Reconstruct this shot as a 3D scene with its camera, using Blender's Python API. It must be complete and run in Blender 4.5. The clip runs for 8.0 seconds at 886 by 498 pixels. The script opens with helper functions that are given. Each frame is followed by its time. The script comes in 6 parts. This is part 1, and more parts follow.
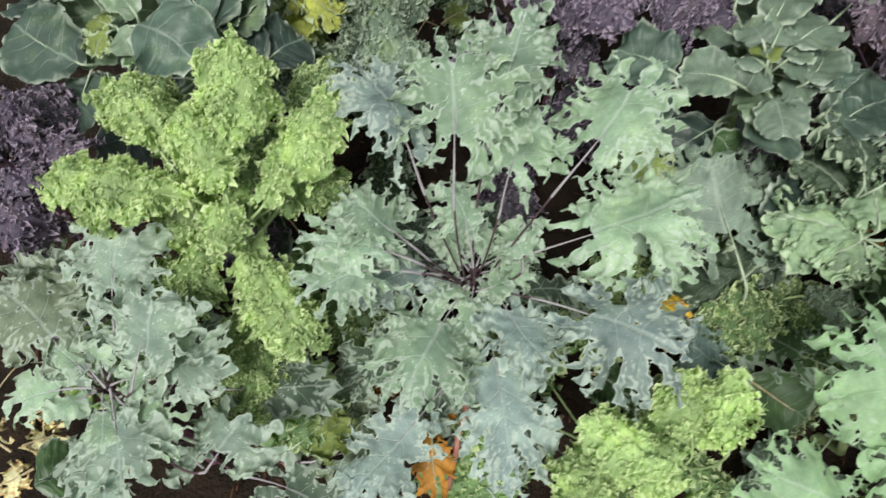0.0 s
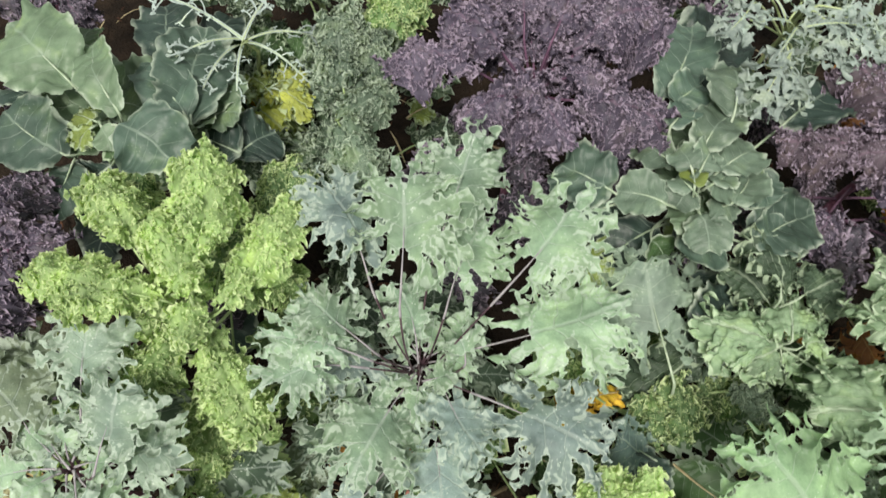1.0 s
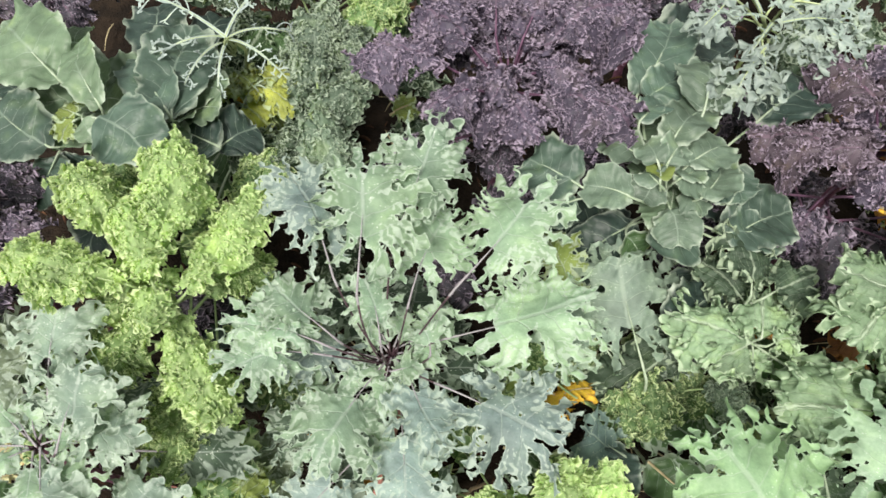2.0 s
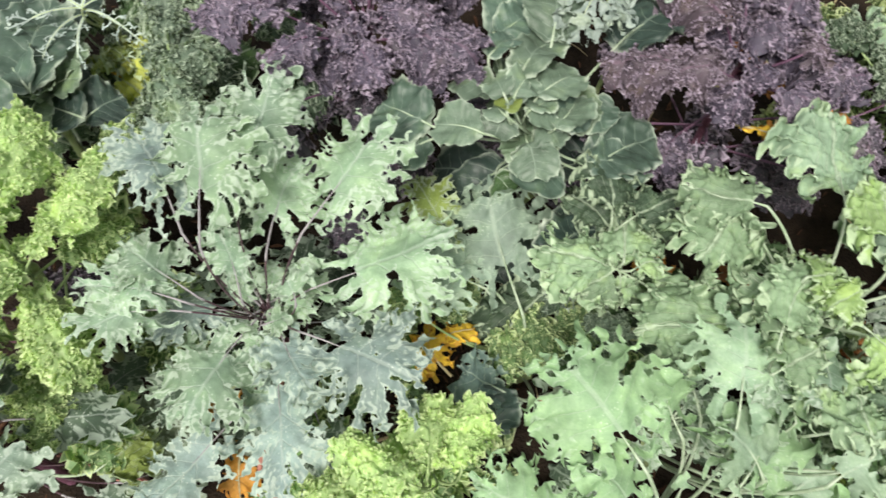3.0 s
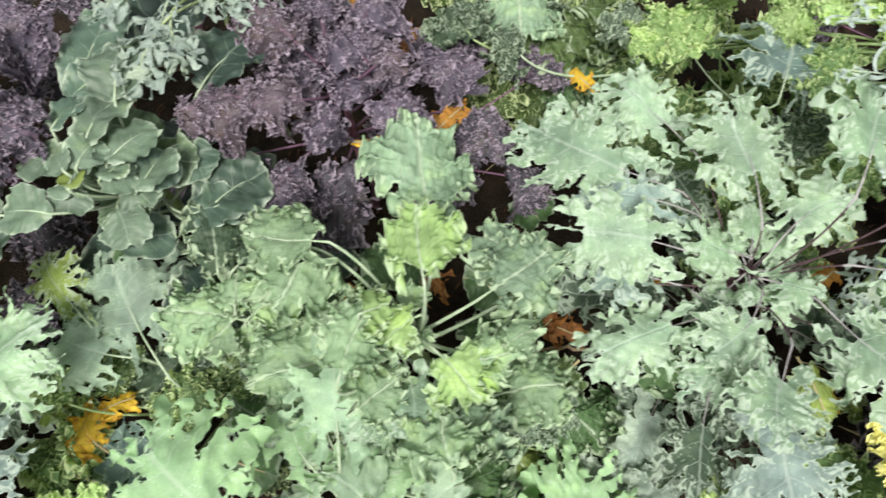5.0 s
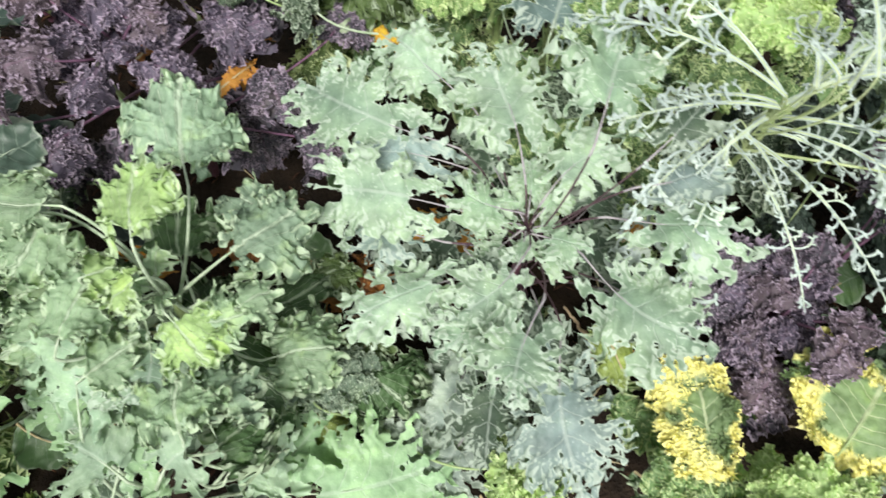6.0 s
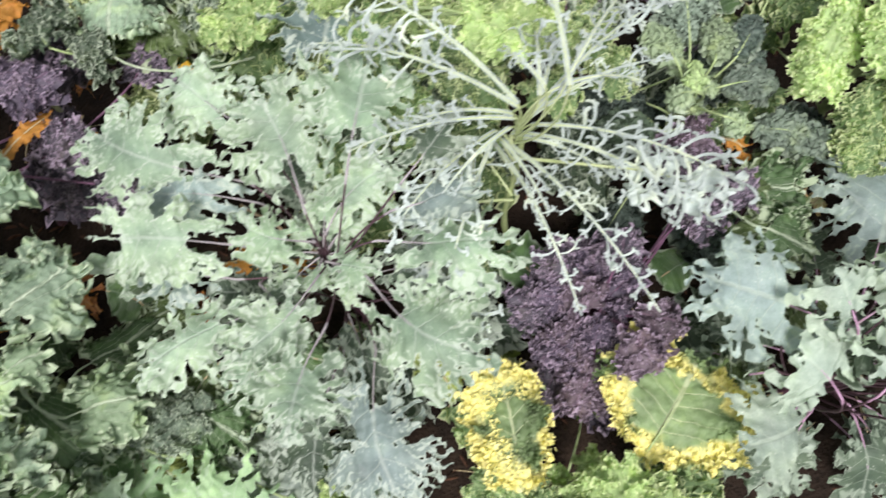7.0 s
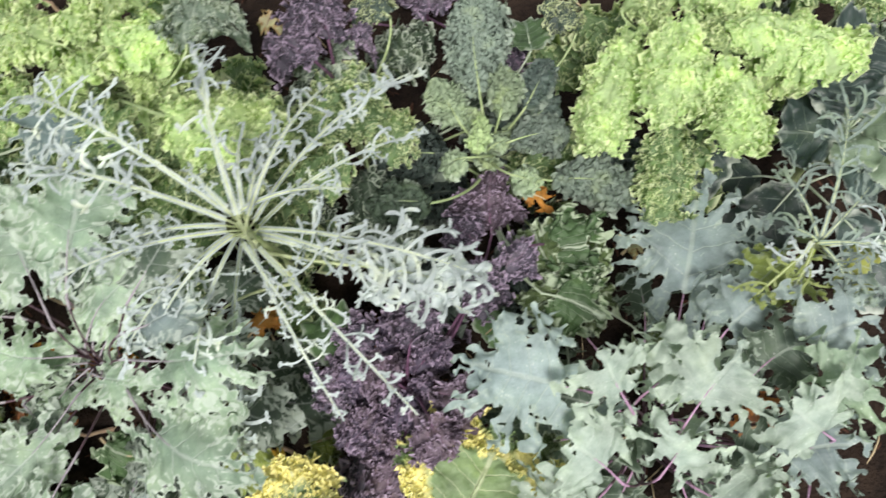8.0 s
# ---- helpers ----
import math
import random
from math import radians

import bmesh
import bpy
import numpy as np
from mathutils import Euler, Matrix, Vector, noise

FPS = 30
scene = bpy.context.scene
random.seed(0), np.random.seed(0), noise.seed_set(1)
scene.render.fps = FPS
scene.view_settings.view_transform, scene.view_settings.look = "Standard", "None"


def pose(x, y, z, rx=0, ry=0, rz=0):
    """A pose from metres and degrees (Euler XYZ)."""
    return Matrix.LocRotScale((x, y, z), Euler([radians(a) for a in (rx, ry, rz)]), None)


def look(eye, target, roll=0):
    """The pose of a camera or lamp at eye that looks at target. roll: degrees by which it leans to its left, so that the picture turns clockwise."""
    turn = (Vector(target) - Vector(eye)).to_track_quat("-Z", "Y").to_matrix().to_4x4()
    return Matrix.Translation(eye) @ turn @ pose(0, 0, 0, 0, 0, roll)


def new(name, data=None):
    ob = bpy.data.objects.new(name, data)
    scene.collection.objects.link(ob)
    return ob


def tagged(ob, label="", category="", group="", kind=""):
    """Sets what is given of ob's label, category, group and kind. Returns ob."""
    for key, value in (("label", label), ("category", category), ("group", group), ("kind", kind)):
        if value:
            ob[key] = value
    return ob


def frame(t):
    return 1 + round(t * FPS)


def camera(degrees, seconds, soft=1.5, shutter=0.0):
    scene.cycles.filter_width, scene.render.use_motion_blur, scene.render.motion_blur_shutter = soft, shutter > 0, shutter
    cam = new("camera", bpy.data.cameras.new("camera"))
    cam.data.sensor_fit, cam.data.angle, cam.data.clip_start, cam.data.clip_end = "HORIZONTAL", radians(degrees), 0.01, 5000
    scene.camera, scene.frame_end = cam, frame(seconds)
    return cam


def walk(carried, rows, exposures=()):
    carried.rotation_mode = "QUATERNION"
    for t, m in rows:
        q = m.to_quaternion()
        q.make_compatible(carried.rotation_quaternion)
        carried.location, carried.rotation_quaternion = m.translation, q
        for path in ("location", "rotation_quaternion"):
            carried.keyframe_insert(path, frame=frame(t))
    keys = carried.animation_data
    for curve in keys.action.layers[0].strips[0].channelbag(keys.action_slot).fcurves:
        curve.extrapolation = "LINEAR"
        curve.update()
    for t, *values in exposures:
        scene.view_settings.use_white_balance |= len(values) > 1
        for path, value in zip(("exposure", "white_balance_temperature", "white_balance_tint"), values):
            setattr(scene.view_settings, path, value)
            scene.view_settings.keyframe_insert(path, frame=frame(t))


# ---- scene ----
cam = camera(58.2, 8.0, soft=1.5, shutter=0.3)
PATH = [
    (0, (-0.022, 0.007, 1.651), (0.019, 0.808, -0.181), 2.8),
    (0.5, (0.037, 0.018, 1.741), (0.107, 0.855, -0.073), 5.4),
    (1, (0.024, 0.079, 1.801), (0.109, 0.927, -0.008), 7.9),
    (1.2, (0.023, 0.106, 1.813), (0.102, 0.941, -0.003), 8.4),
    (2.3, (0.227, 0.028, 1.801), (0.173, 0.901, 0.002), -0.1),
    (2.5, (0.276, 0.021, 1.794), (0.219, 0.881, -0.011), -1.3),
    (3, (0.393, -0.01, 1.786), (0.376, 0.82, -0.034), -2.2),
    (3.5, (0.532, -0.012, 1.778), (0.558, 0.79, -0.054), -3.7),
    (4, (0.673, 0.045, 1.775), (0.736, 0.835, -0.062), -4.1),
    (4.2, (0.727, 0.067, 1.778), (0.809, 0.846, -0.062), -3.7),
    (5.3, (1.107, 0.076, 1.792), (1.202, 0.777, -0.079), -5.8),
    (5.5, (1.187, 0.05, 1.778), (1.281, 0.743, -0.096), -5.7),
    (6, (1.351, -0.026, 1.738), (1.444, 0.638, -0.146), -6.6),
    (6.5, (1.48, -0.085, 1.731), (1.581, 0.569, -0.156), -9.3),
    (7, (1.666, -0.076, 1.731), (1.789, 0.574, -0.157), -10.1),
    (7.5, (1.86, -0.037, 1.7), (2.002, 0.574, -0.199), -10.2),
    (8, (2.039, -0.034, 1.692), (2.18, 0.556, -0.214), -12.8),
]
walk(
    cam,
    [(t, look(eye, target, roll)) for t, eye, target, roll in PATH],
    exposures=[(0, 0.29, 6500, 8), (1, 0.40, 6800, 7), (2.5, 0.71, 6750, 9), (3.5, 0.64, 6850, 5), (5.5, 0.77, 6650, 4), (6.5, 0.78, 6530, 15), (7.5, 0.62, 6540, 18), (8, 0.58, 6500, 18)],
)

# ---- light: an overcast day, soft light from above ----
SUN_HIGH, SUN_ROUND = radians(62), radians(200)
world = bpy.data.worlds.new("sky")
scene.world = world
world.use_nodes = True
wt = world.node_tree
sky = wt.nodes.new("ShaderNodeTexSky")
sky.sky_type = "NISHITA"
sky.sun_disc = False
sky.sun_elevation, sky.sun_rotation = SUN_HIGH, SUN_ROUND
sky.air_density, sky.dust_density, sky.ozone_density = 1.0, 4.0, 1.0
cloud = wt.nodes.new("ShaderNodeMix")
cloud.data_type = "RGBA"
cloud.inputs["Factor"].default_value = 0.65
cloud.inputs["B"].default_value = (9.2, 9.3, 8.9, 1)
wt.links.new(sky.outputs["Color"], cloud.inputs["A"])
wt.links.new(cloud.outputs["Result"], wt.nodes["Background"].inputs["Color"])
wt.nodes["Background"].inputs["Strength"].default_value = 0.072
sun = new("sun", bpy.data.lights.new("sun", "SUN"))
sun.data.energy, sun.data.angle, sun.data.color = 3.3, radians(14), (1.0, 0.97, 0.92)
sun.matrix_world = pose(0, 0, 5, 90 - math.degrees(SUN_HIGH), 0, -math.degrees(SUN_ROUND) + 180)

# ---- materials ----
# base colours of the foliage; a leaf carries its own as its object colour
TONE = {
    # dark copies for low leaves: an older green, darkened further as canopy shade
    "rus": (0.234, 0.331, 0.227), "rusg": (0.272, 0.385, 0.249), "rusb": (0.227, 0.297, 0.279), "rus_shade": (0.070, 0.105, 0.070), "rusl": (0.326, 0.410, 0.335),
    "rusp": (0.287, 0.389, 0.271), "rusf": (0.286, 0.436, 0.243), "olv": (0.075, 0.115, 0.04), "rusm": (0.229, 0.302, 0.237), "rusw": (0.270, 0.330, 0.282), "cur": (0.354, 0.492, 0.217), "curb": (0.363, 0.501, 0.233), "cur_dull_shade": (0.156, 0.255, 0.113),
    "cug": (0.131, 0.184, 0.135), "cug_dark_shade": (0.060, 0.094, 0.060), "pur": (0.082, 0.068, 0.104), "purr": (0.086, 0.065, 0.083), "purd": (0.062, 0.056, 0.076),
    "bro": (0.075, 0.118, 0.093), "brop": (0.135, 0.195, 0.125), "brog": (0.125, 0.175, 0.13), "bro_dark_shade": (0.035, 0.058, 0.050), "sav": (0.23, 0.33, 0.205), "savb": (0.225, 0.32, 0.225),
    "savl": (0.29, 0.42, 0.175), "sav_dull_shade": (0.063, 0.118, 0.048), "savy": (0.21, 0.27, 0.07), "lac": (0.16, 0.215, 0.17), "lacl": (0.23, 0.31, 0.19), "lacd": (0.066, 0.098, 0.082),
    "sil": (0.355, 0.420, 0.415), "sild": (0.17, 0.23, 0.20), "yel": (0.19, 0.28, 0.13), "dead": (0.460, 0.216, 0.040), "deady": (0.666, 0.432, 0.045), "deadb": (0.22, 0.09, 0.035),
    "straw": (0.62, 0.60, 0.36), "rusv": (0.165, 0.205, 0.135), "rust": (0.125, 0.185, 0.170), "savz": (0.40, 0.44, 0.10), "curm": (0.225, 0.345, 0.135), "silm": (0.25, 0.31, 0.29),
}


def node(tree, kind, **sockets):
    made = tree.nodes.new(kind)
    for key, value in sockets.items():
        made.inputs[key.replace("_", " ")].default_value = value
    return made


def maths(tree, op, a, b=0.0, clamp=False):
    made = tree.nodes.new("ShaderNodeMath")
    made.operation, made.use_clamp = op, clamp
    for n, value in enumerate((a, b)):
        if isinstance(value, (int, float)):
            made.inputs[n].default_value = value
        else:
            tree.links.new(value, made.inputs[n])
    return made.outputs[0]


def blend(tree, factor, a, b, how="MIX"):
    made = tree.nodes.new("ShaderNodeMix")
    made.data_type, made.blend_type = "RGBA", how
    for key, value in (("Factor", factor), ("A", a), ("B", b)):
        if isinstance(value, (int, float, tuple)):
            made.inputs[key].default_value = value
        else:
            tree.links.new(value, made.inputs[key])
    return made.outputs["Result"]


def step(tree, value, low, high):
    made = tree.nodes.new("ShaderNodeMapRange")
    made.interpolation_type = "SMOOTHSTEP"
    made.inputs["From Min"].default_value, made.inputs["From Max"].default_value = low, high
    tree.links.new(value, made.inputs["Value"])
    return made.outputs["Result"]


def leaf_material(name, veins, vein_tone, vein_mix, rim_tone, rim_from, rim_mix, rough, bump, through_light, spots=0.0, patchy=False, bloom=0.0, fan=False):
    """Leaf skin: own colour, mottling at two scales, veins from the midrib, a rim of another tone, waxy gloss."""
    m = bpy.data.materials.new(name)
    m.use_nodes = True
    t = m.node_tree
    bsdf, out = t.nodes["Principled BSDF"], t.nodes["Material Output"]
    uv, uv_rim = t.nodes.new("ShaderNodeUVMap"), t.nodes.new("ShaderNodeUVMap")
    uv.uv_map, uv_rim.uv_map = "UVMap", "rim"
    cut_rim = t.nodes.new("ShaderNodeSeparateXYZ")
    t.links.new(uv_rim.outputs["UV"], cut_rim.inputs[0])
    cut = t.nodes.new("ShaderNodeSeparateXYZ")
    t.links.new(uv.outputs["UV"], cut.inputs[0])
    along = cut.outputs[0]
    across = maths(t, "ABSOLUTE", maths(t, "MULTIPLY_ADD", cut.outputs[1], 2.0))
    across.node.inputs[0].links[0].from_node.inputs[2].default_value = -1.0
    info, place = t.nodes.new("ShaderNodeObjectInfo"), t.nodes.new("ShaderNodeTexCoord")
    big = node(t, "ShaderNodeTexNoise", Scale=22.0, Detail=3.0)
    fine = node(t, "ShaderNodeTexNoise", Scale=260.0, Detail=2.0)
    mottle = node(t, "ShaderNodeTexNoise", Scale=75.0, Detail=3.0, Roughness=0.6)
    for n in (big, fine, mottle):
        t.links.new(place.outputs["Object"], n.inputs["Vector"])
    tone = info.outputs["Color"]
    shift = maths(t, "MULTIPLY_ADD", info.outputs["Random"], 0.46)
    shift.node.inputs[2].default_value = 0.77
    grade = maths(t, "MULTIPLY", shift, maths(t, "MULTIPLY_ADD", big.outputs["Fac"], 1.3))
    grade.node.inputs[1].links[0].from_node.inputs[2].default_value = 0.36
    scaled = t.nodes.new("ShaderNodeVectorMath")
    scaled.operation = "SCALE"
    t.links.new(tone, scaled.inputs[0])
    t.links.new(grade, scaled.inputs["Scale"])
    col = blend(t, maths(t, "MULTIPLY", step(t, big.outputs["Fac"], 0.5, 0.75), 0.12 if bloom else 0.35), scaled.outputs[0], blend(t, 1.0, scaled.outputs[0], (1.25, 1.15, 0.55, 1), "MULTIPLY"))
    col = blend(t, maths(t, "MULTIPLY", step(t, fine.outputs["Fac"], 0.45, 0.75), 0.25), col, blend(t, 1.0, col, (0.6, 0.65, 0.6, 1), "MULTIPLY"))
    col = blend(t, maths(t, "MULTIPLY", step(t, mottle.outputs["Fac"], 0.40, 0.62), 0.30), col, blend(t, 1.0, col, (0.62, 0.70, 0.66, 1), "MULTIPLY"))
    if bloom:
        waxy = maths(t, "MULTIPLY", maths(t, "SUBTRACT", 1.0, step(t, maths(t, "ADD", across, maths(t, "MULTIPLY", big.outputs["Fac"], 0.5)), 0.15, 0.85)), bloom)
        col = blend(t, waxy, col, blend(t, 1.0, col, (0.82, 0.88, 0.98, 1), "MULTIPLY"))
    rim = maths(t, "MULTIPLY", step(t, maths(t, "ADD", cut_rim.outputs[0], maths(t, "MULTIPLY", maths(t, "SUBTRACT", big.outputs["Fac"], 0.5), 0.5)), rim_from, min(rim_from + 0.25, 1.05)), rim_mix)
    if patchy:
        area = node(t, "ShaderNodeTexNoise", Scale=14.0, Detail=1.0)
        t.links.new(place.outputs["Object"], area.inputs["Vector"])
        rim = maths(t, "MULTIPLY", rim, step(t, area.outputs["Fac"], 0.38, 0.47))
    col = blend(t, rim, col, rim_tone)
    # side veins run outwards and forwards from the midrib
    lean = maths(t, "SUBTRACT", along, maths(t, "MULTIPLY", across, 0.22))
    if fan:
        # the veins spread from the foot of the blade
        lean = maths(t, "DIVIDE", across, maths(t, "ADD", along, 0.16))
    wob = maths(t, "ADD", maths(t, "MULTIPLY", lean, veins), maths(t, "MULTIPLY", big.outputs["Fac"], 0.5))
    near = maths(t, "ABSOLUTE", maths(t, "SUBTRACT", maths(t, "FRACT", wob), 0.5))
    line = maths(t, "SUBTRACT", 1.0, step(t, maths(t, "MULTIPLY", near, maths(t, "ADD", 0.8, maths(t, "MULTIPLY", across, 1.6))), 0.010, 0.052))
    fade = maths(t, "SUBTRACT", 1.0, step(t, across, 0.35, 0.9))
    rib = maths(t, "SUBTRACT", 1.0, step(t, across, 0.012, 0.045))
    vein = maths(t, "MAXIMUM", maths(t, "MULTIPLY", line, fade), rib)
    col = blend(t, maths(t, "MULTIPLY", vein, vein_mix), col, vein_tone)
    if spots:
        # white dots painted for the glint of dew drops
        speck = node(t, "ShaderNodeTexVoronoi", Scale=130.0)
        t.links.new(place.outputs["Object"], speck.inputs["Vector"])
        dew_glint = maths(t, "MULTIPLY", maths(t, "SUBTRACT", 1.0, step(t, speck.outputs["Distance"], 0.10, 0.2)), step(t, big.outputs["Fac"], 0.45, 0.6))
        col = blend(t, maths(t, "MULTIPLY", dew_glint, spots), col, (0.75, 0.8, 0.74, 1))
    relief = t.nodes.new("ShaderNodeBump")
    relief.inputs["Strength"].default_value, relief.inputs["Distance"].default_value = bump, 0.004
    t.links.new(maths(t, "ADD", maths(t, "MULTIPLY", fine.outputs["Fac"], 0.5), maths(t, "ADD", maths(t, "MULTIPLY", vein, -0.5), maths(t, "MULTIPLY", big.outputs["Fac"], 0.8))), relief.inputs["Height"])
    t.links.new(col, bsdf.inputs["Base Color"])
    t.links.new(relief.outputs["Normal"], bsdf.inputs["Normal"])
    bsdf.inputs["Roughness"].default_value = rough
    bsdf.inputs["Specular IOR Level"].default_value = 0.35
    glow = t.nodes.new("ShaderNodeBsdfTranslucent")
    t.links.new(blend(t, 1.0, col, (1.2, 1.35, 0.6, 1), "MULTIPLY"), glow.inputs["Color"])
    mix = t.nodes.new("ShaderNodeMixShader")
    mix.inputs[0].default_value = through_light
    t.links.new(bsdf.outputs[0], mix.inputs[1])
    t.links.new(glow.outputs[0], mix.inputs[2])
    t.links.new(mix.outputs[0], out.inputs["Surface"])
    return m


SKIN = {
    "russian": leaf_material("lobed_leaf", 7, (0.40, 0.46, 0.42, 1), 0.38, (0.46, 0.54, 0.47, 1), 0.55, 0.55, 0.55, 0.5, 0.22, 0.6, bloom=0.6),
    "curly": leaf_material("curly_leaf", 9, (0.40, 0.50, 0.26, 1), 0.30, (0.68, 0.76, 0.46, 1), 0.62, 0.75, 0.55, 0.5, 0.35),
    "curly_grey": leaf_material("grey_curly_leaf", 9, (0.40, 0.48, 0.38, 1), 0.30, (0.48, 0.56, 0.46, 1), 0.62, 0.65, 0.55, 0.5, 0.25),
    "purple": leaf_material("purple_leaf", 9, (0.20, 0.12, 0.18, 1), 0.35, (0.38, 0.31, 0.41, 1), 0.60, 0.72, 0.6, 0.5, 0.12),
    "broad": leaf_material("broad_leaf", 6, (0.30, 0.38, 0.31, 1), 0.34, (0.48, 0.55, 0.46, 1), 0.88, 0.65, 0.45, 0.35, 0.15, 0.15),
    "savoy": leaf_material("savoy_leaf", 4, (0.48, 0.57, 0.44, 1), 0.60, (0.52, 0.63, 0.46, 1), 0.50, 0.60, 0.55, 0.8, 0.22, 0.1, fan=True),
    "lacinato": leaf_material("crinkled_leaf", 14, (0.30, 0.37, 0.30, 1), 0.25, (0.34, 0.41, 0.33, 1), 0.75, 0.45, 0.55, 0.9, 0.12),
    "yellowed": leaf_material("yellowing_leaf", 8, (0.50, 0.56, 0.36, 1), 0.65, (0.86, 0.80, 0.34, 1), 0.50, 0.95, 0.55, 0.5, 0.22, 0.0, True),
    "oak": leaf_material("oak_lobed_leaf", 8, (0.40, 0.48, 0.40, 1), 0.35, (0.40, 0.50, 0.40, 1), 0.75, 0.4, 0.55, 0.4, 0.22, 0.4, bloom=0.45),
    "frond": leaf_material("feathery_leaf", 3, (0.42, 0.50, 0.40, 1), 0.2, (0.42, 0.48, 0.44, 1), 0.7, 0.3, 0.5, 0.4, 0.15),
    "dead": leaf_material("withered_leaf", 8, (0.45, 0.25, 0.10, 1), 0.5, (0.40, 0.16, 0.03, 1), 0.7, 0.6, 0.65, 0.8, 0.2),
}


def plain_material(name, low, high, scale, rough, bump=0.3):
    m = bpy.data.materials.new(name)
    m.use_nodes = True
    t = m.node_tree
    bsdf, place = t.nodes["Principled BSDF"], t.nodes.new("ShaderNodeTexCoord")
    a = node(t, "ShaderNodeTexNoise", Scale=scale, Detail=5.0, Roughness=0.65)
    b = node(t, "ShaderNodeTexNoise", Scale=scale * 9, Detail=2.0)
    for n in (a, b):
        t.links.new(place.outputs["Object"], n.inputs["Vector"])
    f = maths(t, "ADD", maths(t, "MULTIPLY", step(t, a.outputs["Fac"], 0.32, 0.7), 0.75), maths(t, "MULTIPLY", b.outputs["Fac"], 0.25))
    t.links.new(blend(t, f, (*low, 1), (*high, 1)), bsdf.inputs["Base Color"])
    relief = node(t, "ShaderNodeBump", Strength=bump, Distance=0.01)
    t.links.new(maths(t, "ADD", a.outputs["Fac"], b.outputs["Fac"]), relief.inputs["Height"])
    t.links.new(relief.outputs["Normal"], bsdf.inputs["Normal"])
    bsdf.inputs["Roughness"].default_value = rough
    bsdf.inputs["Specular IOR Level"].default_value = 0.12 if rough > 0.8 else 0.4
    return m


STEM = {
    "stem_green": plain_material("green_stem", (0.20, 0.27, 0.10), (0.36, 0.42, 0.22), 40, 0.5),
    "stem_red": plain_material("red_stem", (0.13, 0.05, 0.08), (0.30, 0.13, 0.20), 40, 0.5),
}
RIB = {
    "pale": plain_material("pale_rib", (0.24, 0.33, 0.20), (0.46, 0.52, 0.42), 60, 0.5),
    "violet": plain_material("violet_rib", (0.21, 0.19, 0.21), (0.38, 0.36, 0.38), 30, 0.5),
    "wine": plain_material("wine_stalk", (0.045, 0.024, 0.032), (0.12, 0.070, 0.088), 30, 0.5),
    "pink": plain_material("pink_rib", (0.26, 0.15, 0.22), (0.48, 0.31, 0.45), 30, 0.5),
    "green": plain_material("green_rib", (0.24, 0.34, 0.14), (0.40, 0.50, 0.26), 60, 0.5),
    "silver": plain_material("silver_rib", (0.34, 0.42, 0.18), (0.48, 0.55, 0.34), 60, 0.5),
    "dusky": plain_material("dusky_rib", (0.10, 0.05, 0.09), (0.20, 0.10, 0.17), 60, 0.5),
}
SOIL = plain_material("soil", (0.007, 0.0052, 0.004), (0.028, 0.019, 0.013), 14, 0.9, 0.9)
CHIP = plain_material("mulch", (0.025, 0.012, 0.008), (0.11, 0.055, 0.032), 30, 0.85, 0.5)
STRAW = plain_material("straw", (0.30, 0.24, 0.13), (0.52, 0.44, 0.27), 50, 0.7, 0.3)

# ---- mesh helpers ----


def smooth_mesh(name, verts, quads, uvs=None, material=None, rims=None):
    me = bpy.data.meshes.new(name)
    me.vertices.add(len(verts))
    me.vertices.foreach_set("co", np.asarray(verts, np.float32).ravel())
    quads = np.asarray(quads, np.int32)
    n = len(quads)
    me.loops.add(n * 4)
    me.loops.foreach_set("vertex_index", quads.ravel())
    me.polygons.add(n)
    me.polygons.foreach_set("loop_start", np.arange(0, n * 4, 4, dtype=np.int32))
    me.polygons.foreach_set("use_smooth", np.ones(n, bool))
    if uvs is not None:
        me.uv_layers.new(name="UVMap").data.foreach_set("uv", np.asarray(uvs, np.float32)[quads.ravel()].ravel())
    if rims is not None:
        two = np.stack([rims, np.zeros(len(rims))], -1)
        me.uv_layers.new(name="rim").data.foreach_set("uv", np.asarray(two, np.float32)[quads.ravel()].ravel())
    me.update(calc_edges=True)
    if material:
        me.materials.append(material)
    return me


def grid_quads(rows, cols, first=0, closed=False):
    a = np.arange(rows - 1)[:, None] * cols + np.arange(cols if closed else cols - 1)[None] + first
    b = np.arange(rows - 1)[:, None] * cols + (np.arange(1, cols + 1) % cols if closed else np.arange(1, cols))[None] + first
    return np.stack([a, b, b + cols, a + cols], -1).reshape(-1, 4)


def unit(v):
    return v / np.maximum(np.linalg.norm(v, axis=-1, keepdims=True), 1e-9)


def frames_along(line, roll=0.0):
    """Tangent, side and normal along a line; the normal looks up as far as it can."""
    tan = unit(np.gradient(line, axis=0))
    flat = line[-1] - line[0]
    side0 = unit(np.cross(flat, (0, 0, 1.0)) + 1e-6)
    side = unit(side0 - (tan * side0).sum(-1, keepdims=True) * tan)
    nor = np.cross(side, tan)
    c, s = math.cos(roll), math.sin(roll)
    return tan, c * side + s * nor, c * nor - s * side


def bow(a, b, rise, n):
    """A line from a to b that bows upwards by rise."""
    a, b = np.asarray(a, float), np.asarray(b, float)
    s = np.linspace(0, 1, n)[:, None]
    return a + (b - a) * s + np.array((0, 0, 1.0)) * rise * 4 * s * (1 - s)


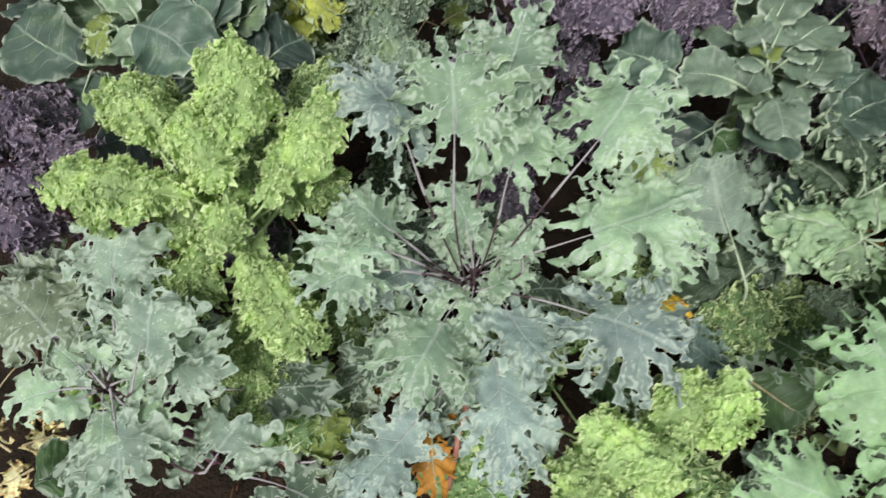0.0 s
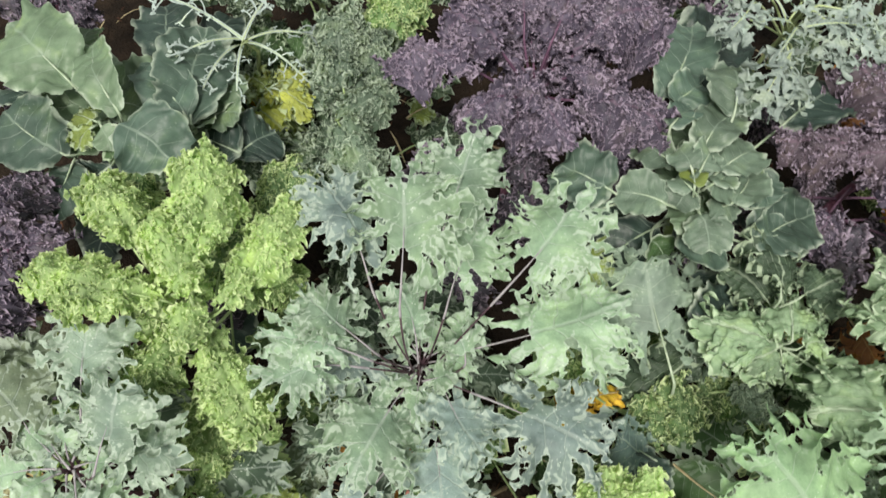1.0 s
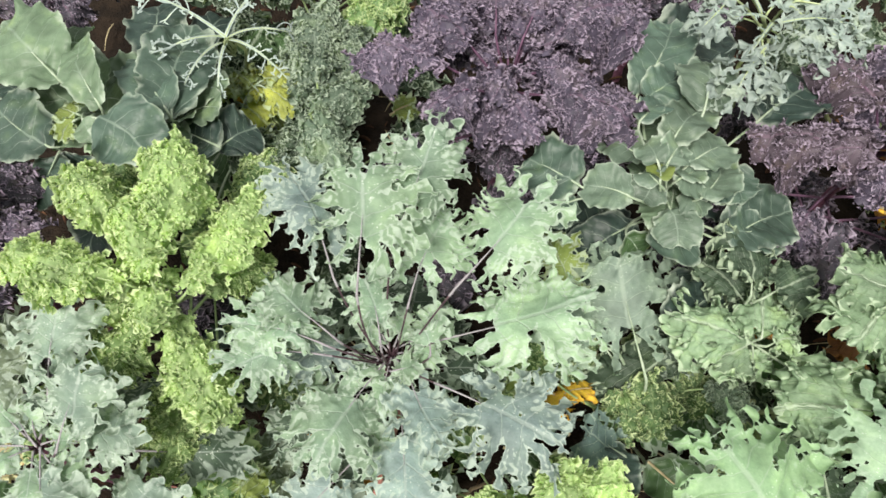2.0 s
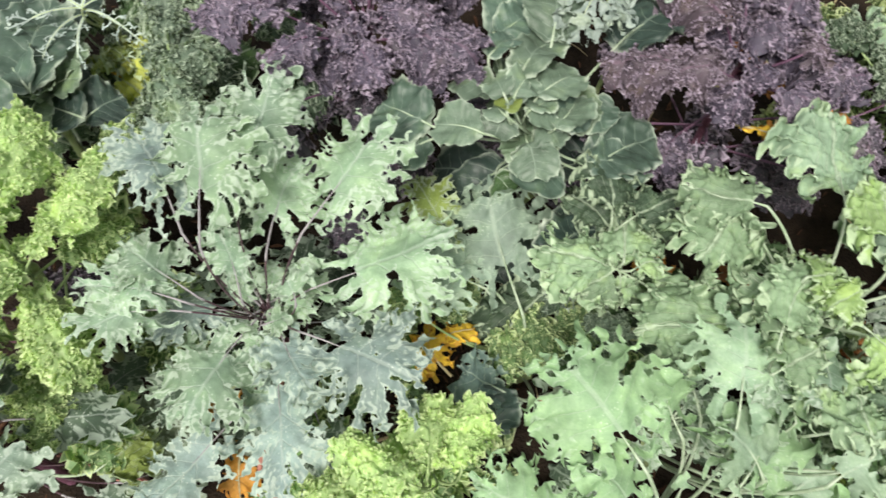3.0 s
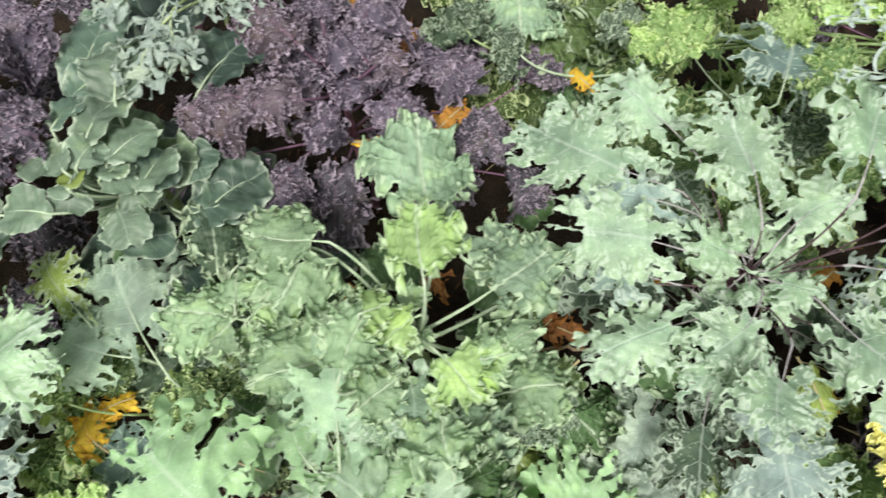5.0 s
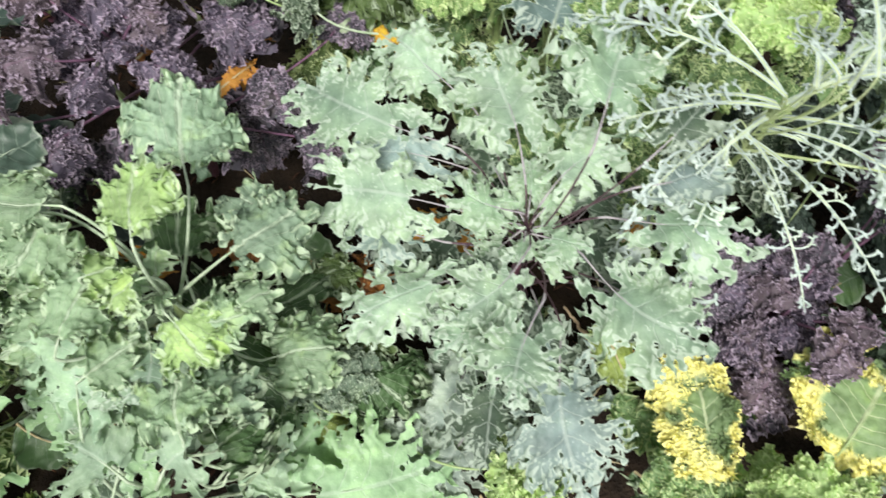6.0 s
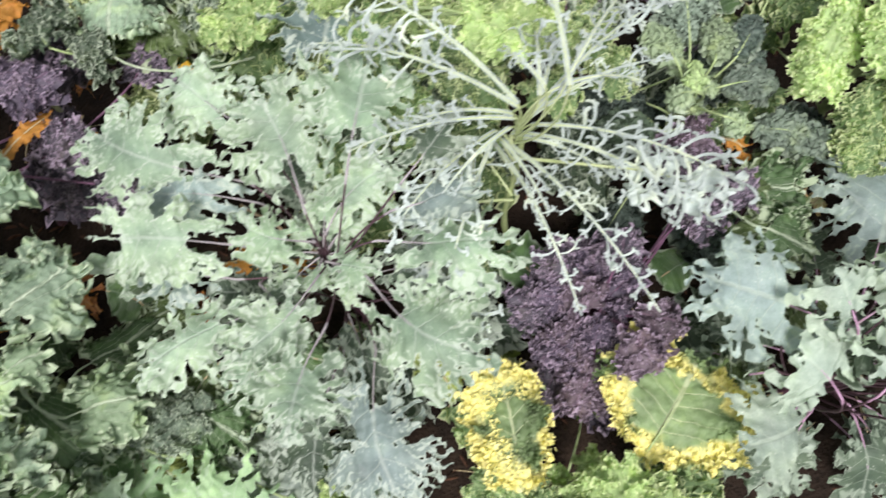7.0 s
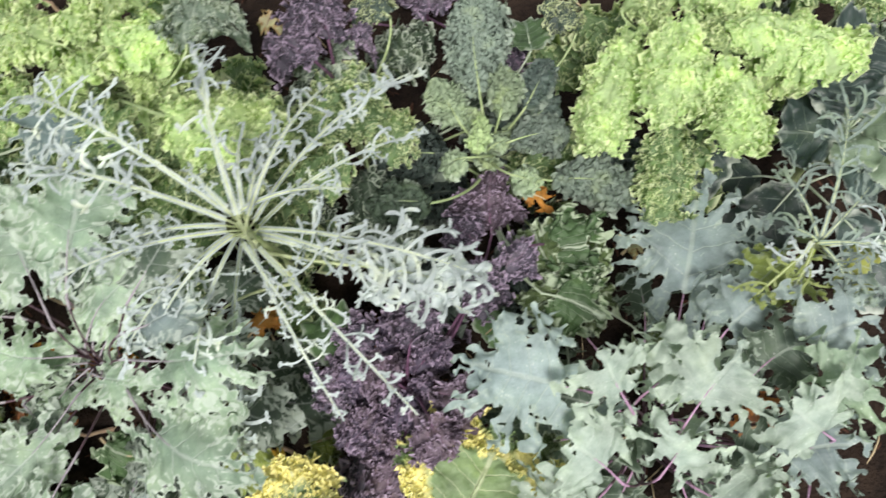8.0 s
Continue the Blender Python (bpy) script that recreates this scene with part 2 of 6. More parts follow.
def tube(line, radii, sides=6):
    tan, side, nor = frames_along(line)
    ang = np.linspace(0, 2 * math.pi, sides, endpoint=False)
    ring = side[:, None] * np.cos(ang)[None, :, None] + nor[:, None] * np.sin(ang)[None, :, None]
    return (line[:, None] + ring * np.asarray(radii)[:, None, None]).reshape(-1, 3), grid_quads(len(line), sides, closed=True)


def wander(rng, n, knots, size=1.0):
    """A smooth random curve through n samples."""
    return np.interp(np.linspace(0, 1, n), np.linspace(0, 1, knots), rng.normal(0, size, knots))


def ease(x, a, b):
    x = np.clip((x - a) / (b - a), 0, 1)
    return x * x * (3 - 2 * x)


SHAPE = {
    # sheets round a midrib: spacing, fullness, neck, widest place, lobes, cut depth, teeth a lobe, tooth depth, forward lean,
    # frills (amplitude, count, power), crumple (metres, shortest and longest wave, amount at the midrib, power), cup
    "lacinato": dict(gap=0.0020, full=0.42, neck=0.85, wide=0.85, lobes=7, deep=0.06, teeth=3.0, nip=0.08, ahead=0.2, frills=((0.05, 7, 2.0),), crumple=(0.0042, 0.0070, 0.014, 0.80, 1.0), cup=-0.24),
}
CUTOUT = {
    # spread leaves: spacing, widest place, narrowing to the base, slits a side (count, how far in, width as a share of a lobe, pinch at the rim)
    # or lobes (side veins, body, fatness, fingers) or fringe (body, finger spacing, stoutness, clefts and their depth), fork and stub (how often and how far a finger forks), curls (spacing, radius, lift, bare midrib),
    # heart (bare middle), cells (spacing and height of the swellings between the veins),
    # teeth round the rim, tooth depth, forward lean, frills (amplitude, count, power), crumple (metres, shortest and longest wave, amount within, power), ragged (metres), cup
    "russian": dict(gap=0.0027, wide=0.56, neck=0.62, blunt=2.2, fringe=(0.42, 0.0165, 0.62, 8, 1.25), teeth=40, nip=0.0, ahead=0.55, frills=((0.050, 3.0, 1.4), (0.020, 8, 2.0)), crumple=(0.0024, 0.014, 0.034, 0.10, 2.0), ragged=0.0028, cup=-0.08),
    "fan": dict(gap=0.0028, wide=0.58, neck=0.60, blunt=2.2, fringe=(0.44, 0.0205, 0.54, 8, 1.3), fork=0.3, teeth=40, nip=0.0, ahead=0.55, frills=((0.045, 3.0, 1.6), (0.018, 7, 2.0)), crumple=(0.0022, 0.016, 0.04, 0.10, 2.0), ragged=0.0030, cup=-0.08),
    "oak": dict(gap=0.0027, wide=0.57, neck=0.66, blunt=2.1, fringe=(0.40, 0.0290, 0.52, 6, 1.0), fork=0.9, stub=0.55, teeth=20, nip=0.0, ahead=0.65, frills=((0.050, 3.0, 1.5), (0.020, 7, 2.2)), crumple=(0.0022, 0.016, 0.045, 0.10, 2.0), ragged=0.0032, cup=-0.08),
    "broad": dict(gap=0.0031, wide=0.60, neck=0.97, blunt=2.25, slits=(), teeth=26, nip=0.014, ahead=0.3, frills=((0.044, 1.5, 1.5), (0.028, 5.0, 2.6)), crumple=(0.0016, 0.022, 0.055, 0.35, 1.6), ragged=0.0018, cup=0.06),
    "skeletal": dict(gap=0.0022, wide=0.56, neck=0.50, lobes=(5, 0.10, 0.42, 0.75), teeth=30, nip=0.04, ahead=0.6, frills=((0.10, 3.4, 1.4), (0.06, 8, 2.0)), crumple=(0.0040, 0.012, 0.034, 0.10, 1.8), ragged=0.0045, cup=-0.12),
    "savoy": dict(gap=0.0026, wide=0.57, neck=0.70, blunt=2.2, fringe=(0.70, 0.0225, 0.92, 7, 0.8), teeth=34, nip=0.0, ahead=0.5, frills=((0.080, 2.6, 1.6), (0.060, 8, 2.3), (0.030, 15, 3.0)), crumple=(0.0026, 0.010, 0.024, 0.12, 2.0), ragged=0.003, cup=-0.20, cells=(0.021, 0.0050)),
    "yellowed": dict(gap=0.0030, wide=0.52, neck=0.70, slits=((5.0, 0.18, 0.25, 0.4),), teeth=30, nip=0.05, ahead=0.4, frills=((0.055, 3.2, 2.4), (0.030, 8, 3.4)), crumple=(0.0026, 0.010, 0.028, 0.08, 3.0), ragged=0.004, cup=-0.12, cells=(0.022, 0.0035), heart=0.58, curls=(0.0043, 0.0029, 0.9, 0.0)),
    "curly": dict(gap=0.0032, wide=0.54, neck=0.64, slits=((4.0, 0.26, 0.20, 0.1),), teeth=22, nip=0.04, ahead=0.45, frills=((0.10, 2.4, 1.3), (0.04, 6, 1.8)), crumple=(0.0020, 0.014, 0.03, 0.3, 1.0), ragged=0.004, cup=-0.36, cells=(0.025, 0.0140), heart=0.12, curls=(0.0046, 0.0030, 0.82, 0.06)),
}
CUTOUT["purple"] = dict(CUTOUT["curly"], heart=0.0, neck=0.68, wide=0.56, cup=-0.52, cells=(0.023, 0.0125), frills=((0.10, 2.4, 1.1), (0.05, 6, 1.6)), curls=(0.0045, 0.0025, 0.95, 0.03))
CUTOUT["frilled"] = dict(CUTOUT["yellowed"], heart=0.34, cells=(0.022, 0.0075), cup=-0.30, neck=0.8)
CUTOUT["dead"] = dict(CUTOUT["russian"], fringe=(0.40, 0.0180, 0.62, 9, 1.2), frills=((0.12, 3, 1.5), (0.06, 8, 2.0)))


def waves(rng, x, y, short, long, count=9):
    """A random wavy field over a flat sheet, about 1 high."""
    total = np.zeros_like(x)
    for _ in range(count):
        k, a = 2 * math.pi / math.exp(rng.uniform(math.log(short), math.log(long))), rng.random() * 6.283
        total += np.sin(k * (math.cos(a) * x + math.sin(a) * y) + rng.random() * 6.283)
    return total * math.sqrt(2 / count)


def finger(px, py, a, b, wide, narrow):
    """How deep a point lies inside a rounded finger from a to b."""
    dx, dy = b[0] - a[0], b[1] - a[1]
    f = np.clip(((px - a[0]) * dx + (py - a[1]) * dy) / (dx * dx + dy * dy + 1e-12), 0, 1)
    return wide + (narrow - wide) * f - np.hypot(px - a[0] - f * dx, py - a[1] - f * dy)


def lobed(rng, p, px, py, length, width):
    """Depth inside a leaf that is cut into lobes: a body round the midrib, a lobe on each side vein, fingers on each lobe."""
    veins, body, fat, sub = p["lobes"]
    half = 0.5 * width
    rise = np.clip(px / length, 0, 1)
    field = half * body * (np.sin(np.pi * np.clip(0.10 + 0.82 * rise, 0, 1)) ** 0.7) - np.abs(py)
    field = np.minimum(field, np.minimum(px + 0.02 * length, 0.90 * length - px))
    pitch = 0.80 * length / veins
    for sign in (-1, 1):
        off = rng.uniform(0.3, 0.7)
        for i in range(veins):
            f = 0.08 + 0.66 * (i + off + rng.uniform(-0.12, 0.12)) / veins
            lean = radians(70 - 36 * f + rng.normal(0, 4))
            rim = half * (0.40 + 0.60 * math.sin(math.pi * min(1, 0.14 + 0.78 * f)) ** 0.8) * rng.uniform(0.82, 1.0)
            along = np.linspace(0, 1.2 * half, 60)
            within = (np.abs((f * length + along * math.cos(lean) - 0.5 * length) / (0.52 * length)) ** 2.3 + (along * math.sin(lean) / half) ** 2.3) < 1
            reach = min(along[within].max(), 1.35 * rim) * rng.uniform(0.86, 1.0)
            r = 0.5 * pitch * fat * rng.uniform(0.85, 1.1)
            a = np.array((f * length, 0.0))
            d = np.array((math.cos(lean), sign * math.sin(lean)))
            b = a + d * (reach - 0.5 * r)
            field = np.maximum(field, finger(px, py, a, b, r, 0.55 * r))
            for place, long in ((0.56, 0.42), (0.80, 0.62)):
                for turn in (-1, 1):
                    w = turn * radians(rng.uniform(38, 60))
                    e = np.array((d[0] * math.cos(w) - d[1] * math.sin(w), d[0] * math.sin(w) + d[1] * math.cos(w)))
                    o = a + d * reach * (place + rng.uniform(-0.07, 0.07))
                    field = np.maximum(field, finger(px, py, o, o + e * pitch * long * rng.uniform(0.55, 1.0), sub * r, sub * r * 0.65))
    r = 0.5 * pitch * fat
    field = np.maximum(field, finger(px, py, np.array((0.7 * length, 0.0)), np.array((length - 0.6 * r, 0.0)), 1.2 * r, 0.7 * r))
    for w in (-0.95, 0.95):
        o = np.array((0.88 * length, 0.0))
        field = np.maximum(field, finger(px, py, o, o + pitch * 0.6 * np.array((math.cos(w), math.sin(w))), sub * r, 0.65 * sub * r))
    return field


def fringed(rng, p, px, py, length, width):
    """Depth inside a broad leaf with a fringe: a fan-shaped body parted by clefts, and forked, club-ended fingers all round its rim."""
    body, pitch, stout, clefts, cut = p["fringe"]
    pitch *= min(1.0, 0.45 + width / 0.28)
    stub = p.get("stub", 1.0)
    mid, half, blunt = p["wide"] * length, 0.5 * width, p["blunt"]

    def rim(a):
        ca, sa = math.cos(a), math.sin(a)
        x = mid + (length - mid if ca > 0 else mid) * math.copysign(abs(ca) ** (2 / blunt), ca)
        narrow = p["neck"] + (1 - p["neck"]) * float(ease(x / length, 0.0, p["wide"]))
        return np.array((x - mid, half * narrow * math.copysign(abs(sa) ** (2 / blunt), sa)))

    far = np.where(px > mid, length - mid, mid)
    narrow = p["neck"] + (1 - p["neck"]) * ease(px / length, 0.0, p["wide"])
    qx, qy = (px - mid) / far, py / (half * narrow)
    rho = (np.abs(qx) ** blunt + np.abs(qy) ** blunt) ** (1 / blunt)
    th = np.arctan2(qy, qx)
    gaps = [(-2.5 + 5.0 * (i + rng.uniform(0.2, 0.8)) / clefts, cut * rng.uniform(0.16, 0.42), rng.uniform(0.06, 0.13)) for i in range(clefts)]
    edge = np.full_like(px, body)
    for at, deep, wide in gaps:
        edge = edge - deep * np.exp(-((th - at) / wide) ** 2)
    field = (edge - rho) * 0.5 * min(width, length)
    centre = np.array((mid, 0.0))
    walk_, last, a = 0.0, rim(-2.85), -2.85
    while a < 2.85:
        a += 0.02
        here = rim(a)
        walk_ += np.linalg.norm(here - last)
        last = here
        if walk_ < pitch:
            continue
        walk_ = pitch * rng.uniform(-0.25, 0.25)
        shy = sum(deep * math.exp(-((a - at) / wide) ** 2) for at, deep, wide in gaps)
        if shy > 0.2 and rng.random() < 0.8:
            continue
        reach = rng.uniform(0.82, 1.08) - 0.6 * shy
        inner, outer = centre + here * (body - 0.22), centre + here * reach
        way = unit(outer - inner)
        outer = outer + 0.22 * pitch * np.array((rng.normal(0, 0.6) + 0.4, rng.normal(0, 0.6)))
        r = 0.5 * pitch * stout * rng.uniform(0.8, 1.15)
        field = np.maximum(field, finger(px, py, inner, outer, 1.15 * r, 0.80 * r))
        for turn in (-1, 1):
            if rng.random() < p.get("fork", 0.45):
                w = turn * rng.uniform(0.5, 1.15)
                e = np.array((way[0] * math.cos(w) - way[1] * math.sin(w), way[0] * math.sin(w) + way[1] * math.cos(w)))
                o = inner + (outer - inner) * rng.uniform(0.60, 0.90)
                field = np.maximum(field, finger(px, py, o, o + e * pitch * stub * rng.uniform(0.4, 0.8), 0.58 * r, 0.46 * r))
    return field


def cells(rng, x, y, pitch):
    """Distance to the nearest of many points strewn over a sheet, as a share of their spacing."""
    cast = rng.random((24, 24, 2))
    ix, iy = np.floor(x / pitch).astype(int), np.floor(y / pitch).astype(int)
    best = np.full(x.shape, 9.0)
    for dx in (-1, 0, 1):
        for dy in (-1, 0, 1):
            spot = cast[(ix + dx) % 24, (iy + dy) % 24]
            best = np.minimum(best, np.hypot((ix + dx + spot[..., 0]) - x / pitch, (iy + dy + spot[..., 1]) - y / pitch))
    return best


def cutout(kind, base, tip, width, arch, roll, seed, coarse=1.0):
    """A spread leaf: a sheet trimmed to a lobed, toothed, ragged outline with slits from the rim, wavy and crumpled towards the rim."""
    rng, p = np.random.default_rng(seed), CUTOUT[kind]
    length = np.linalg.norm(np.subtract(tip, base))
    gap = max(p["gap"] * coarse, length / 105)
    xs, ys = np.meshgrid(np.arange(-0.07 * length, 1.09 * length, gap), np.arange(-0.62 * width, 0.62 * width + gap, gap), indexing="ij")
    # the outline, in ragged coordinates
    rag = p["ragged"] * min(1.0, width / 0.15)
    wx, wy = xs + rag * waves(rng, xs, ys, 0.014, 0.05), ys + rag * waves(rng, xs, ys, 0.014, 0.05)
    mid = p["wide"] * length
    far = np.where(wx > mid, length - mid, mid)
    half = 0.5 * width * (p["neck"] + (1 - p["neck"]) * ease(wx / length, 0.0, p["wide"]))
    px, py = (wx - mid) / far, wy / half
    blunt = p.get("blunt", 2.4)
    rho = (np.abs(px) ** blunt + np.abs(py) ** blunt) ** (1 / blunt)
    th = np.arctan2(py, px)
    around = th * p["teeth"] / 2 + 0.9 * waves(rng, xs, ys, 0.05, 0.12, 5)
    tooth = (1 - np.abs(np.sin(around))) ** 2 if kind == "broad" else np.abs(np.cos(around)) ** 4
    rim = 1.0 - p["nip"] * 2 * tooth * (1 + 0.4 * waves(rng, xs, ys, 0.02, 0.06, 5)) * ease(wx / length, 0.0, 0.15)
    field = (rim - rho) * 0.5 * min(width, length)
    for count, reach, wide, pinch in p.get("slits", ()):
        for sign in (-1, 1):
            q = (wx - p["ahead"] * np.abs(wy)) / length * count * rng.uniform(0.9, 1.1) + rng.random() + 0.12 * waves(rng, xs, ys, 0.05, 0.15, 4)
            pitch = length / count
            deep = np.clip((rho - (1 - reach * (1 + 0.28 * waves(rng, xs, ys, 0.04, 0.1, 4)))) / reach, 0, 1.2)
            open_ = wide * 0.5 * np.minimum(deep, 1) ** 0.6 * (1 - pinch * np.clip(deep, 0, 1) ** 2) * (1 + 0.25 * waves(rng, xs, ys, 0.02, 0.06, 4))
            slit = (np.abs(q - np.round(q)) - open_) * pitch
            field = np.where((wy * sign > 0) & (deep > 0) & (np.abs(wy) > 0.004), np.minimum(field, slit), field)
    if "lobes" in p:
        field = lobed(rng, p, wx, wy, length, width) + 0.0011 * waves(rng, xs, ys, 0.008, 0.015)
    if "fringe" in p:
        field = fringed(rng, p, wx, wy, length, width) + 0.0009 * waves(rng, xs, ys, 0.008, 0.015)
    inside = field > 0
    quad = inside[:-1, :-1] | inside[1:, :-1] | inside[:-1, 1:] | inside[1:, 1:]
    gx, gy = np.gradient(field, gap)
    pull = np.where(inside, 0, np.clip(-field / (gx ** 2 + gy ** 2 + 1e-6), 0, None))
    far = np.hypot(pull * gx, pull * gy)
    pull = pull * np.minimum(1, 1.25 * gap / np.maximum(far, 1e-9))
    xs, ys = xs + pull * gx, ys + pull * gy
    # relief
    rho = np.clip(rho, 0, 1.1)
    size, short, long, inner, power = p["crumple"]
    size *= min(1.0, 0.3 + width / 0.17)
    grow = size * (inner + (1 - inner) * rho ** power)
    h = p["cup"] * rng.uniform(0.3, 1.6) * width * (2 * ys / width) ** 2 + waves(rng, xs, ys, 0.6 * width, 1.6 * width, 5) * 0.035 * width
    x, y = xs + grow * waves(rng, xs, ys, short, long), ys + grow * waves(rng, xs, ys, short, long)
    h = h + grow * waves(rng, xs, ys, short, long) * 1.25
    if "cells" in p:
        # the sheet swells between the veins and is creased along them
        pitch, swell = p["cells"]
        crease = cells(rng, xs - 0.3 * np.abs(ys), ys, pitch * min(1.0, 0.4 + width / 0.2))
        fine = cells(rng, xs, ys, 0.0105)
        h = h + 0.30 * swell * (1 - 1.6 * np.minimum(fine, 0.9) ** 2)
        h = h + swell * min(1.0, 0.4 + width / 0.2) * (1 - 1.6 * np.minimum(crease, 0.9) ** 2) - 0.6 * swell * np.exp(-(ys / (0.07 * width)) ** 2) * ease(1 - xs / length, 0.1, 0.5)
    for amount, count, power in p["frills"]:
        turn = 2 * math.pi * ((xs - 0.4 * np.abs(ys)) / length * count * rng.uniform(0.85, 1.15)) + np.where(ys > 0, 0.0, rng.random() * 6.28) + 0.8 * waves(rng, xs, ys, 0.05, 0.2, 4)
        push = amount * width * rho ** power * ease(np.abs(ys) / width, 0.0, 0.12)
        h = h + push * np.sin(turn)
        x = x + push * np.cos(turn) * (0.3 if kind == "broad" else 0.8)
    line = bow(base, tip, arch * length, 40)
    sway = frames_along(line)[1] * (np.sin(np.linspace(0, math.pi, 40)) * rng.normal(0, 0.05) * length)[:, None]
    line[:, :2] += sway[:, :2]
    tan, side, nor = frames_along(line, roll)
    s = np.linspace(0, 1, 40)

    def laid(x, y, h):
        """Points of the flat leaf, laid along the bowed midrib."""
        u = x / length
        pos, t3, s3, n3 = (np.stack([np.interp(u, s, track[:, c]) for c in range(3)], -1) for track in (line, tan, side, nor))
        return pos + t3 * ((u - np.clip(u, 0, 1))[..., None] * length) + s3 * y[..., None] + n3 * h[..., None]

    rows, cols = xs.shape
    quads = grid_quads(rows, cols)[quad.ravel()]
    used, quads = np.unique(quads, return_inverse=True)
    rims = np.clip(1 - field / 0.006 if "fringe" in p else np.maximum(rho, 1 - field / 0.010), 0, 1)
    if "curls" in p and p.get("heart", 0) < 0.3:
        rims = 0.5 * rims
    uv = np.stack([xs / length, 0.5 + ys / width], -1).reshape(-1, 2)
    parts = [(laid(x, y, h).reshape(-1, 3)[used], quads.reshape(-1, 4), uv[used], rims.reshape(-1)[used])]
    if "curls" in p:
        # the frilled upper side: many small ruffled cups, side by side, on lumpy ground
        spacing, radius, lift, bare = p["curls"]
        step_ = spacing * (2.3 if coarse > 1.3 else 1.2 if coarse > 1.1 else 1.0)
        cx, cy = np.meshgrid(np.arange(0, 1.02 * length, step_), np.arange(-0.56 * width, 0.56 * width, step_ * 0.87), indexing="ij")
        cx = cx + (np.arange(cx.shape[1]) % 2)[None] * step_ / 2
        cx, cy = (cx + rng.normal(0, 0.24 * step_, cx.shape)).ravel(), (cy + rng.normal(0, 0.24 * step_, cy.shape)).ravel()
        ix = np.clip(np.round((cx + 0.07 * length) / gap).astype(int), 0, rows - 1)
        iy = np.clip(np.round((cy + 0.62 * width) / gap).astype(int), 0, cols - 1)
        keep_ = (field[ix, iy] > -0.004) & (crease[ix, iy] < rng.uniform(0.60, 1.15, cx.shape) if "cells" in p else True) & (np.abs(cy) > bare * width * (1.1 - cx / length) * rng.uniform(0.3, 1.5, cx.shape)) & (rho[ix, iy] > p.get("heart", 0.0) * (rng.uniform(0.4, 1.4, cx.shape) if p.get("heart", 0.0) < 0.3 else rng.uniform(0.92, 1.12, cx.shape)))
        cx, cy, ix, iy = cx[keep_], cy[keep_], ix[keep_], iy[keep_]
        n, m = len(cx), 5
        full = (rho[ix, iy] * 0.3 + 0.7) * (np.clip(1.25 - 0.55 * crease[ix, iy], 0.6, 1.2) if "cells" in p else 1.0)
        big = radius * (2.0 if coarse > 1.3 else 1.15 if coarse > 1.1 else 1.0) * ((0.6 + 1.3 * rng.random(n) ** 2.2) * full)[:, None, None]
        k = np.array((0.16, 1.0))[None, :, None]
        th = np.linspace(0, 2 * math.pi, m, endpoint=False)[None, None, :]
        ph, lobes = rng.random((n, 1, 1)) * 6.28, rng.integers(2, 4, (n, 1, 1))
        wav = np.sin(lobes * th + ph + 0.8 * k)
        rad = big * k * (1 + 0.25 * np.sin((lobes + 1) * th + 2 * ph) * k + 0.16 * rng.normal(0, 1, (n, 1, m)) * k)
        up = big * lift * (k ** 1.4 + 0.70 * k ** 1.2 * wav) - 0.0012
        rise_x, rise_y = np.gradient(h, gap)
        tx = np.clip(-rise_x[ix, iy], -1.2, 1.2)[:, None, None] + rng.normal(0, 0.16, (n, 1, 1))
        ty = np.clip(-rise_y[ix, iy], -1.2, 1.2)[:, None, None] + rng.normal(0, 0.16, (n, 1, 1)) + 0.30 * np.sign(cy)[:, None, None] * rho[ix, iy][:, None, None]
        ox, oy = rad * np.cos(th), rad * np.sin(th)
        rx, ry = cx[:, None, None] + ox + tx * up, cy[:, None, None] + oy + ty * up
        rh = h[ix, iy][:, None, None] + up - tx * ox - ty * oy
        # the cups follow the lumps of the sheet
        rx = rx + (x - xs)[ix, iy][:, None, None]
        ry = ry + (y - ys)[ix, iy][:, None, None]
        one = grid_quads(2, m, closed=True)
        quads_ = (one[None] + (np.arange(n) * 2 * m)[:, None, None]).reshape(-1, 4)
        suv = np.stack(np.broadcast_arrays(np.clip(rx / length, 0, 1), np.full_like(rx, 0.80)), -1).reshape(-1, 2)
        parts.append((laid(rx, ry, rh).reshape(-1, 3), quads_, suv, np.broadcast_to((0.25 + 0.75 * k if p.get("heart", 0) < 0.3 else 0.5 + 0.5 * k) * rng.uniform(0.80, 1.1, (n, 1, 1)), rx.shape).clip(0, 1).reshape(-1)))
    starts = np.cumsum([0] + [len(q[0]) for q in parts])
    return (np.concatenate([q[0] for q in parts]), np.concatenate([q[1] + o for q, o in zip(parts, starts)]), np.concatenate([q[2] for q in parts]), line, np.concatenate([q[3] for q in parts]))


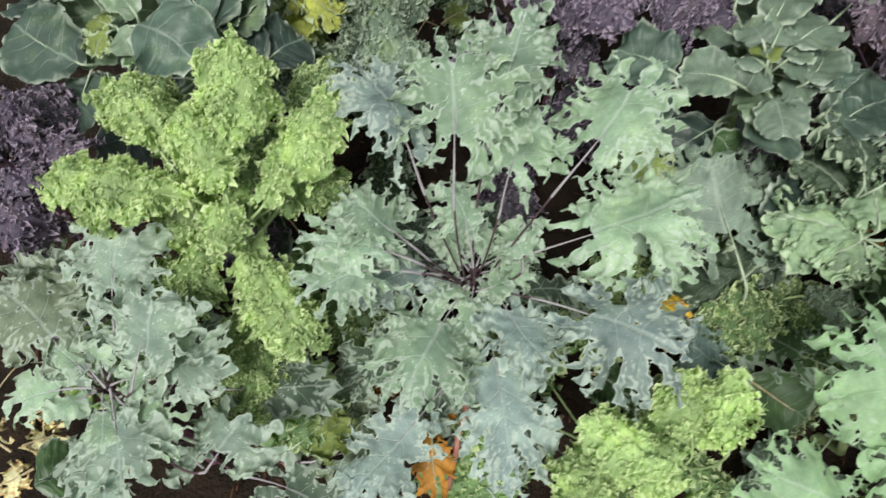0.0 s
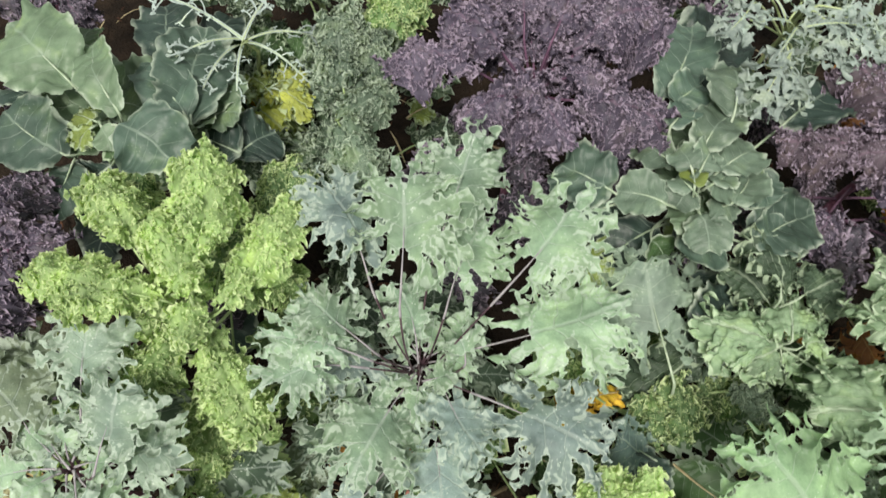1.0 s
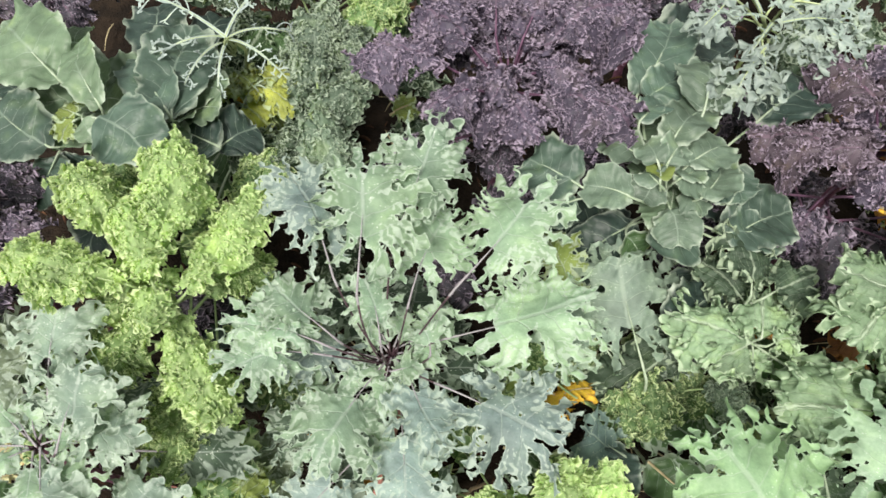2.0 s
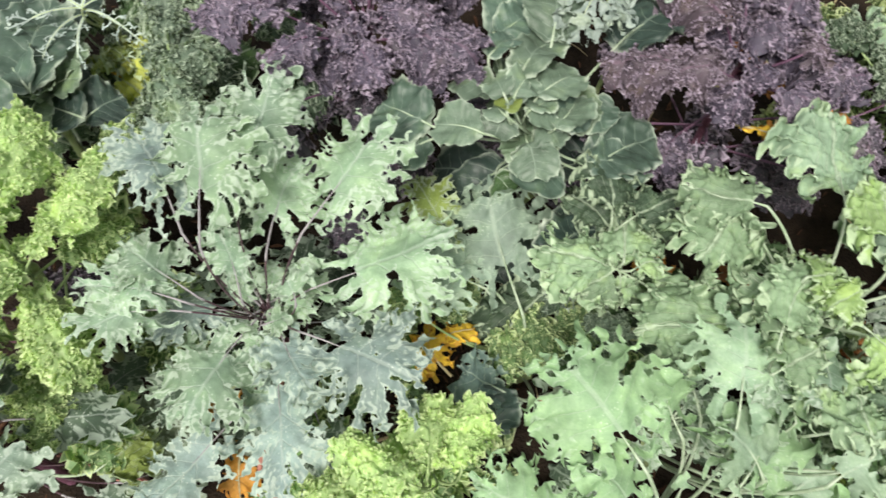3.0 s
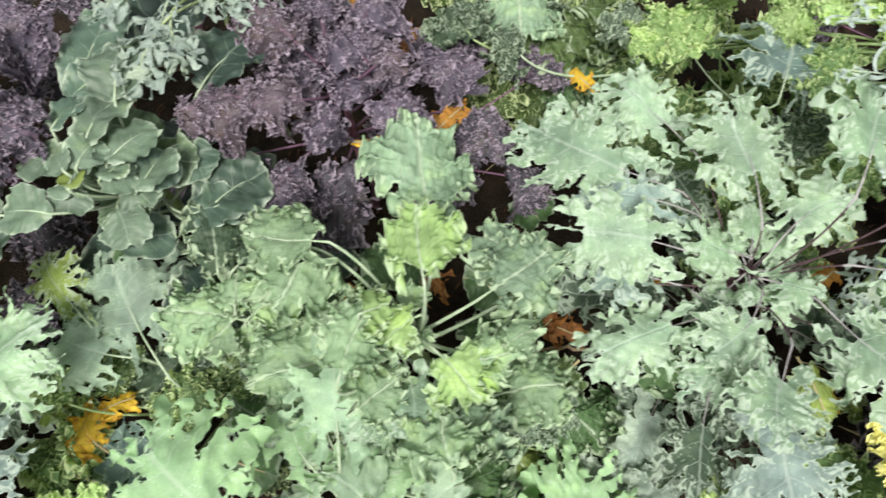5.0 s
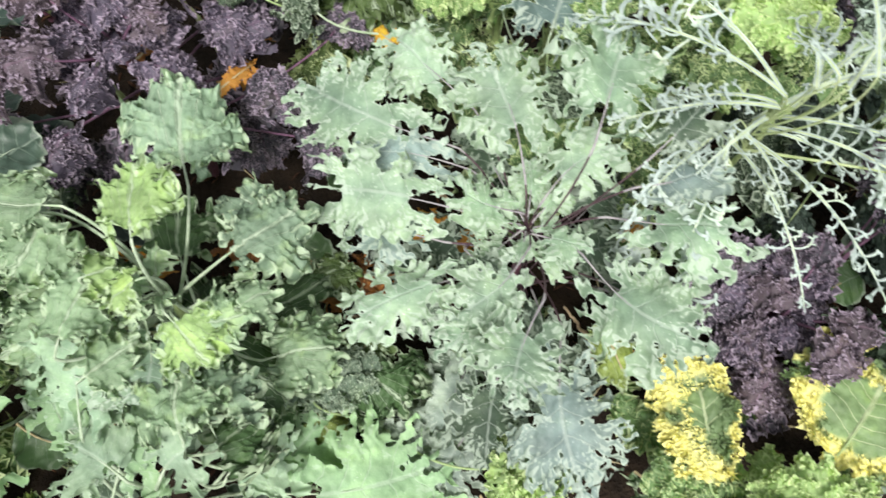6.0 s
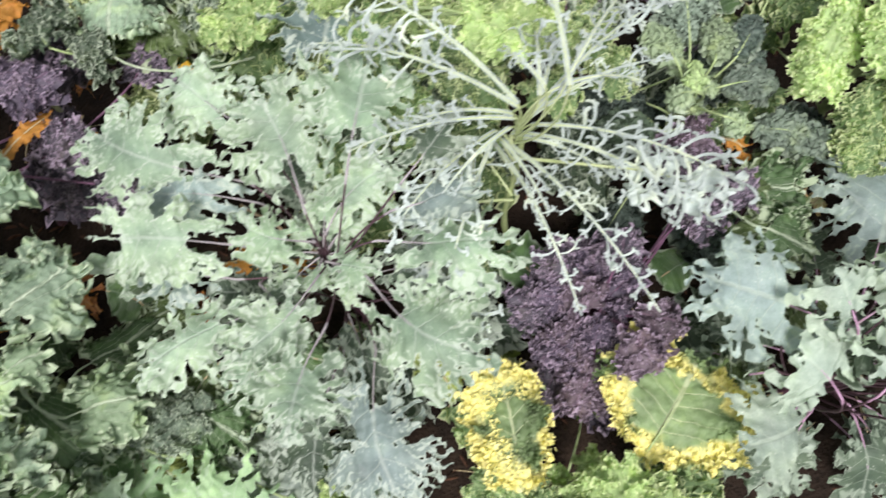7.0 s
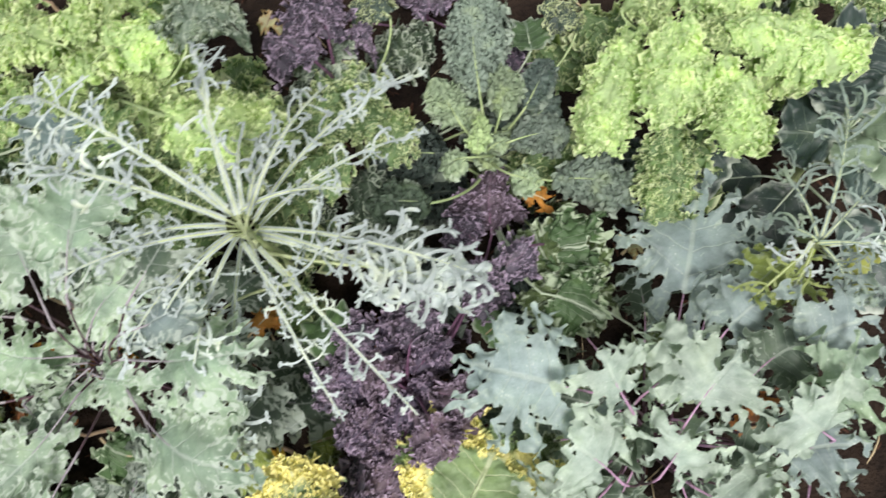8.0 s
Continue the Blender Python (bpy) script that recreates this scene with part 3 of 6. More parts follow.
def blade(kind, base, tip, width, arch, roll, seed, coarse=1.0):
    """The skin of one leaf: a sheet round a bowed midrib, cut into lobes, toothed, frilled and crumpled."""
    rng, p = np.random.default_rng(seed), SHAPE[kind]
    length = np.linalg.norm(np.subtract(tip, base))
    gap = p["gap"] * coarse
    n = int(min(max(length / gap, 26), 120))
    m = int(min(max(width / 2 / gap, 5), 30))
    line = bow(base, tip, arch * length, n)
    sway = frames_along(line)[1] * (np.sin(np.linspace(0, math.pi, n)) * rng.normal(0, 0.04) * length)[:, None]
    line[:, :2] += sway[:, :2]
    tan, side, nor = frames_along(line, roll)
    s = np.linspace(0, 1, n)
    full = np.sin(np.pi * s ** p["wide"]) ** p["full"] * (p["neck"] + (1 - p["neck"]) * ease(s, 0.05, 0.42))
    v = np.linspace(-1, 1, 2 * m + 1)
    shape = (n, 2 * m + 1)
    frill_h, frill_x, frill_y, half = (np.zeros(shape) for _ in range(4))
    for sign in (-1, 1):
        pick = v * sign > 0
        run = s * p["lobes"] * rng.uniform(0.85, 1.15) + wander(rng, n, 7, 0.14) + rng.random()
        cut = (0.5 + 0.5 * np.cos(2 * math.pi * run)) ** 2.2 * (1 + wander(rng, n, 8, 0.3))
        run2 = run * p["teeth"] + wander(rng, n, 24, 0.22)
        nip = np.abs(np.cos(math.pi * run2)) ** 1.3 * (1 + wander(rng, n, 30, 0.3))
        edge = np.clip(1 - p["deep"] * cut * ease(s, 0.0, 0.15), 0.12, 1.3) * (1 - p["nip"] * nip) * (1 + wander(rng, n, 6, 0.10))
        half[:, pick] = (full * np.clip(edge, 0.1, 1.4))[:, None]
        for size, count, power in p["frills"]:
            turn = 2 * math.pi * (s * count * rng.uniform(0.85, 1.15) + wander(rng, n, max(6, int(count)), 0.25) + rng.random())
            reach = np.abs(v[pick])[None] ** power * (full ** 0.7)[:, None] * size * (1 + wander(rng, n, 9, 0.3))[:, None]
            skew = turn[:, None] + 1.6 * np.abs(v[pick])[None]
            frill_h[:, pick] += reach * np.sin(skew)
            frill_x[:, pick] += reach * np.cos(skew) * 0.9
            frill_y[:, pick] += reach * np.sin(skew * 1.31 + 1.0) * 0.5 * sign
    y = v[None] * half * width / 2
    xs = np.broadcast_to(s[:, None] * length, shape)
    size, short, long, inner, power = p["crumple"]
    size = size * min(1.0, 0.35 + width / 0.16)
    grow = size * (inner * ease(np.abs(v), 0.0, 0.15) + (1 - inner) * np.abs(v) ** power)[None]
    h = p["cup"] * width * v[None] ** 2 + frill_h * width + grow * waves(rng, xs, y, short, long) * 1.15
    x = p["ahead"] * np.abs(y) * ease(1.02 - s, 0, 0.25)[:, None] + frill_x * width + grow * waves(rng, xs, y, short, long)
    y = y + frill_y * width + grow * waves(rng, xs, y, short, long)
    h = h + waves(rng, xs, y, 0.5 * width + 0.02, width + 0.05, 4) * 0.025 * width
    out = line[:, None] + tan[:, None] * x[..., None] + side[:, None] * y[..., None] + nor[:, None] * h[..., None]
    uv = np.stack(np.broadcast_arrays(s[:, None], 0.5 + 0.5 * v[None]), -1).reshape(-1, 2)
    return out.reshape(-1, 3), grid_quads(n, 2 * m + 1), uv, line, np.broadcast_to(np.abs(v)[None], shape).reshape(-1)


def skin_of(kind, *spec):
    return (cutout if kind in CUTOUT else blade)(kind, *spec)


def ribbon(line, widths, up, fold=0.35):
    """A narrow leaf strip, folded along its middle."""
    tan = unit(np.gradient(line, axis=0))
    side = unit(np.cross(tan, up))
    nor = np.cross(side, tan)
    w = np.asarray(widths)[:, None]
    return np.stack([line - side * w + nor * w * fold, line, line + side * w + nor * w * fold], 1).reshape(-1, 3), grid_quads(len(line), 3)


def feather(base, tip, width, arch, seed):
    """A leaf split into threads: a rib with forked, curling side strips that widen to small lobes."""
    rng = np.random.default_rng(seed)
    length = np.linalg.norm(np.subtract(tip, base))
    line = bow(base, tip, arch * length, 40)
    tan, side, nor = frames_along(line)
    verts, quads, count = [], [], 0

    def add(vq):
        nonlocal count
        verts.append(vq[0])
        quads.append(vq[1] + count)
        count += len(vq[0])

    def strip(start, way, up, size, wide, bend, n=9):
        s = np.linspace(0, 1, n)[:, None]
        across = np.cross(way, up)
        curl = start + way * size * s * (1 - 0.25 * s) + across * bend * size * s ** 2 + up * size * 0.45 * np.sin(s * 2.6) * rng.uniform(-0.6, 0.9)
        fat = wide * (0.55 + 0.55 * s[:, 0]) * (1 - 0.75 * s[:, 0] ** 9)
        add(ribbon(curl, fat, up, rng.uniform(0.1, 0.6)))
        return curl

    add(ribbon(line, 0.0034 * (1.15 - 0.8 * np.linspace(0, 1, 40)), np.array((0, 0, 1.0)), 0.1))
    pairs = max(9, int(length / 0.0140))
    for i in range(pairs):
        f = 0.26 + 0.72 * ((i + rng.random()) / pairs) ** 1.05
        j = min(39, int(f * 39))
        sign = 1 if i % 2 else -1
        way = unit(tan[j] * rng.uniform(0.3, 1.0) + sign * side[j] * rng.uniform(0.7, 1.0) + nor[j] * rng.uniform(-0.3, 0.45))
        size = width * rng.uniform(0.30, 0.80) * (1.15 - 0.6 * abs(f - 0.62) / 0.38)
        wide = rng.uniform(0.0018, 0.0032) * (0.7 + 0.7 * f) * min(1.1, max(0.5, width / 0.075))
        curl = strip(line[j], way, nor[j], size, wide, sign * rng.uniform(-1.0, 0.8))
        end = unit(curl[-1] - curl[-3])
        for turn in (-1, 1):
            # the tip forks into stubby teeth
            w2 = unit(end + np.cross(end, nor[j]) * turn * rng.uniform(0.5, 1.3) + rng.normal(0, 0.2, 3))
            strip(curl[rng.integers(6, 8)], w2, nor[j], max(0.006, size * rng.uniform(0.18, 0.40)), wide * rng.uniform(0.8, 1.25), turn * rng.uniform(-0.3, 1.0), 6)
        for _ in range(rng.integers(0, 3)):
            w2 = unit(way + rng.normal(0, 0.6, 3))
            strip(curl[rng.integers(2, 6)], w2, nor[j], max(0.006, size * rng.uniform(0.15, 0.38)), wide * rng.uniform(0.7, 1.1), rng.uniform(-1.3, 1.3), 6)
    verts, quads = np.concatenate(verts), np.concatenate(quads)
    uv = np.stack([np.full(len(verts), 0.5), np.tile((0.3, 0.5, 0.7), len(verts) // 3 + 1)[: len(verts)]], -1)
    return verts, quads, uv, line, np.full(len(verts), 0.5)


# ---- kale ----
LEAVES = [0]


def plant(name, x, y, crown, label, stem, low, kind, low_tone):
    """A plant: an empty on the soil with an upright stem; its leaves follow. low: how many old leaves hang low on the stem."""
    k = tagged(new(name), label, "kale plant", "kale plants in the bed")
    k.location = (x, y, 0)
    k["crown"], k["stem"] = crown, stem
    bpy.context.view_layer.update()
    rng = np.random.default_rng(int(abs(x * 911 + y * 577)) + 5)
    n = 14
    line = np.stack([0.012 * wander(rng, n, 5), 0.012 * wander(rng, n, 5), np.linspace(-0.02, crown, n)], -1)
    line[0, :2] = line[-1, :2] = 0
    fat = np.linspace(0.012, 0.007, n) * (1 + 0.12 * np.sin(np.arange(n) * 2.4))
    if kind == "frond":
        fat *= 0.6
    ob = new("stem", smooth_mesh("stem", *tube(line, fat, 8), material=STEM[stem]))
    ob.parent = k
    # the older, lower tiers; low_tone has the upper leaves' shade in its colour
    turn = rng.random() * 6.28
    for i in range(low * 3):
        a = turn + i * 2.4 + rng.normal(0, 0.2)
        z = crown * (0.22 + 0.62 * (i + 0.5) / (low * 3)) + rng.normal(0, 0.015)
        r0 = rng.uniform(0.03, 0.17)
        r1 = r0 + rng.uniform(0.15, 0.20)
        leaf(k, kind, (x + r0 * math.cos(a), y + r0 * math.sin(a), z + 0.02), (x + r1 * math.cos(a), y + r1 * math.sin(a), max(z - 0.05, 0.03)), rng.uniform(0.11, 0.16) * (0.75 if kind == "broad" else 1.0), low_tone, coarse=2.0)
    if kind != "frond" and low > 0:
        # young leaves in the heart
        young = {"purd": "pur", "cur_dull_shade": "cur", "rus_shade": "rusg", "sav_dull_shade": "sav", "bro_dark_shade": "brop", "cug_dark_shade": "cug", "lacd": "lacl"}.get(low_tone, low_tone)
        bushy = low_tone == "purd" or kind == "broad"
        for i in range(8 if bushy or kind == "russian" else 4):
            a = turn + i * 2.4 + 0.7
            r1 = 0.055 + 0.012 * i if bushy or kind == "russian" else 0.035 + 0.012 * i
            up = 0.075 if bushy else 0.055
            leaf(k, kind, (x + 0.012 * math.cos(a), y + 0.012 * math.sin(a), crown + 0.02), (x + r1 * math.cos(a), y + r1 * math.sin(a), crown + up - 0.006 * i), (0.045 if bushy or kind == "russian" else 0.03) + 0.007 * i, young, coarse=1.2)
    return k


def leaf(k, kind, base, tip, width, tone, arch=None, roll=None, coarse=1.0):
    """One leaf of plant k, from the foot of its blade to its tip, with its stalk and midrib."""
    LEAVES[0] += 1
    seed = LEAVES[0] * 37
    rng = random.Random(seed)
    purple = tone.startswith("pur")
    skin = "purple" if purple else kind
    if kind == "oak" and k["stem"] == "stem_red":
        skin = "fan"
    cover = "curly_grey" if skin == "curly" and tone.startswith("cug") else {"skeletal": "frond", "fan": "oak", "frilled": "yellowed"}.get(skin, skin)
    arch = rng.uniform(0.05, 0.13) if arch is None else arch
    roll = radians(rng.uniform(-14, 14) if roll is None else roll)
    foot, end = np.array(base, float), np.array(tip, float)
    root = np.array((k.location.x, k.location.y, min(k["crown"] * (0.55 if kind == "oak" else 1.0), max(0.05, base[2] - 0.03))))
    if skin in ("russian", "oak", "fan") and coarse == 1.0:
        # the blade runs down its stalk in small lobes
        back = root - foot
        foot = foot + back * min(0.5, 0.065 / max(np.linalg.norm(back), 0.065))
        width *= 1.13
    elif skin == "curly":
        width *= 0.84
    elif skin == "broad":
        width *= 1.18
    elif skin == "purple":
        # the lower part of the blade is bare rib, the rest a rounded head
        foot = foot + (0.30 if coarse == 1.0 else 0.2) * (end - foot)
        arch += 0.14
        width = min(1.05 * width, 1.0 * np.linalg.norm(end - foot) + 0.03)
    if kind == "frond":
        verts, quads, uv, mid, rims = feather(base, tip, width, arch + 0.08, seed)
    else:
        verts, quads, uv, mid, rims = skin_of(skin, foot, end, width, arch, roll, seed, coarse)
    at = np.array(k.location)
    ob = new("leaf", smooth_mesh("leaf", verts - at, quads, uv, SKIN[cover], rims))
    ob.parent = k
    ob.color = (*TONE[tone], 1)
    # stalk from the stem to the blade, running on as the raised midrib
    reach = np.linalg.norm(foot - root)
    s = np.linspace(0, 1, 14)[:, None]
    low = np.array((root[0], root[1], max(0.04, root[2] - 0.35 * reach)))
    lead = unit(mid[min(6, len(mid) - 1)] - mid[0])
    bend = 0.5 * (low * 0.45 + foot * 0.55) + 0.5 * (foot - lead * 0.45 * reach)
    bend[2] = max(0.05, min(bend[2], foot[2] - 0.02 * reach))
    first = (low * (1 - s) ** 2 + 2 * bend * s * (1 - s) + foot * s ** 2)[:-1]
    keep = mid[: int(len(mid) * {"frond": 0.98, "curly": 0.35, "lacinato": 0.5, "savoy": 0.42, "russian": 0.5, "oak": 0.55}.get(kind, 0.7))]
    keep = keep[:: max(1, len(keep) // 18)]
    line = np.concatenate([first, keep]) - at
    size = 1.1 if kind in ("broad", "savoy") else (1.5 if k["stem"] == "stem_green" else 1.0) if kind == "oak" else 0.62 if kind == "frond" else 1.0
    fat = np.interp(np.arange(len(line)), [0, len(first), len(line)], [(0.0019 if kind == "russian" else 0.0032) * min(size, 1.1), 0.0021 * size, 0.0003])
    rib = "dusky" if purple else {"oak": "pink" if k["stem"] == "stem_red" else "pale", "russian": "violet" if k["stem"] == "stem_red" else "pale", "broad": "pale", "savoy": "pale", "frond": "silver", "skeletal": "silver", "dead": "pale"}.get(kind, "green")
    if rib in ("violet", "pink"):
        # the bare stalk is dark red, the midrib on the blade pale
        cut = len(first) + 1
        stalk = new("stalk", smooth_mesh("stalk", *tube(line[:cut], 0.85 * fat[:cut], 6), material=RIB["wine"]))
        midrib = new("midrib", smooth_mesh("midrib", *tube(line[cut - 2:], fat[cut - 2:], 6), material=RIB[rib]))
        midrib.parent = ob
    else:
        stalk = new("stalk", smooth_mesh("stalk", *tube(line, fat, 6), material=RIB[rib]))
    stalk.parent = ob
    return ob


# ---- the bed ----
def soil_sheet():
    xs = np.unique(np.concatenate([np.linspace(-60, -2, 12), np.linspace(-2, 4, 150), np.linspace(4, 60, 12)]))
    ys = np.unique(np.concatenate([np.linspace(-60, -1.5, 12), np.linspace(-1.5, 2.5, 110), np.linspace(2.5, 60, 12)]))
    verts = []
    for x in xs:
        for y in ys:
            near = -2.1 < x < 4.1 and -1.6 < y < 2.6
            z = 0.018 * noise.fractal(Vector((x * 6, y * 6, 0)), 1.0, 2.0, 4) if near else 0.0
            verts.append((x, y, z - 0.012))
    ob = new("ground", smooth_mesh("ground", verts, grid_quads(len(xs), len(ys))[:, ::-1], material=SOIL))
    tagged(ob, "dark damp garden soil with crumbs and mulch", "soil", kind="structure")


soil_sheet()


def litter(name, label, count, size, material, seed, flat=0.25):
    """Loose bits strewn on the soil: small bent slivers joined into one."""
    rng = np.random.default_rng(seed)
    verts, quads = [], []
    for i in range(count):
        c = np.array((rng.uniform(-0.9, 3.2), rng.uniform(-0.3, 1.8), rng.uniform(0.0, 0.02)))
        a, l = rng.random() * 6.28, size * rng.uniform(0.5, 1.6)
        d = np.array((math.cos(a), math.sin(a), rng.normal(0, 0.15)))
        line = c + d * np.linspace(-0.5, 0.5, 4)[:, None] * l + np.array((0, 0, 1)) * (0.12 * l * np.array((0, 1, 1, 0)))[:, None]
        v, q = tube(line, np.array((0.5, 1, 1, 0.4)) * l * flat * rng.uniform(0.3, 0.6), 5)
        verts.append(v)
        quads.append(q + i * len(v))
    ob = new(name, smooth_mesh(name, np.concatenate(verts), np.concatenate(quads), material=material))
    tagged(ob, label, name.replace("_", " "), kind="stuff")


litter("mulch", "brown wood mulch strewn on the soil", 2200, 0.022, CHIP, 3)
litter("straw", "pale dry stalk pieces lying on the soil", 260, 0.07, STRAW, 4, 0.045)

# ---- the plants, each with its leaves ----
k = plant("red_stemmed_kale", 0.058, 0.496, 0.42, "large grey-green lobed kale with red-purple stem and pale ribs", "stem_red", 3, "russian", "rus_shade")
leaf(k, "russian", (0.004, 0.499, 0.760), (0.013, 0.732, 0.745), 0.189, "rusg")
leaf(k, "russian", (0.065, 0.610, 0.769), (0.123, 0.788, 0.754), 0.145, "rus")
leaf(k, "russian", (-0.053, 0.554, 0.716), (-0.132, 0.733, 0.701), 0.133, "rusb")
leaf(k, "russian", (0.099, 0.549, 0.647), (0.158, 0.694, 0.632), 0.144, "rusg")
leaf(k, "russian", (0.188, 0.538, 0.731), (0.298, 0.708, 0.716), 0.175, "rusg")
leaf(k, "russian", (0.191, 0.509, 0.538), (0.415, 0.581, 0.553), 0.194, "rusg")
leaf(k, "russian", (-0.065, 0.436, 0.641), (-0.205, 0.468, 0.626), 0.103, "rus")
leaf(k, "russian", (-0.054, 0.457, 0.622), (-0.151, 0.550, 0.607), 0.123, "rus")
leaf(k, "russian", (-0.073, 0.420, 0.631), (-0.204, 0.371, 0.616), 0.110, "rus")
leaf(k, "russian", (0.042, 0.446, 0.618), (0.003, 0.581, 0.603), 0.095, "rus")
leaf(k, "russian", (0.032, 0.448, 0.467), (-0.068, 0.258, 0.452), 0.172, "rus")
leaf(k, "russian", (0.023, 0.463, 0.476), (-0.151, 0.426, 0.461), 0.099, "rusb")
leaf(k, "russian", (0.110, 0.444, 0.489), (0.175, 0.310, 0.474), 0.132, "rusb")
leaf(k, "russian", (0.180, 0.384, 0.570), (0.366, 0.306, 0.555), 0.196, "rusb")
leaf(k, "russian", (0.084, 0.431, 0.404), (0.116, 0.129, 0.389), 0.160, "rusb")
leaf(k, "russian", (-0.003, 0.272, 0.363), (-0.158, 0.135, 0.348), 0.140, "rusb")
leaf(k, "russian", (0.167, 0.458, 0.560), (0.108, 0.515, 0.545), 0.077, "rus")
leaf(k, "russian", (0.061, 0.414, 0.494), (0.112, 0.467, 0.479), 0.071, "rusg")
# the shade under the canopy is painted into this low leaf's tone
leaf(k, "russian", (-0.083, 0.400, 0.381), (-0.165, 0.318, 0.366), 0.113, "rus_shade")
k = plant("lobed_kale", 0.537, 0.500, 0.34, "grey-green lobed kale with broad white midrib", "stem_green", 0, "russian", "rus_shade")
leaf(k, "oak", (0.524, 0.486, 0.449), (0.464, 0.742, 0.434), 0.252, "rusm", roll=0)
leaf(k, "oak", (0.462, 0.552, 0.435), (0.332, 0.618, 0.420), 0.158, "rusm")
# dark tone in place of the shade below the white-ribbed leaves
leaf(k, "russian", (0.561, 0.519, 0.350), (0.662, 0.634, 0.335), 0.132, "rus_shade")
leaf(k, "russian", (0.362, 0.642, 0.438), (0.321, 0.776, 0.423), 0.098, "savy")
k = plant("curly_kale", -0.319, 0.521, 0.60, "bright yellow-green curly kale with tightly ruffled leaves", "stem_green", 3, "curly", "cur_dull_shade")
leaf(k, "curly", (-0.288, 0.546, 0.728), (-0.316, 0.742, 0.713), 0.132, "cur")
leaf(k, "curly", (-0.241, 0.488, 0.694), (-0.170, 0.669, 0.679), 0.117, "cur")
leaf(k, "curly", (-0.282, 0.486, 0.730), (-0.372, 0.616, 0.715), 0.095, "cur")
leaf(k, "curly", (-0.329, 0.490, 0.705), (-0.531, 0.532, 0.690), 0.115, "cur")
leaf(k, "curly", (-0.398, 0.586, 0.665), (-0.495, 0.712, 0.650), 0.116, "cur")
leaf(k, "curly", (-0.291, 0.496, 0.694), (-0.297, 0.432, 0.679), 0.074, "curb")
leaf(k, "curly", (-0.251, 0.532, 0.597), (-0.146, 0.578, 0.582), 0.103, "curm")
leaf(k, "curly", (-0.306, 0.460, 0.614), (-0.386, 0.377, 0.599), 0.137, "curm")
leaf(k, "curly", (-0.279, 0.476, 0.598), (-0.174, 0.321, 0.583), 0.122, "cur")
leaf(k, "curly", (-0.291, 0.405, 0.507), (-0.288, 0.250, 0.492), 0.148, "curm")
leaf(k, "curly", (-0.365, 0.539, 0.636), (-0.384, 0.466, 0.621), 0.101, "cur")
leaf(k, "curly", (-0.197, 0.679, 0.563), (-0.179, 0.832, 0.548), 0.114, "cur_dull_shade")
leaf(k, "curly", (-0.409, 0.627, 0.545), (-0.484, 0.808, 0.530), 0.089, "cur_dull_shade")
k = plant("lobed_kale", -0.453, 0.267, 0.58, "blue-grey lobed kale with purple midribs and toothed edges", "stem_red", 2, "russian", "rus_shade")
leaf(k, "russian", (-0.417, 0.366, 0.673), (-0.443, 0.518, 0.658), 0.119, "rusm")
leaf(k, "russian", (-0.355, 0.240, 0.688), (-0.368, 0.378, 0.673), 0.145, "rusm")
leaf(k, "russian", (-0.348, 0.257, 0.649), (-0.278, 0.306, 0.634), 0.116, "rusm")
leaf(k, "russian", (-0.442, 0.262, 0.630), (-0.501, 0.335, 0.615), 0.107, "rusm")
leaf(k, "russian", (-0.426, 0.255, 0.629), (-0.400, 0.123, 0.614), 0.120, "rusm")
leaf(k, "russian", (-0.504, 0.265, 0.619), (-0.640, 0.412, 0.604), 0.140, "rusv")
leaf(k, "russian", (-0.260, 0.119, 0.582), (-0.263, 0.238, 0.567), 0.143, "rusm")
leaf(k, "savoy", (-0.235, 0.225, 0.360), (-0.165, 0.300, 0.345), 0.130, "savy")
leaf(k, "russian", (-0.190, 0.270, 0.300), (-0.105, 0.355, 0.285), 0.140, "rusv")
leaf(k, "russian", (-0.150, 0.200, 0.300), (-0.060, 0.250, 0.285), 0.120, "rusv")
leaf(k, "russian", (-0.272, 0.130, 0.551), (-0.350, 0.191, 0.536), 0.090, "rusm")
leaf(k, "russian", (-0.537, 0.403, 0.585), (-0.571, 0.488, 0.570), 0.125, "rusv")
leaf(k, "russian", (-0.582, 0.348, 0.548), (-0.643, 0.495, 0.533), 0.103, "rus_shade")
leaf(k, "russian", (-0.402, 0.210, 0.596), (-0.422, 0.073, 0.581), 0.108, "rusm")
k = plant("purple_kale", -0.623, 0.586, 0.60, "dark purple curly kale with dense ruffles", "stem_red", 1, "curly", "purd")
leaf(k, "curly", (-0.611, 0.583, 0.587), (-0.656, 0.755, 0.572), 0.119, "purd")
leaf(k, "curly", (-0.641, 0.600, 0.555), (-0.616, 0.483, 0.540), 0.121, "purd")
leaf(k, "curly", (-0.651, 0.620, 0.554), (-0.759, 0.680, 0.539), 0.123, "purd")
leaf(k, "curly", (-0.626, 0.655, 0.565), (-0.692, 0.727, 0.550), 0.112, "purd")
leaf(k, "curly", (-0.634, 0.582, 0.534), (-0.681, 0.521, 0.519), 0.109, "purd")
k = plant("broad_leaved_kale", -0.553, 0.921, 0.53, "blue-green broad-leaved kale with pale veins and rims", "stem_green", 1, "broad", "bro_dark_shade")
leaf(k, "broad", (-0.577, 0.913, 0.626), (-0.724, 1.050, 0.611), 0.145, "brop", roll=4)
leaf(k, "broad", (-0.479, 0.848, 0.643), (-0.560, 1.009, 0.628), 0.072, "brop", roll=20)
leaf(k, "broad", (-0.471, 0.811, 0.662), (-0.369, 0.750, 0.647), 0.111, "bro", roll=-12)
leaf(k, "broad", (-0.572, 0.787, 0.597), (-0.704, 0.882, 0.582), 0.117, "bro")
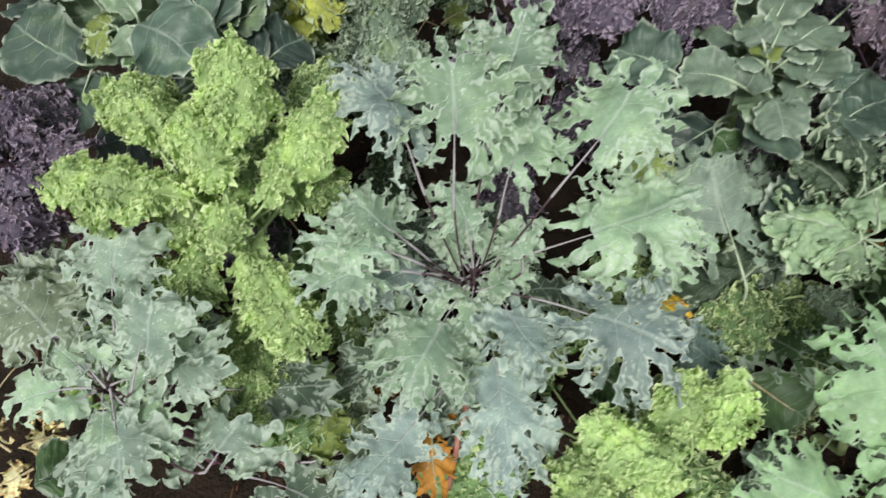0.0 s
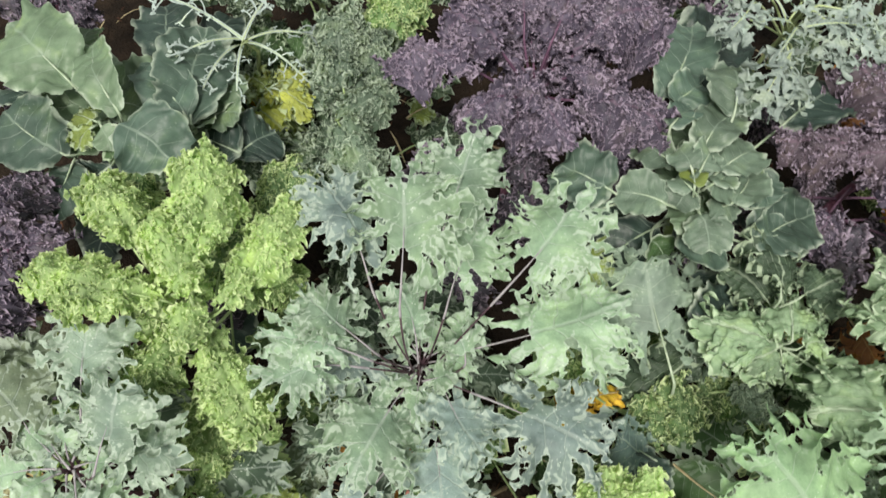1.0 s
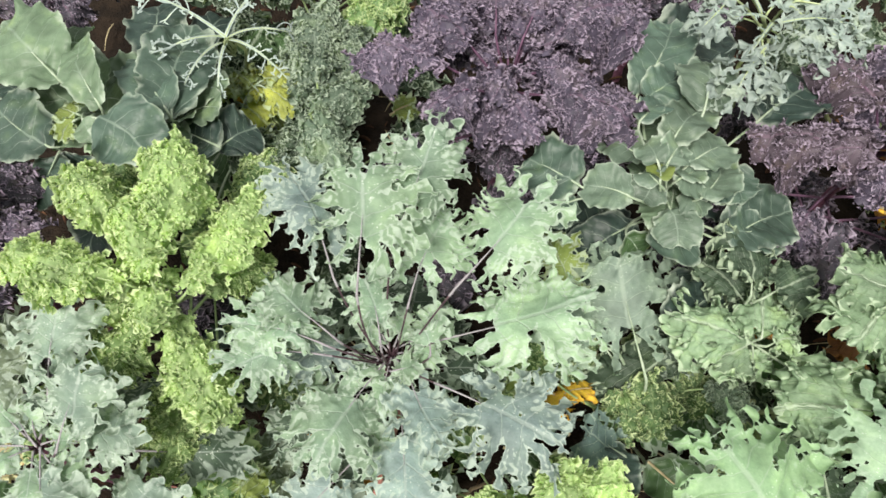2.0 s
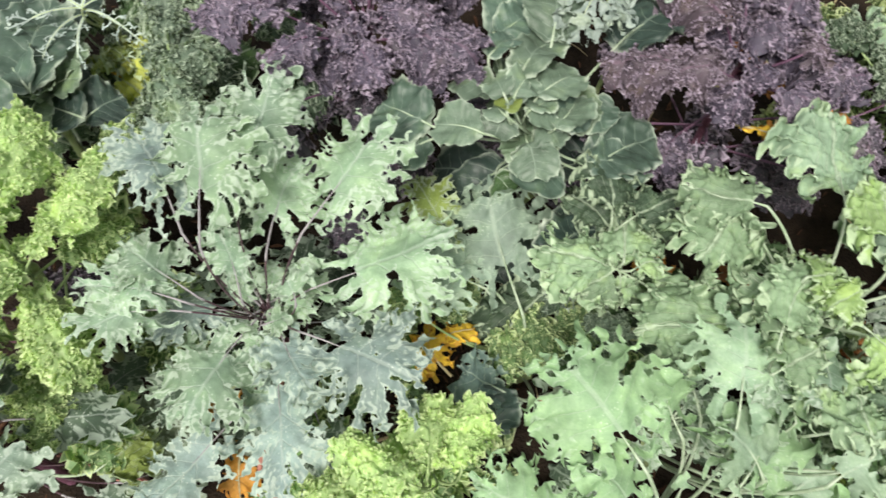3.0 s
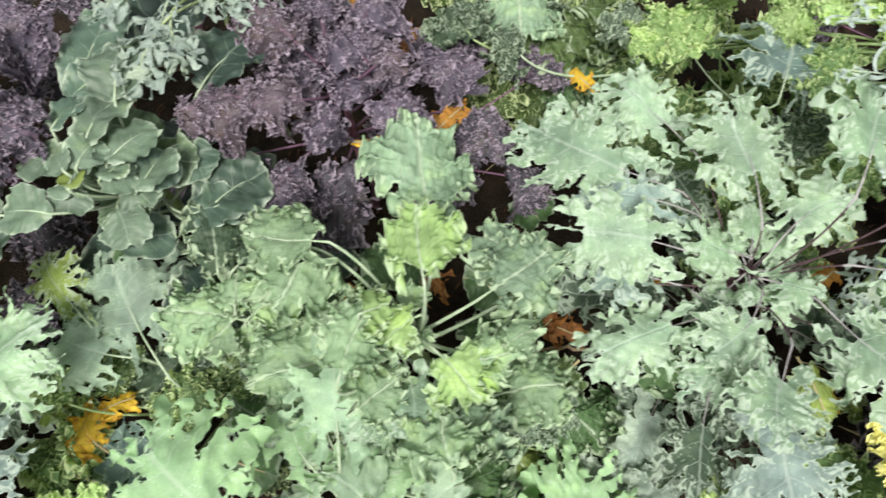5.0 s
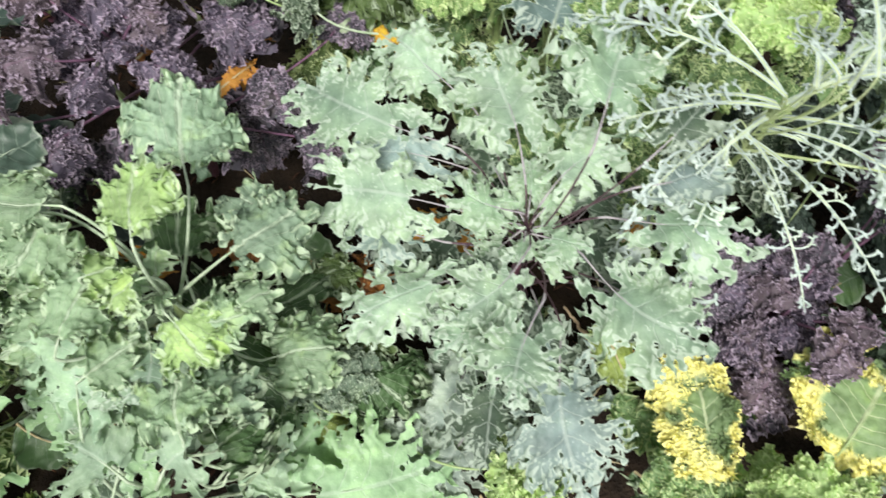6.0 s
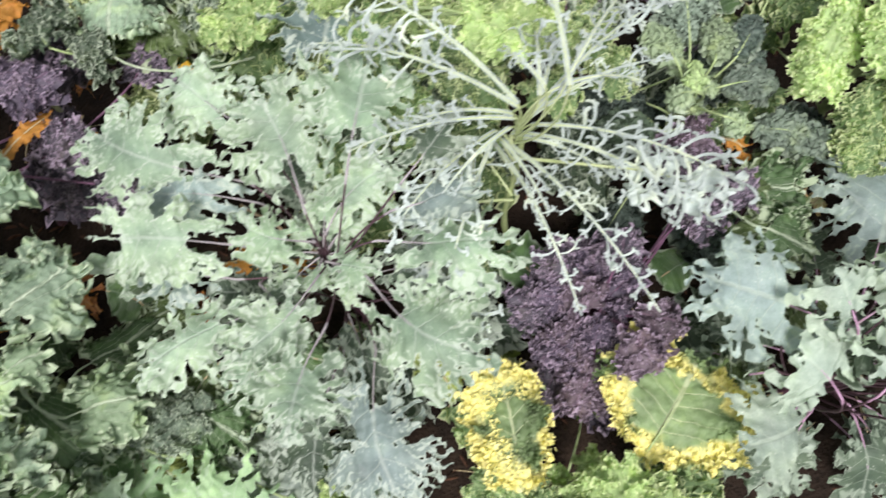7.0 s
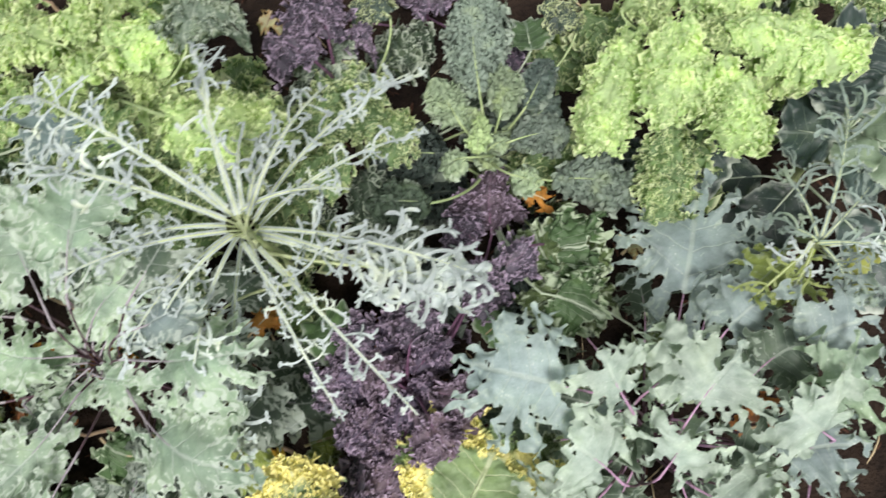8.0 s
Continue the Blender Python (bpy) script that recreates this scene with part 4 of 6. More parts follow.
leaf(k, "broad", (-0.568, 0.792, 0.571), (-0.595, 0.684, 0.556), 0.078, "bro")
leaf(k, "broad", (-0.510, 0.793, 0.555), (-0.578, 0.752, 0.540), 0.077, "bro_dark_shade")
leaf(k, "savoy", (-0.521, 0.824, 0.632), (-0.542, 0.791, 0.617), 0.044, "savy")
leaf(k, "broad", (-0.501, 0.817, 0.645), (-0.484, 0.779, 0.630), 0.044, "brop")
leaf(k, "savoy", (-0.518, 0.835, 0.633), (-0.560, 0.854, 0.618), 0.048, "savy")
leaf(k, "savoy", (-0.496, 0.832, 0.623), (-0.476, 0.774, 0.608), 0.040, "sav_dull_shade")
leaf(k, "broad", (-0.666, 0.912, 0.568), (-0.730, 0.944, 0.553), 0.071, "bro_dark_shade")
leaf(k, "broad", (-0.603, 1.035, 0.564), (-0.606, 1.102, 0.549), 0.055, "sav_dull_shade")
k = plant("broad_leaved_kale", -0.386, 0.910, 0.51, "dark blue-green broad kale with smooth leaves and white midribs", "stem_green", 1, "broad", "bro_dark_shade")
leaf(k, "broad", (-0.376, 0.876, 0.581), (-0.382, 1.093, 0.566), 0.123, "bro", roll=-10)
leaf(k, "broad", (-0.380, 0.880, 0.581), (-0.478, 1.016, 0.566), 0.089, "bro")
# a dark copy of the blue-green stands in for shade on these four
leaf(k, "broad", (-0.295, 0.852, 0.525), (-0.388, 0.898, 0.510), 0.094, "bro_dark_shade")
leaf(k, "broad", (-0.303, 0.855, 0.513), (-0.239, 0.919, 0.498), 0.099, "bro_dark_shade")
leaf(k, "broad", (-0.469, 1.072, 0.496), (-0.505, 1.231, 0.481), 0.107, "bro_dark_shade")
leaf(k, "broad", (-0.448, 1.083, 0.448), (-0.370, 1.250, 0.433), 0.089, "bro_dark_shade")
k = plant("feathery_kale", -0.331, 1.134, 0.50, "thin silvery kale with thread-like split leaves on pale stalks", "stem_green", 0, "frond", "sil")
leaf(k, "frond", (-0.304, 1.055, 0.599), (-0.515, 1.162, 0.584), 0.070, "sil")
leaf(k, "frond", (-0.308, 1.065, 0.587), (-0.456, 0.987, 0.572), 0.068, "sil")
leaf(k, "frond", (-0.304, 1.054, 0.600), (-0.248, 1.196, 0.585), 0.081, "sil")
leaf(k, "frond", (-0.292, 1.046, 0.603), (-0.171, 0.969, 0.588), 0.044, "sil")
leaf(k, "frond", (-0.288, 1.037, 0.622), (-0.124, 1.041, 0.607), 0.044, "sil")
leaf(k, "frond", (-0.314, 1.074, 0.559), (-0.307, 0.928, 0.544), 0.045, "sil")
leaf(k, "frond", (-0.323, 1.069, 0.564), (-0.384, 0.895, 0.549), 0.056, "sil")
k = plant("curly_kale", -0.108, 0.944, 0.58, "grey-green curly kale with finely crimped leaves", "stem_green", 1, "curly", "cug_dark_shade")
leaf(k, "curly", (-0.101, 0.906, 0.647), (-0.117, 1.108, 0.632), 0.138, "cug")
leaf(k, "curly", (-0.127, 0.927, 0.579), (-0.160, 1.106, 0.564), 0.095, "cug")
leaf(k, "curly", (-0.102, 0.899, 0.622), (-0.063, 1.079, 0.607), 0.128, "cug")
leaf(k, "curly", (-0.108, 0.862, 0.641), (-0.023, 0.926, 0.626), 0.111, "cug")
leaf(k, "curly", (-0.107, 0.853, 0.637), (-0.051, 0.742, 0.622), 0.117, "cug")
leaf(k, "curly", (-0.122, 0.888, 0.602), (-0.143, 0.779, 0.587), 0.112, "cug_dark_shade")
leaf(k, "curly", (-0.075, 1.086, 0.598), (0.019, 1.176, 0.583), 0.137, "cur_dull_shade")
leaf(k, "curly", (-0.021, 1.083, 0.606), (-0.029, 1.238, 0.591), 0.126, "cur_dull_shade")
k = plant("purple_kale", 0.246, 0.999, 0.60, "large purple curly kale with mauve frilled leaf edges", "stem_red", 2, "curly", "purd")
leaf(k, "curly", (0.223, 0.955, 0.676), (0.473, 1.101, 0.661), 0.172, "pur")
leaf(k, "curly", (0.234, 0.938, 0.668), (0.447, 0.849, 0.653), 0.163, "pur")
leaf(k, "curly", (0.221, 0.912, 0.685), (0.288, 0.811, 0.670), 0.138, "pur")
leaf(k, "curly", (0.203, 0.886, 0.734), (0.107, 0.812, 0.719), 0.132, "pur")
leaf(k, "curly", (0.176, 0.921, 0.731), (-0.027, 0.913, 0.716), 0.107, "pur")
leaf(k, "curly", (0.197, 0.943, 0.720), (0.080, 1.045, 0.705), 0.142, "pur")
leaf(k, "curly", (0.221, 0.967, 0.691), (0.185, 1.160, 0.676), 0.149, "pur")
leaf(k, "curly", (0.242, 0.963, 0.683), (0.304, 1.163, 0.668), 0.151, "pur")
leaf(k, "curly", (0.250, 0.943, 0.693), (0.372, 0.939, 0.678), 0.133, "pur")
leaf(k, "curly", (0.225, 0.902, 0.715), (0.208, 0.854, 0.700), 0.107, "pur")
leaf(k, "curly", (0.249, 0.944, 0.516), (0.232, 0.839, 0.501), 0.099, "purd")
leaf(k, "curly", (0.214, 0.913, 0.667), (0.176, 0.827, 0.652), 0.099, "pur")
leaf(k, "curly", (0.251, 1.023, 0.640), (0.393, 1.211, 0.625), 0.136, "pur")
k = plant("broad_leaved_kale", 0.562, 0.841, 0.52, "blue-green broad kale rosette with white scalloped leaf rims", "stem_green", 3, "broad", "bro_dark_shade")
leaf(k, "broad", (0.367, 0.744, 0.638), (0.273, 0.805, 0.623), 0.099, "bro")
leaf(k, "broad", (0.363, 0.731, 0.616), (0.298, 0.707, 0.601), 0.071, "bro")
leaf(k, "broad", (0.451, 0.722, 0.648), (0.371, 0.749, 0.633), 0.071, "brog")
leaf(k, "broad", (0.533, 0.745, 0.582), (0.547, 0.672, 0.567), 0.079, "brog")
leaf(k, "broad", (0.547, 0.790, 0.649), (0.630, 0.849, 0.634), 0.072, "brog")
leaf(k, "broad", (0.475, 0.797, 0.648), (0.402, 0.836, 0.633), 0.069, "brog")
leaf(k, "broad", (0.516, 0.821, 0.661), (0.594, 0.917, 0.646), 0.076, "brog")
leaf(k, "broad", (0.481, 0.966, 0.604), (0.564, 1.163, 0.589), 0.097, "bro")
leaf(k, "broad", (0.490, 0.938, 0.633), (0.556, 0.996, 0.618), 0.075, "bro")
leaf(k, "broad", (0.467, 0.868, 0.663), (0.517, 0.922, 0.648), 0.051, "bro")
leaf(k, "broad", (0.578, 0.890, 0.673), (0.590, 1.007, 0.658), 0.105, "brog")
# two leaves beneath the rosette, shade painted into their dark tone
leaf(k, "broad", (0.701, 0.924, 0.606), (0.826, 1.009, 0.591), 0.128, "bro_dark_shade")
leaf(k, "broad", (0.554, 1.021, 0.534), (0.675, 1.239, 0.519), 0.149, "bro_dark_shade")
leaf(k, "broad", (0.580, 0.749, 0.615), (0.631, 0.829, 0.600), 0.073, "brog")
leaf(k, "broad", (0.506, 0.763, 0.660), (0.498, 0.834, 0.645), 0.057, "brog")
leaf(k, "broad", (0.533, 0.764, 0.649), (0.572, 0.794, 0.634), 0.050, "brog")
leaf(k, "broad", (0.484, 0.745, 0.462), (0.514, 0.713, 0.447), 0.062, "sav_dull_shade")
leaf(k, "broad", (0.652, 0.715, 0.529), (0.781, 0.790, 0.514), 0.109, "bro")
leaf(k, "broad", (0.672, 0.852, 0.563), (0.677, 0.779, 0.548), 0.072, "bro")
leaf(k, "broad", (0.493, 0.744, 0.663), (0.477, 0.780, 0.648), 0.048, "brog")
leaf(k, "broad", (0.490, 0.775, 0.677), (0.476, 0.826, 0.662), 0.050, "brog", roll=25)
leaf(k, "broad", (0.507, 0.778, 0.673), (0.540, 0.832, 0.658), 0.056, "brog", roll=-25)
leaf(k, "broad", (0.529, 0.778, 0.637), (0.585, 0.779, 0.622), 0.057, "brog")
leaf(k, "broad", (0.491, 0.762, 0.643), (0.472, 0.723, 0.628), 0.060, "brog")
leaf(k, "broad", (0.557, 0.776, 0.594), (0.591, 0.733, 0.579), 0.064, "brog")
leaf(k, "broad", (0.493, 0.745, 0.672), (0.498, 0.787, 0.657), 0.040, "savy")
leaf(k, "broad", (0.576, 0.772, 0.603), (0.643, 0.801, 0.588), 0.067, "bro")
leaf(k, "broad", (0.511, 0.733, 0.528), (0.609, 0.711, 0.513), 0.076, "bro")
leaf(k, "broad", (0.643, 0.725, 0.536), (0.727, 0.748, 0.521), 0.084, "bro")
k = plant("feathery_kale", 0.763, 1.170, 0.61, "silver-white feathery kale with curled thread leaves", "stem_green", 0, "frond", "silm")
leaf(k, "skeletal", (0.640, 1.131, 0.695), (0.556, 1.032, 0.680), 0.085, "silm")
leaf(k, "skeletal", (0.656, 1.166, 0.695), (0.571, 1.132, 0.680), 0.094, "silm")
leaf(k, "skeletal", (0.691, 1.018, 0.694), (0.611, 0.881, 0.679), 0.115, "silm")
leaf(k, "skeletal", (0.690, 1.028, 0.689), (0.702, 0.904, 0.674), 0.078, "silm")
leaf(k, "skeletal", (0.759, 1.132, 0.681), (0.801, 0.997, 0.666), 0.131, "silm")
leaf(k, "skeletal", (0.783, 1.107, 0.689), (0.887, 1.029, 0.674), 0.133, "silm")
leaf(k, "skeletal", (0.767, 1.139, 0.689), (0.916, 1.136, 0.674), 0.111, "silm")
leaf(k, "skeletal", (0.708, 1.106, 0.690), (0.792, 1.238, 0.675), 0.098, "silm")
leaf(k, "frond", (0.704, 1.091, 0.692), (0.602, 1.070, 0.677), 0.058, "silm")
leaf(k, "frond", (0.713, 1.079, 0.692), (0.666, 1.010, 0.677), 0.057, "silm")
leaf(k, "frond", (0.731, 1.091, 0.680), (0.890, 1.089, 0.665), 0.073, "silm")
leaf(k, "frond", (0.696, 1.105, 0.691), (0.650, 1.183, 0.676), 0.071, "sil")
k = plant("curly_kale", 0.681, 0.640, 0.42, "grey-green savoy kale with puckered fan-shaped leaves", "stem_green", 1, "savoy", "cug_dark_shade")
# the shade of the gap here is put into these three tones
leaf(k, "savoy", (0.676, 0.604, 0.541), (0.668, 0.740, 0.526), 0.113, "cug_dark_shade")
leaf(k, "savoy", (0.700, 0.601, 0.542), (0.799, 0.655, 0.527), 0.105, "cug_dark_shade")
leaf(k, "savoy", (0.691, 0.613, 0.474), (0.623, 0.699, 0.459), 0.092, "cug_dark_shade")
leaf(k, "savoy", (0.689, 0.536, 0.496), (0.622, 0.506, 0.481), 0.103, "sav")
leaf(k, "savoy", (0.692, 0.533, 0.526), (0.704, 0.616, 0.511), 0.119, "sav")
leaf(k, "savoy", (0.707, 0.524, 0.507), (0.765, 0.541, 0.492), 0.088, "sav")
leaf(k, "savoy", (0.695, 0.533, 0.475), (0.694, 0.480, 0.460), 0.089, "sav")
leaf(k, "broad", (0.555, 0.575, 0.440), (0.655, 0.660, 0.425), 0.095, "bro_dark_shade")
leaf(k, "broad", (0.686, 0.701, 0.486), (0.762, 0.789, 0.471), 0.095, "bro")
k = plant("curly_kale", 0.327, 0.251, 0.30, "low bright green curly kale with round tight leaves", "stem_green", 3, "curly", "cur_dull_shade")
leaf(k, "curly", (0.352, 0.186, 0.515), (0.362, 0.308, 0.500), 0.105, "cur")
leaf(k, "curly", (0.405, 0.190, 0.515), (0.430, 0.300, 0.500), 0.118, "cur")
leaf(k, "curly", (0.330, 0.166, 0.525), (0.212, 0.236, 0.510), 0.112, "curb")
leaf(k, "curly", (0.345, 0.160, 0.505), (0.270, 0.150, 0.490), 0.090, "curb")
leaf(k, "curly", (0.261, 0.174, 0.484), (0.168, 0.150, 0.469), 0.125, "cur")
leaf(k, "curly", (0.218, 0.160, 0.491), (0.197, 0.097, 0.476), 0.114, "cur")
# the dull green has the neighbours' shade mixed into it
k = plant("curly_kale", 0.544, 0.473, 0.25, "dull green curly kale half hidden under its neighbours, shade in its tone", "stem_green", 1, "curly", "cur_dull_shade")
leaf(k, "curly", (0.538, 0.389, 0.343), (0.548, 0.505, 0.328), 0.118, "cur_dull_shade")
leaf(k, "curly", (0.505, 0.385, 0.332), (0.491, 0.480, 0.317), 0.108, "cur_dull_shade")
leaf(k, "curly", (0.589, 0.470, 0.316), (0.662, 0.527, 0.301), 0.122, "cur_dull_shade")
leaf(k, "curly", (0.381, 0.509, 0.297), (0.451, 0.580, 0.282), 0.147, "cur_dull_shade")
leaf(k, "curly", (0.349, 0.481, 0.390), (0.307, 0.558, 0.375), 0.118, "cur_dull_shade")
leaf(k, "broad", (0.444, 0.384, 0.354), (0.476, 0.270, 0.339), 0.115, "bro_dark_shade")
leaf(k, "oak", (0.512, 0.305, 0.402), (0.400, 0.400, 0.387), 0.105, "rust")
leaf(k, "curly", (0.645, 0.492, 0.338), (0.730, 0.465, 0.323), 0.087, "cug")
k = plant("lobed_kale", 0.779, 0.158, 0.30, "pale green oak-lobed kale with smooth wide leaves and white ribs", "stem_green", 2, "oak", "rus_shade")
leaf(k, "oak", (0.664, 0.171, 0.638), (0.548, 0.345, 0.623), 0.243, "rusf")
leaf(k, "oak", (0.573, 0.101, 0.578), (0.413, 0.175, 0.563), 0.147, "rusf")
leaf(k, "oak", (0.657, 0.104, 0.556), (0.602, 0.194, 0.541), 0.132, "rusf")
leaf(k, "oak", (0.833, 0.144, 0.553), (0.872, 0.274, 0.538), 0.184, "rusf")
leaf(k, "oak", (0.828, 0.232, 0.619), (0.853, 0.432, 0.604), 0.169, "rus")
leaf(k, "oak", (1.039, 0.131, 0.234), (1.345, 0.102, 0.219), 0.252, "rusf")
leaf(k, "oak", (1.038, 0.135, 0.204), (1.128, 0.259, 0.189), 0.192, "rusf")
leaf(k, "oak", (0.778, 0.266, 0.495), (0.750, 0.369, 0.480), 0.115, "rusf")
leaf(k, "oak", (0.771, 0.109, 0.480), (0.706, 0.075, 0.465), 0.141, "rusf")
leaf(k, "oak", (0.909, 0.101, 0.348), (0.867, 0.024, 0.333), 0.200, "rusf")
# two lower leaves with the shade beneath the others in their tone
leaf(k, "oak", (1.070, 0.261, 0.394), (1.056, 0.349, 0.379), 0.108, "rus_shade")
leaf(k, "oak", (0.827, 0.314, 0.475), (0.782, 0.434, 0.460), 0.109, "rus_shade")
leaf(k, "oak", (1.169, 0.080, 0.217), (1.087, 0.030, 0.202), 0.215, "rusf")
k = plant("savoy_kale", 0.977, 0.421, 0.59, "mid-green savoy kale with frilled crinkled leaves on long stalks", "stem_green", 2, "savoy", "sav_dull_shade")
leaf(k, "savoy", (1.046, 0.577, 0.610), (1.056, 0.767, 0.595), 0.190, "savb")
leaf(k, "savoy", (1.007, 0.425, 0.775), (1.021, 0.542, 0.760), 0.115, "savl")
leaf(k, "savoy", (1.084, 0.425, 0.648), (1.212, 0.482, 0.633), 0.129, "savb")
leaf(k, "savoy", (1.204, 0.478, 0.599), (1.108, 0.557, 0.584), 0.100, "savb")
leaf(k, "savoy", (0.839, 0.565, 0.658), (0.778, 0.483, 0.643), 0.155, "sav")
leaf(k, "savoy", (0.883, 0.551, 0.690), (0.762, 0.596, 0.675), 0.108, "sav")
leaf(k, "savoy", (0.705, 0.526, 0.485), (0.561, 0.586, 0.470), 0.160, "sav")
leaf(k, "savoy", (0.908, 0.422, 0.715), (0.953, 0.432, 0.700), 0.091, "savl")
leaf(k, "savoy", (0.871, 0.403, 0.545), (0.699, 0.410, 0.530), 0.154, "sav")
leaf(k, "savoy", (0.919, 0.382, 0.660), (0.848, 0.456, 0.645), 0.104, "sav")
leaf(k, "savoy", (1.000, 0.362, 0.664), (1.048, 0.278, 0.649), 0.108, "savl")
leaf(k, "savoy", (1.029, 0.338, 0.666), (1.118, 0.337, 0.651), 0.091, "sav")
leaf(k, "savoy", (1.095, 0.340, 0.662), (1.151, 0.360, 0.647), 0.070, "sav")
leaf(k, "savoy", (1.082, 0.311, 0.467), (1.212, 0.293, 0.452), 0.133, "sav")
leaf(k, "russian", (0.928, 0.336, 0.626), (0.935, 0.237, 0.611), 0.129, "rus")
leaf(k, "russian", (0.887, 0.334, 0.600), (0.835, 0.297, 0.585), 0.116, "rus")
leaf(k, "savoy", (0.992, 0.402, 0.711), (0.937, 0.378, 0.696), 0.065, "savl")
leaf(k, "savoy", (0.860, 0.298, 0.646), (0.941, 0.339, 0.631), 0.115, "sav")
leaf(k, "savoy", (0.855, 0.326, 0.694), (0.935, 0.449, 0.679), 0.095, "sav")
k = plant("purple_kale", 0.944, 0.924, 0.56, "dusky purple curly kale with round bunched leaves", "stem_red", 2, "curly", "purd")
leaf(k, "curly", (0.883, 0.863, 0.638), (0.676, 0.869, 0.623), 0.125, "purr")
leaf(k, "curly", (0.912, 0.838, 0.648), (0.793, 0.833, 0.633), 0.111, "purr")
leaf(k, "curly", (0.939, 0.862, 0.600), (0.888, 0.770, 0.585), 0.097, "pur")
leaf(k, "curly", (0.965, 0.864, 0.587), (1.068, 0.777, 0.572), 0.112, "pur")
leaf(k, "curly", (0.986, 0.853, 0.665), (1.055, 0.868, 0.650), 0.099, "purr")
leaf(k, "curly", (1.042, 0.956, 0.510), (1.200, 0.913, 0.495), 0.132, "pur")
leaf(k, "curly", (1.177, 0.898, 0.468), (1.198, 0.739, 0.453), 0.119, "purd")
leaf(k, "curly", (1.196, 0.738, 0.433), (1.276, 0.659, 0.418), 0.117, "purd")
leaf(k, "curly", (0.850, 0.844, 0.489), (0.780, 0.728, 0.474), 0.142, "pur")
leaf(k, "curly", (0.930, 0.885, 0.656), (0.814, 1.032, 0.641), 0.147, "purr")
leaf(k, "curly", (0.967, 0.909, 0.641), (1.050, 1.032, 0.626), 0.126, "pur")
leaf(k, "curly", (0.939, 0.915, 0.642), (0.934, 1.074, 0.627), 0.117, "pur")
leaf(k, "curly", (0.746, 0.875, 0.458), (0.662, 0.843, 0.443), 0.127, "purd")
leaf(k, "curly", (1.104, 0.885, 0.297), (1.124, 0.753, 0.282), 0.119, "purd")
leaf(k, "curly", (1.265, 0.922, 0.396), (1.393, 0.968, 0.381), 0.130, "purd")
leaf(k, "curly", (1.016, 0.852, 0.638), (0.968, 0.957, 0.623), 0.113, "pur")
k = plant("lobed_kale", 1.559, 0.418, 0.47, "pale grey-green lobed kale with violet midribs spread wide", "stem_red", 6, "russian", "rus_shade")
# a green leaf in shadow, its shade put into the colour
leaf(k, "russian", (1.459, 0.198, 0.307), (1.390, 0.065, 0.292), 0.138, "rus_shade")
leaf(k, "russian", (1.406, 0.264, 0.173), (1.310, 0.121, 0.158), 0.139, "rusw")
leaf(k, "russian", (1.357, 0.102, 0.183), (1.274, 0.053, 0.168), 0.190, "rusw")
leaf(k, "russian", (1.278, 0.165, 0.142), (1.189, 0.104, 0.127), 0.174, "rusw")
leaf(k, "russian", (1.453, 0.621, 0.552), (1.234, 0.778, 0.537), 0.167, "rus")
leaf(k, "russian", (1.460, 0.571, 0.557), (1.291, 0.616, 0.542), 0.107, "rusb")
leaf(k, "russian", (1.562, 0.477, 0.654), (1.539, 0.687, 0.639), 0.167, "rusp")
leaf(k, "russian", (1.513, 0.686, 0.562), (1.402, 0.821, 0.547), 0.133, "rusp")
leaf(k, "russian", (1.666, 0.428, 0.784), (1.736, 0.572, 0.769), 0.170, "rus")
leaf(k, "russian", (1.595, 0.431, 0.614), (1.721, 0.473, 0.599), 0.116, "rusp")
leaf(k, "russian", (1.408, 0.454, 0.603), (1.222, 0.541, 0.588), 0.160, "rusp")
leaf(k, "russian", (1.544, 0.434, 0.591), (1.446, 0.490, 0.576), 0.104, "rusg")
leaf(k, "russian", (1.563, 0.367, 0.555), (1.638, 0.337, 0.540), 0.085, "rus")
leaf(k, "russian", (1.532, 0.323, 0.594), (1.381, 0.270, 0.579), 0.120, "rusp")
leaf(k, "russian", (1.406, 0.316, 0.539), (1.217, 0.320, 0.524), 0.131, "rusp")
leaf(k, "russian", (1.525, 0.211, 0.634), (1.434, 0.108, 0.619), 0.153, "rus")
leaf(k, "russian", (1.591, 0.195, 0.390), (1.531, -0.039, 0.375), 0.203, "rusb")
leaf(k, "russian", (1.646, 0.284, 0.593), (1.760, 0.130, 0.578), 0.158, "rus")
leaf(k, "russian", (1.684, 0.329, 0.681), (1.848, 0.261, 0.666), 0.136, "rus")
leaf(k, "russian", (1.403, 0.229, 0.147), (1.179, 0.063, 0.132), 0.172, "rusw")
leaf(k, "russian", (1.718, 0.345, 0.754), (1.811, 0.348, 0.739), 0.087, "rusb")
leaf(k, "russian", (1.357, 0.410, 0.546), (1.254, 0.471, 0.531), 0.103, "rusb")
leaf(k, "russian", (1.538, 0.099, 0.332), (1.484, -0.001, 0.317), 0.130, "rusb")
leaf(k, "russian", (1.385, 0.387, 0.526), (1.464, 0.335, 0.511), 0.092, "rus_shade")
leaf(k, "russian", (1.747, 0.382, 0.767), (1.823, 0.449, 0.752), 0.089, "rus_shade")
leaf(k, "russian", (1.473, 0.285, 0.565), (1.363, 0.223, 0.550), 0.113, "rus")
k = plant("feathery_kale", 1.892, 0.406, 0.74, "tall silvery feathery kale with long arching thread-thin leaves", "stem_green", 0, "frond", "sil")
leaf(k, "frond", (1.921, 0.332, 0.930), (1.959, 0.545, 0.915), 0.061, "sil")
leaf(k, "frond", (1.923, 0.353, 0.874), (2.067, 0.470, 0.859), 0.053, "sil")
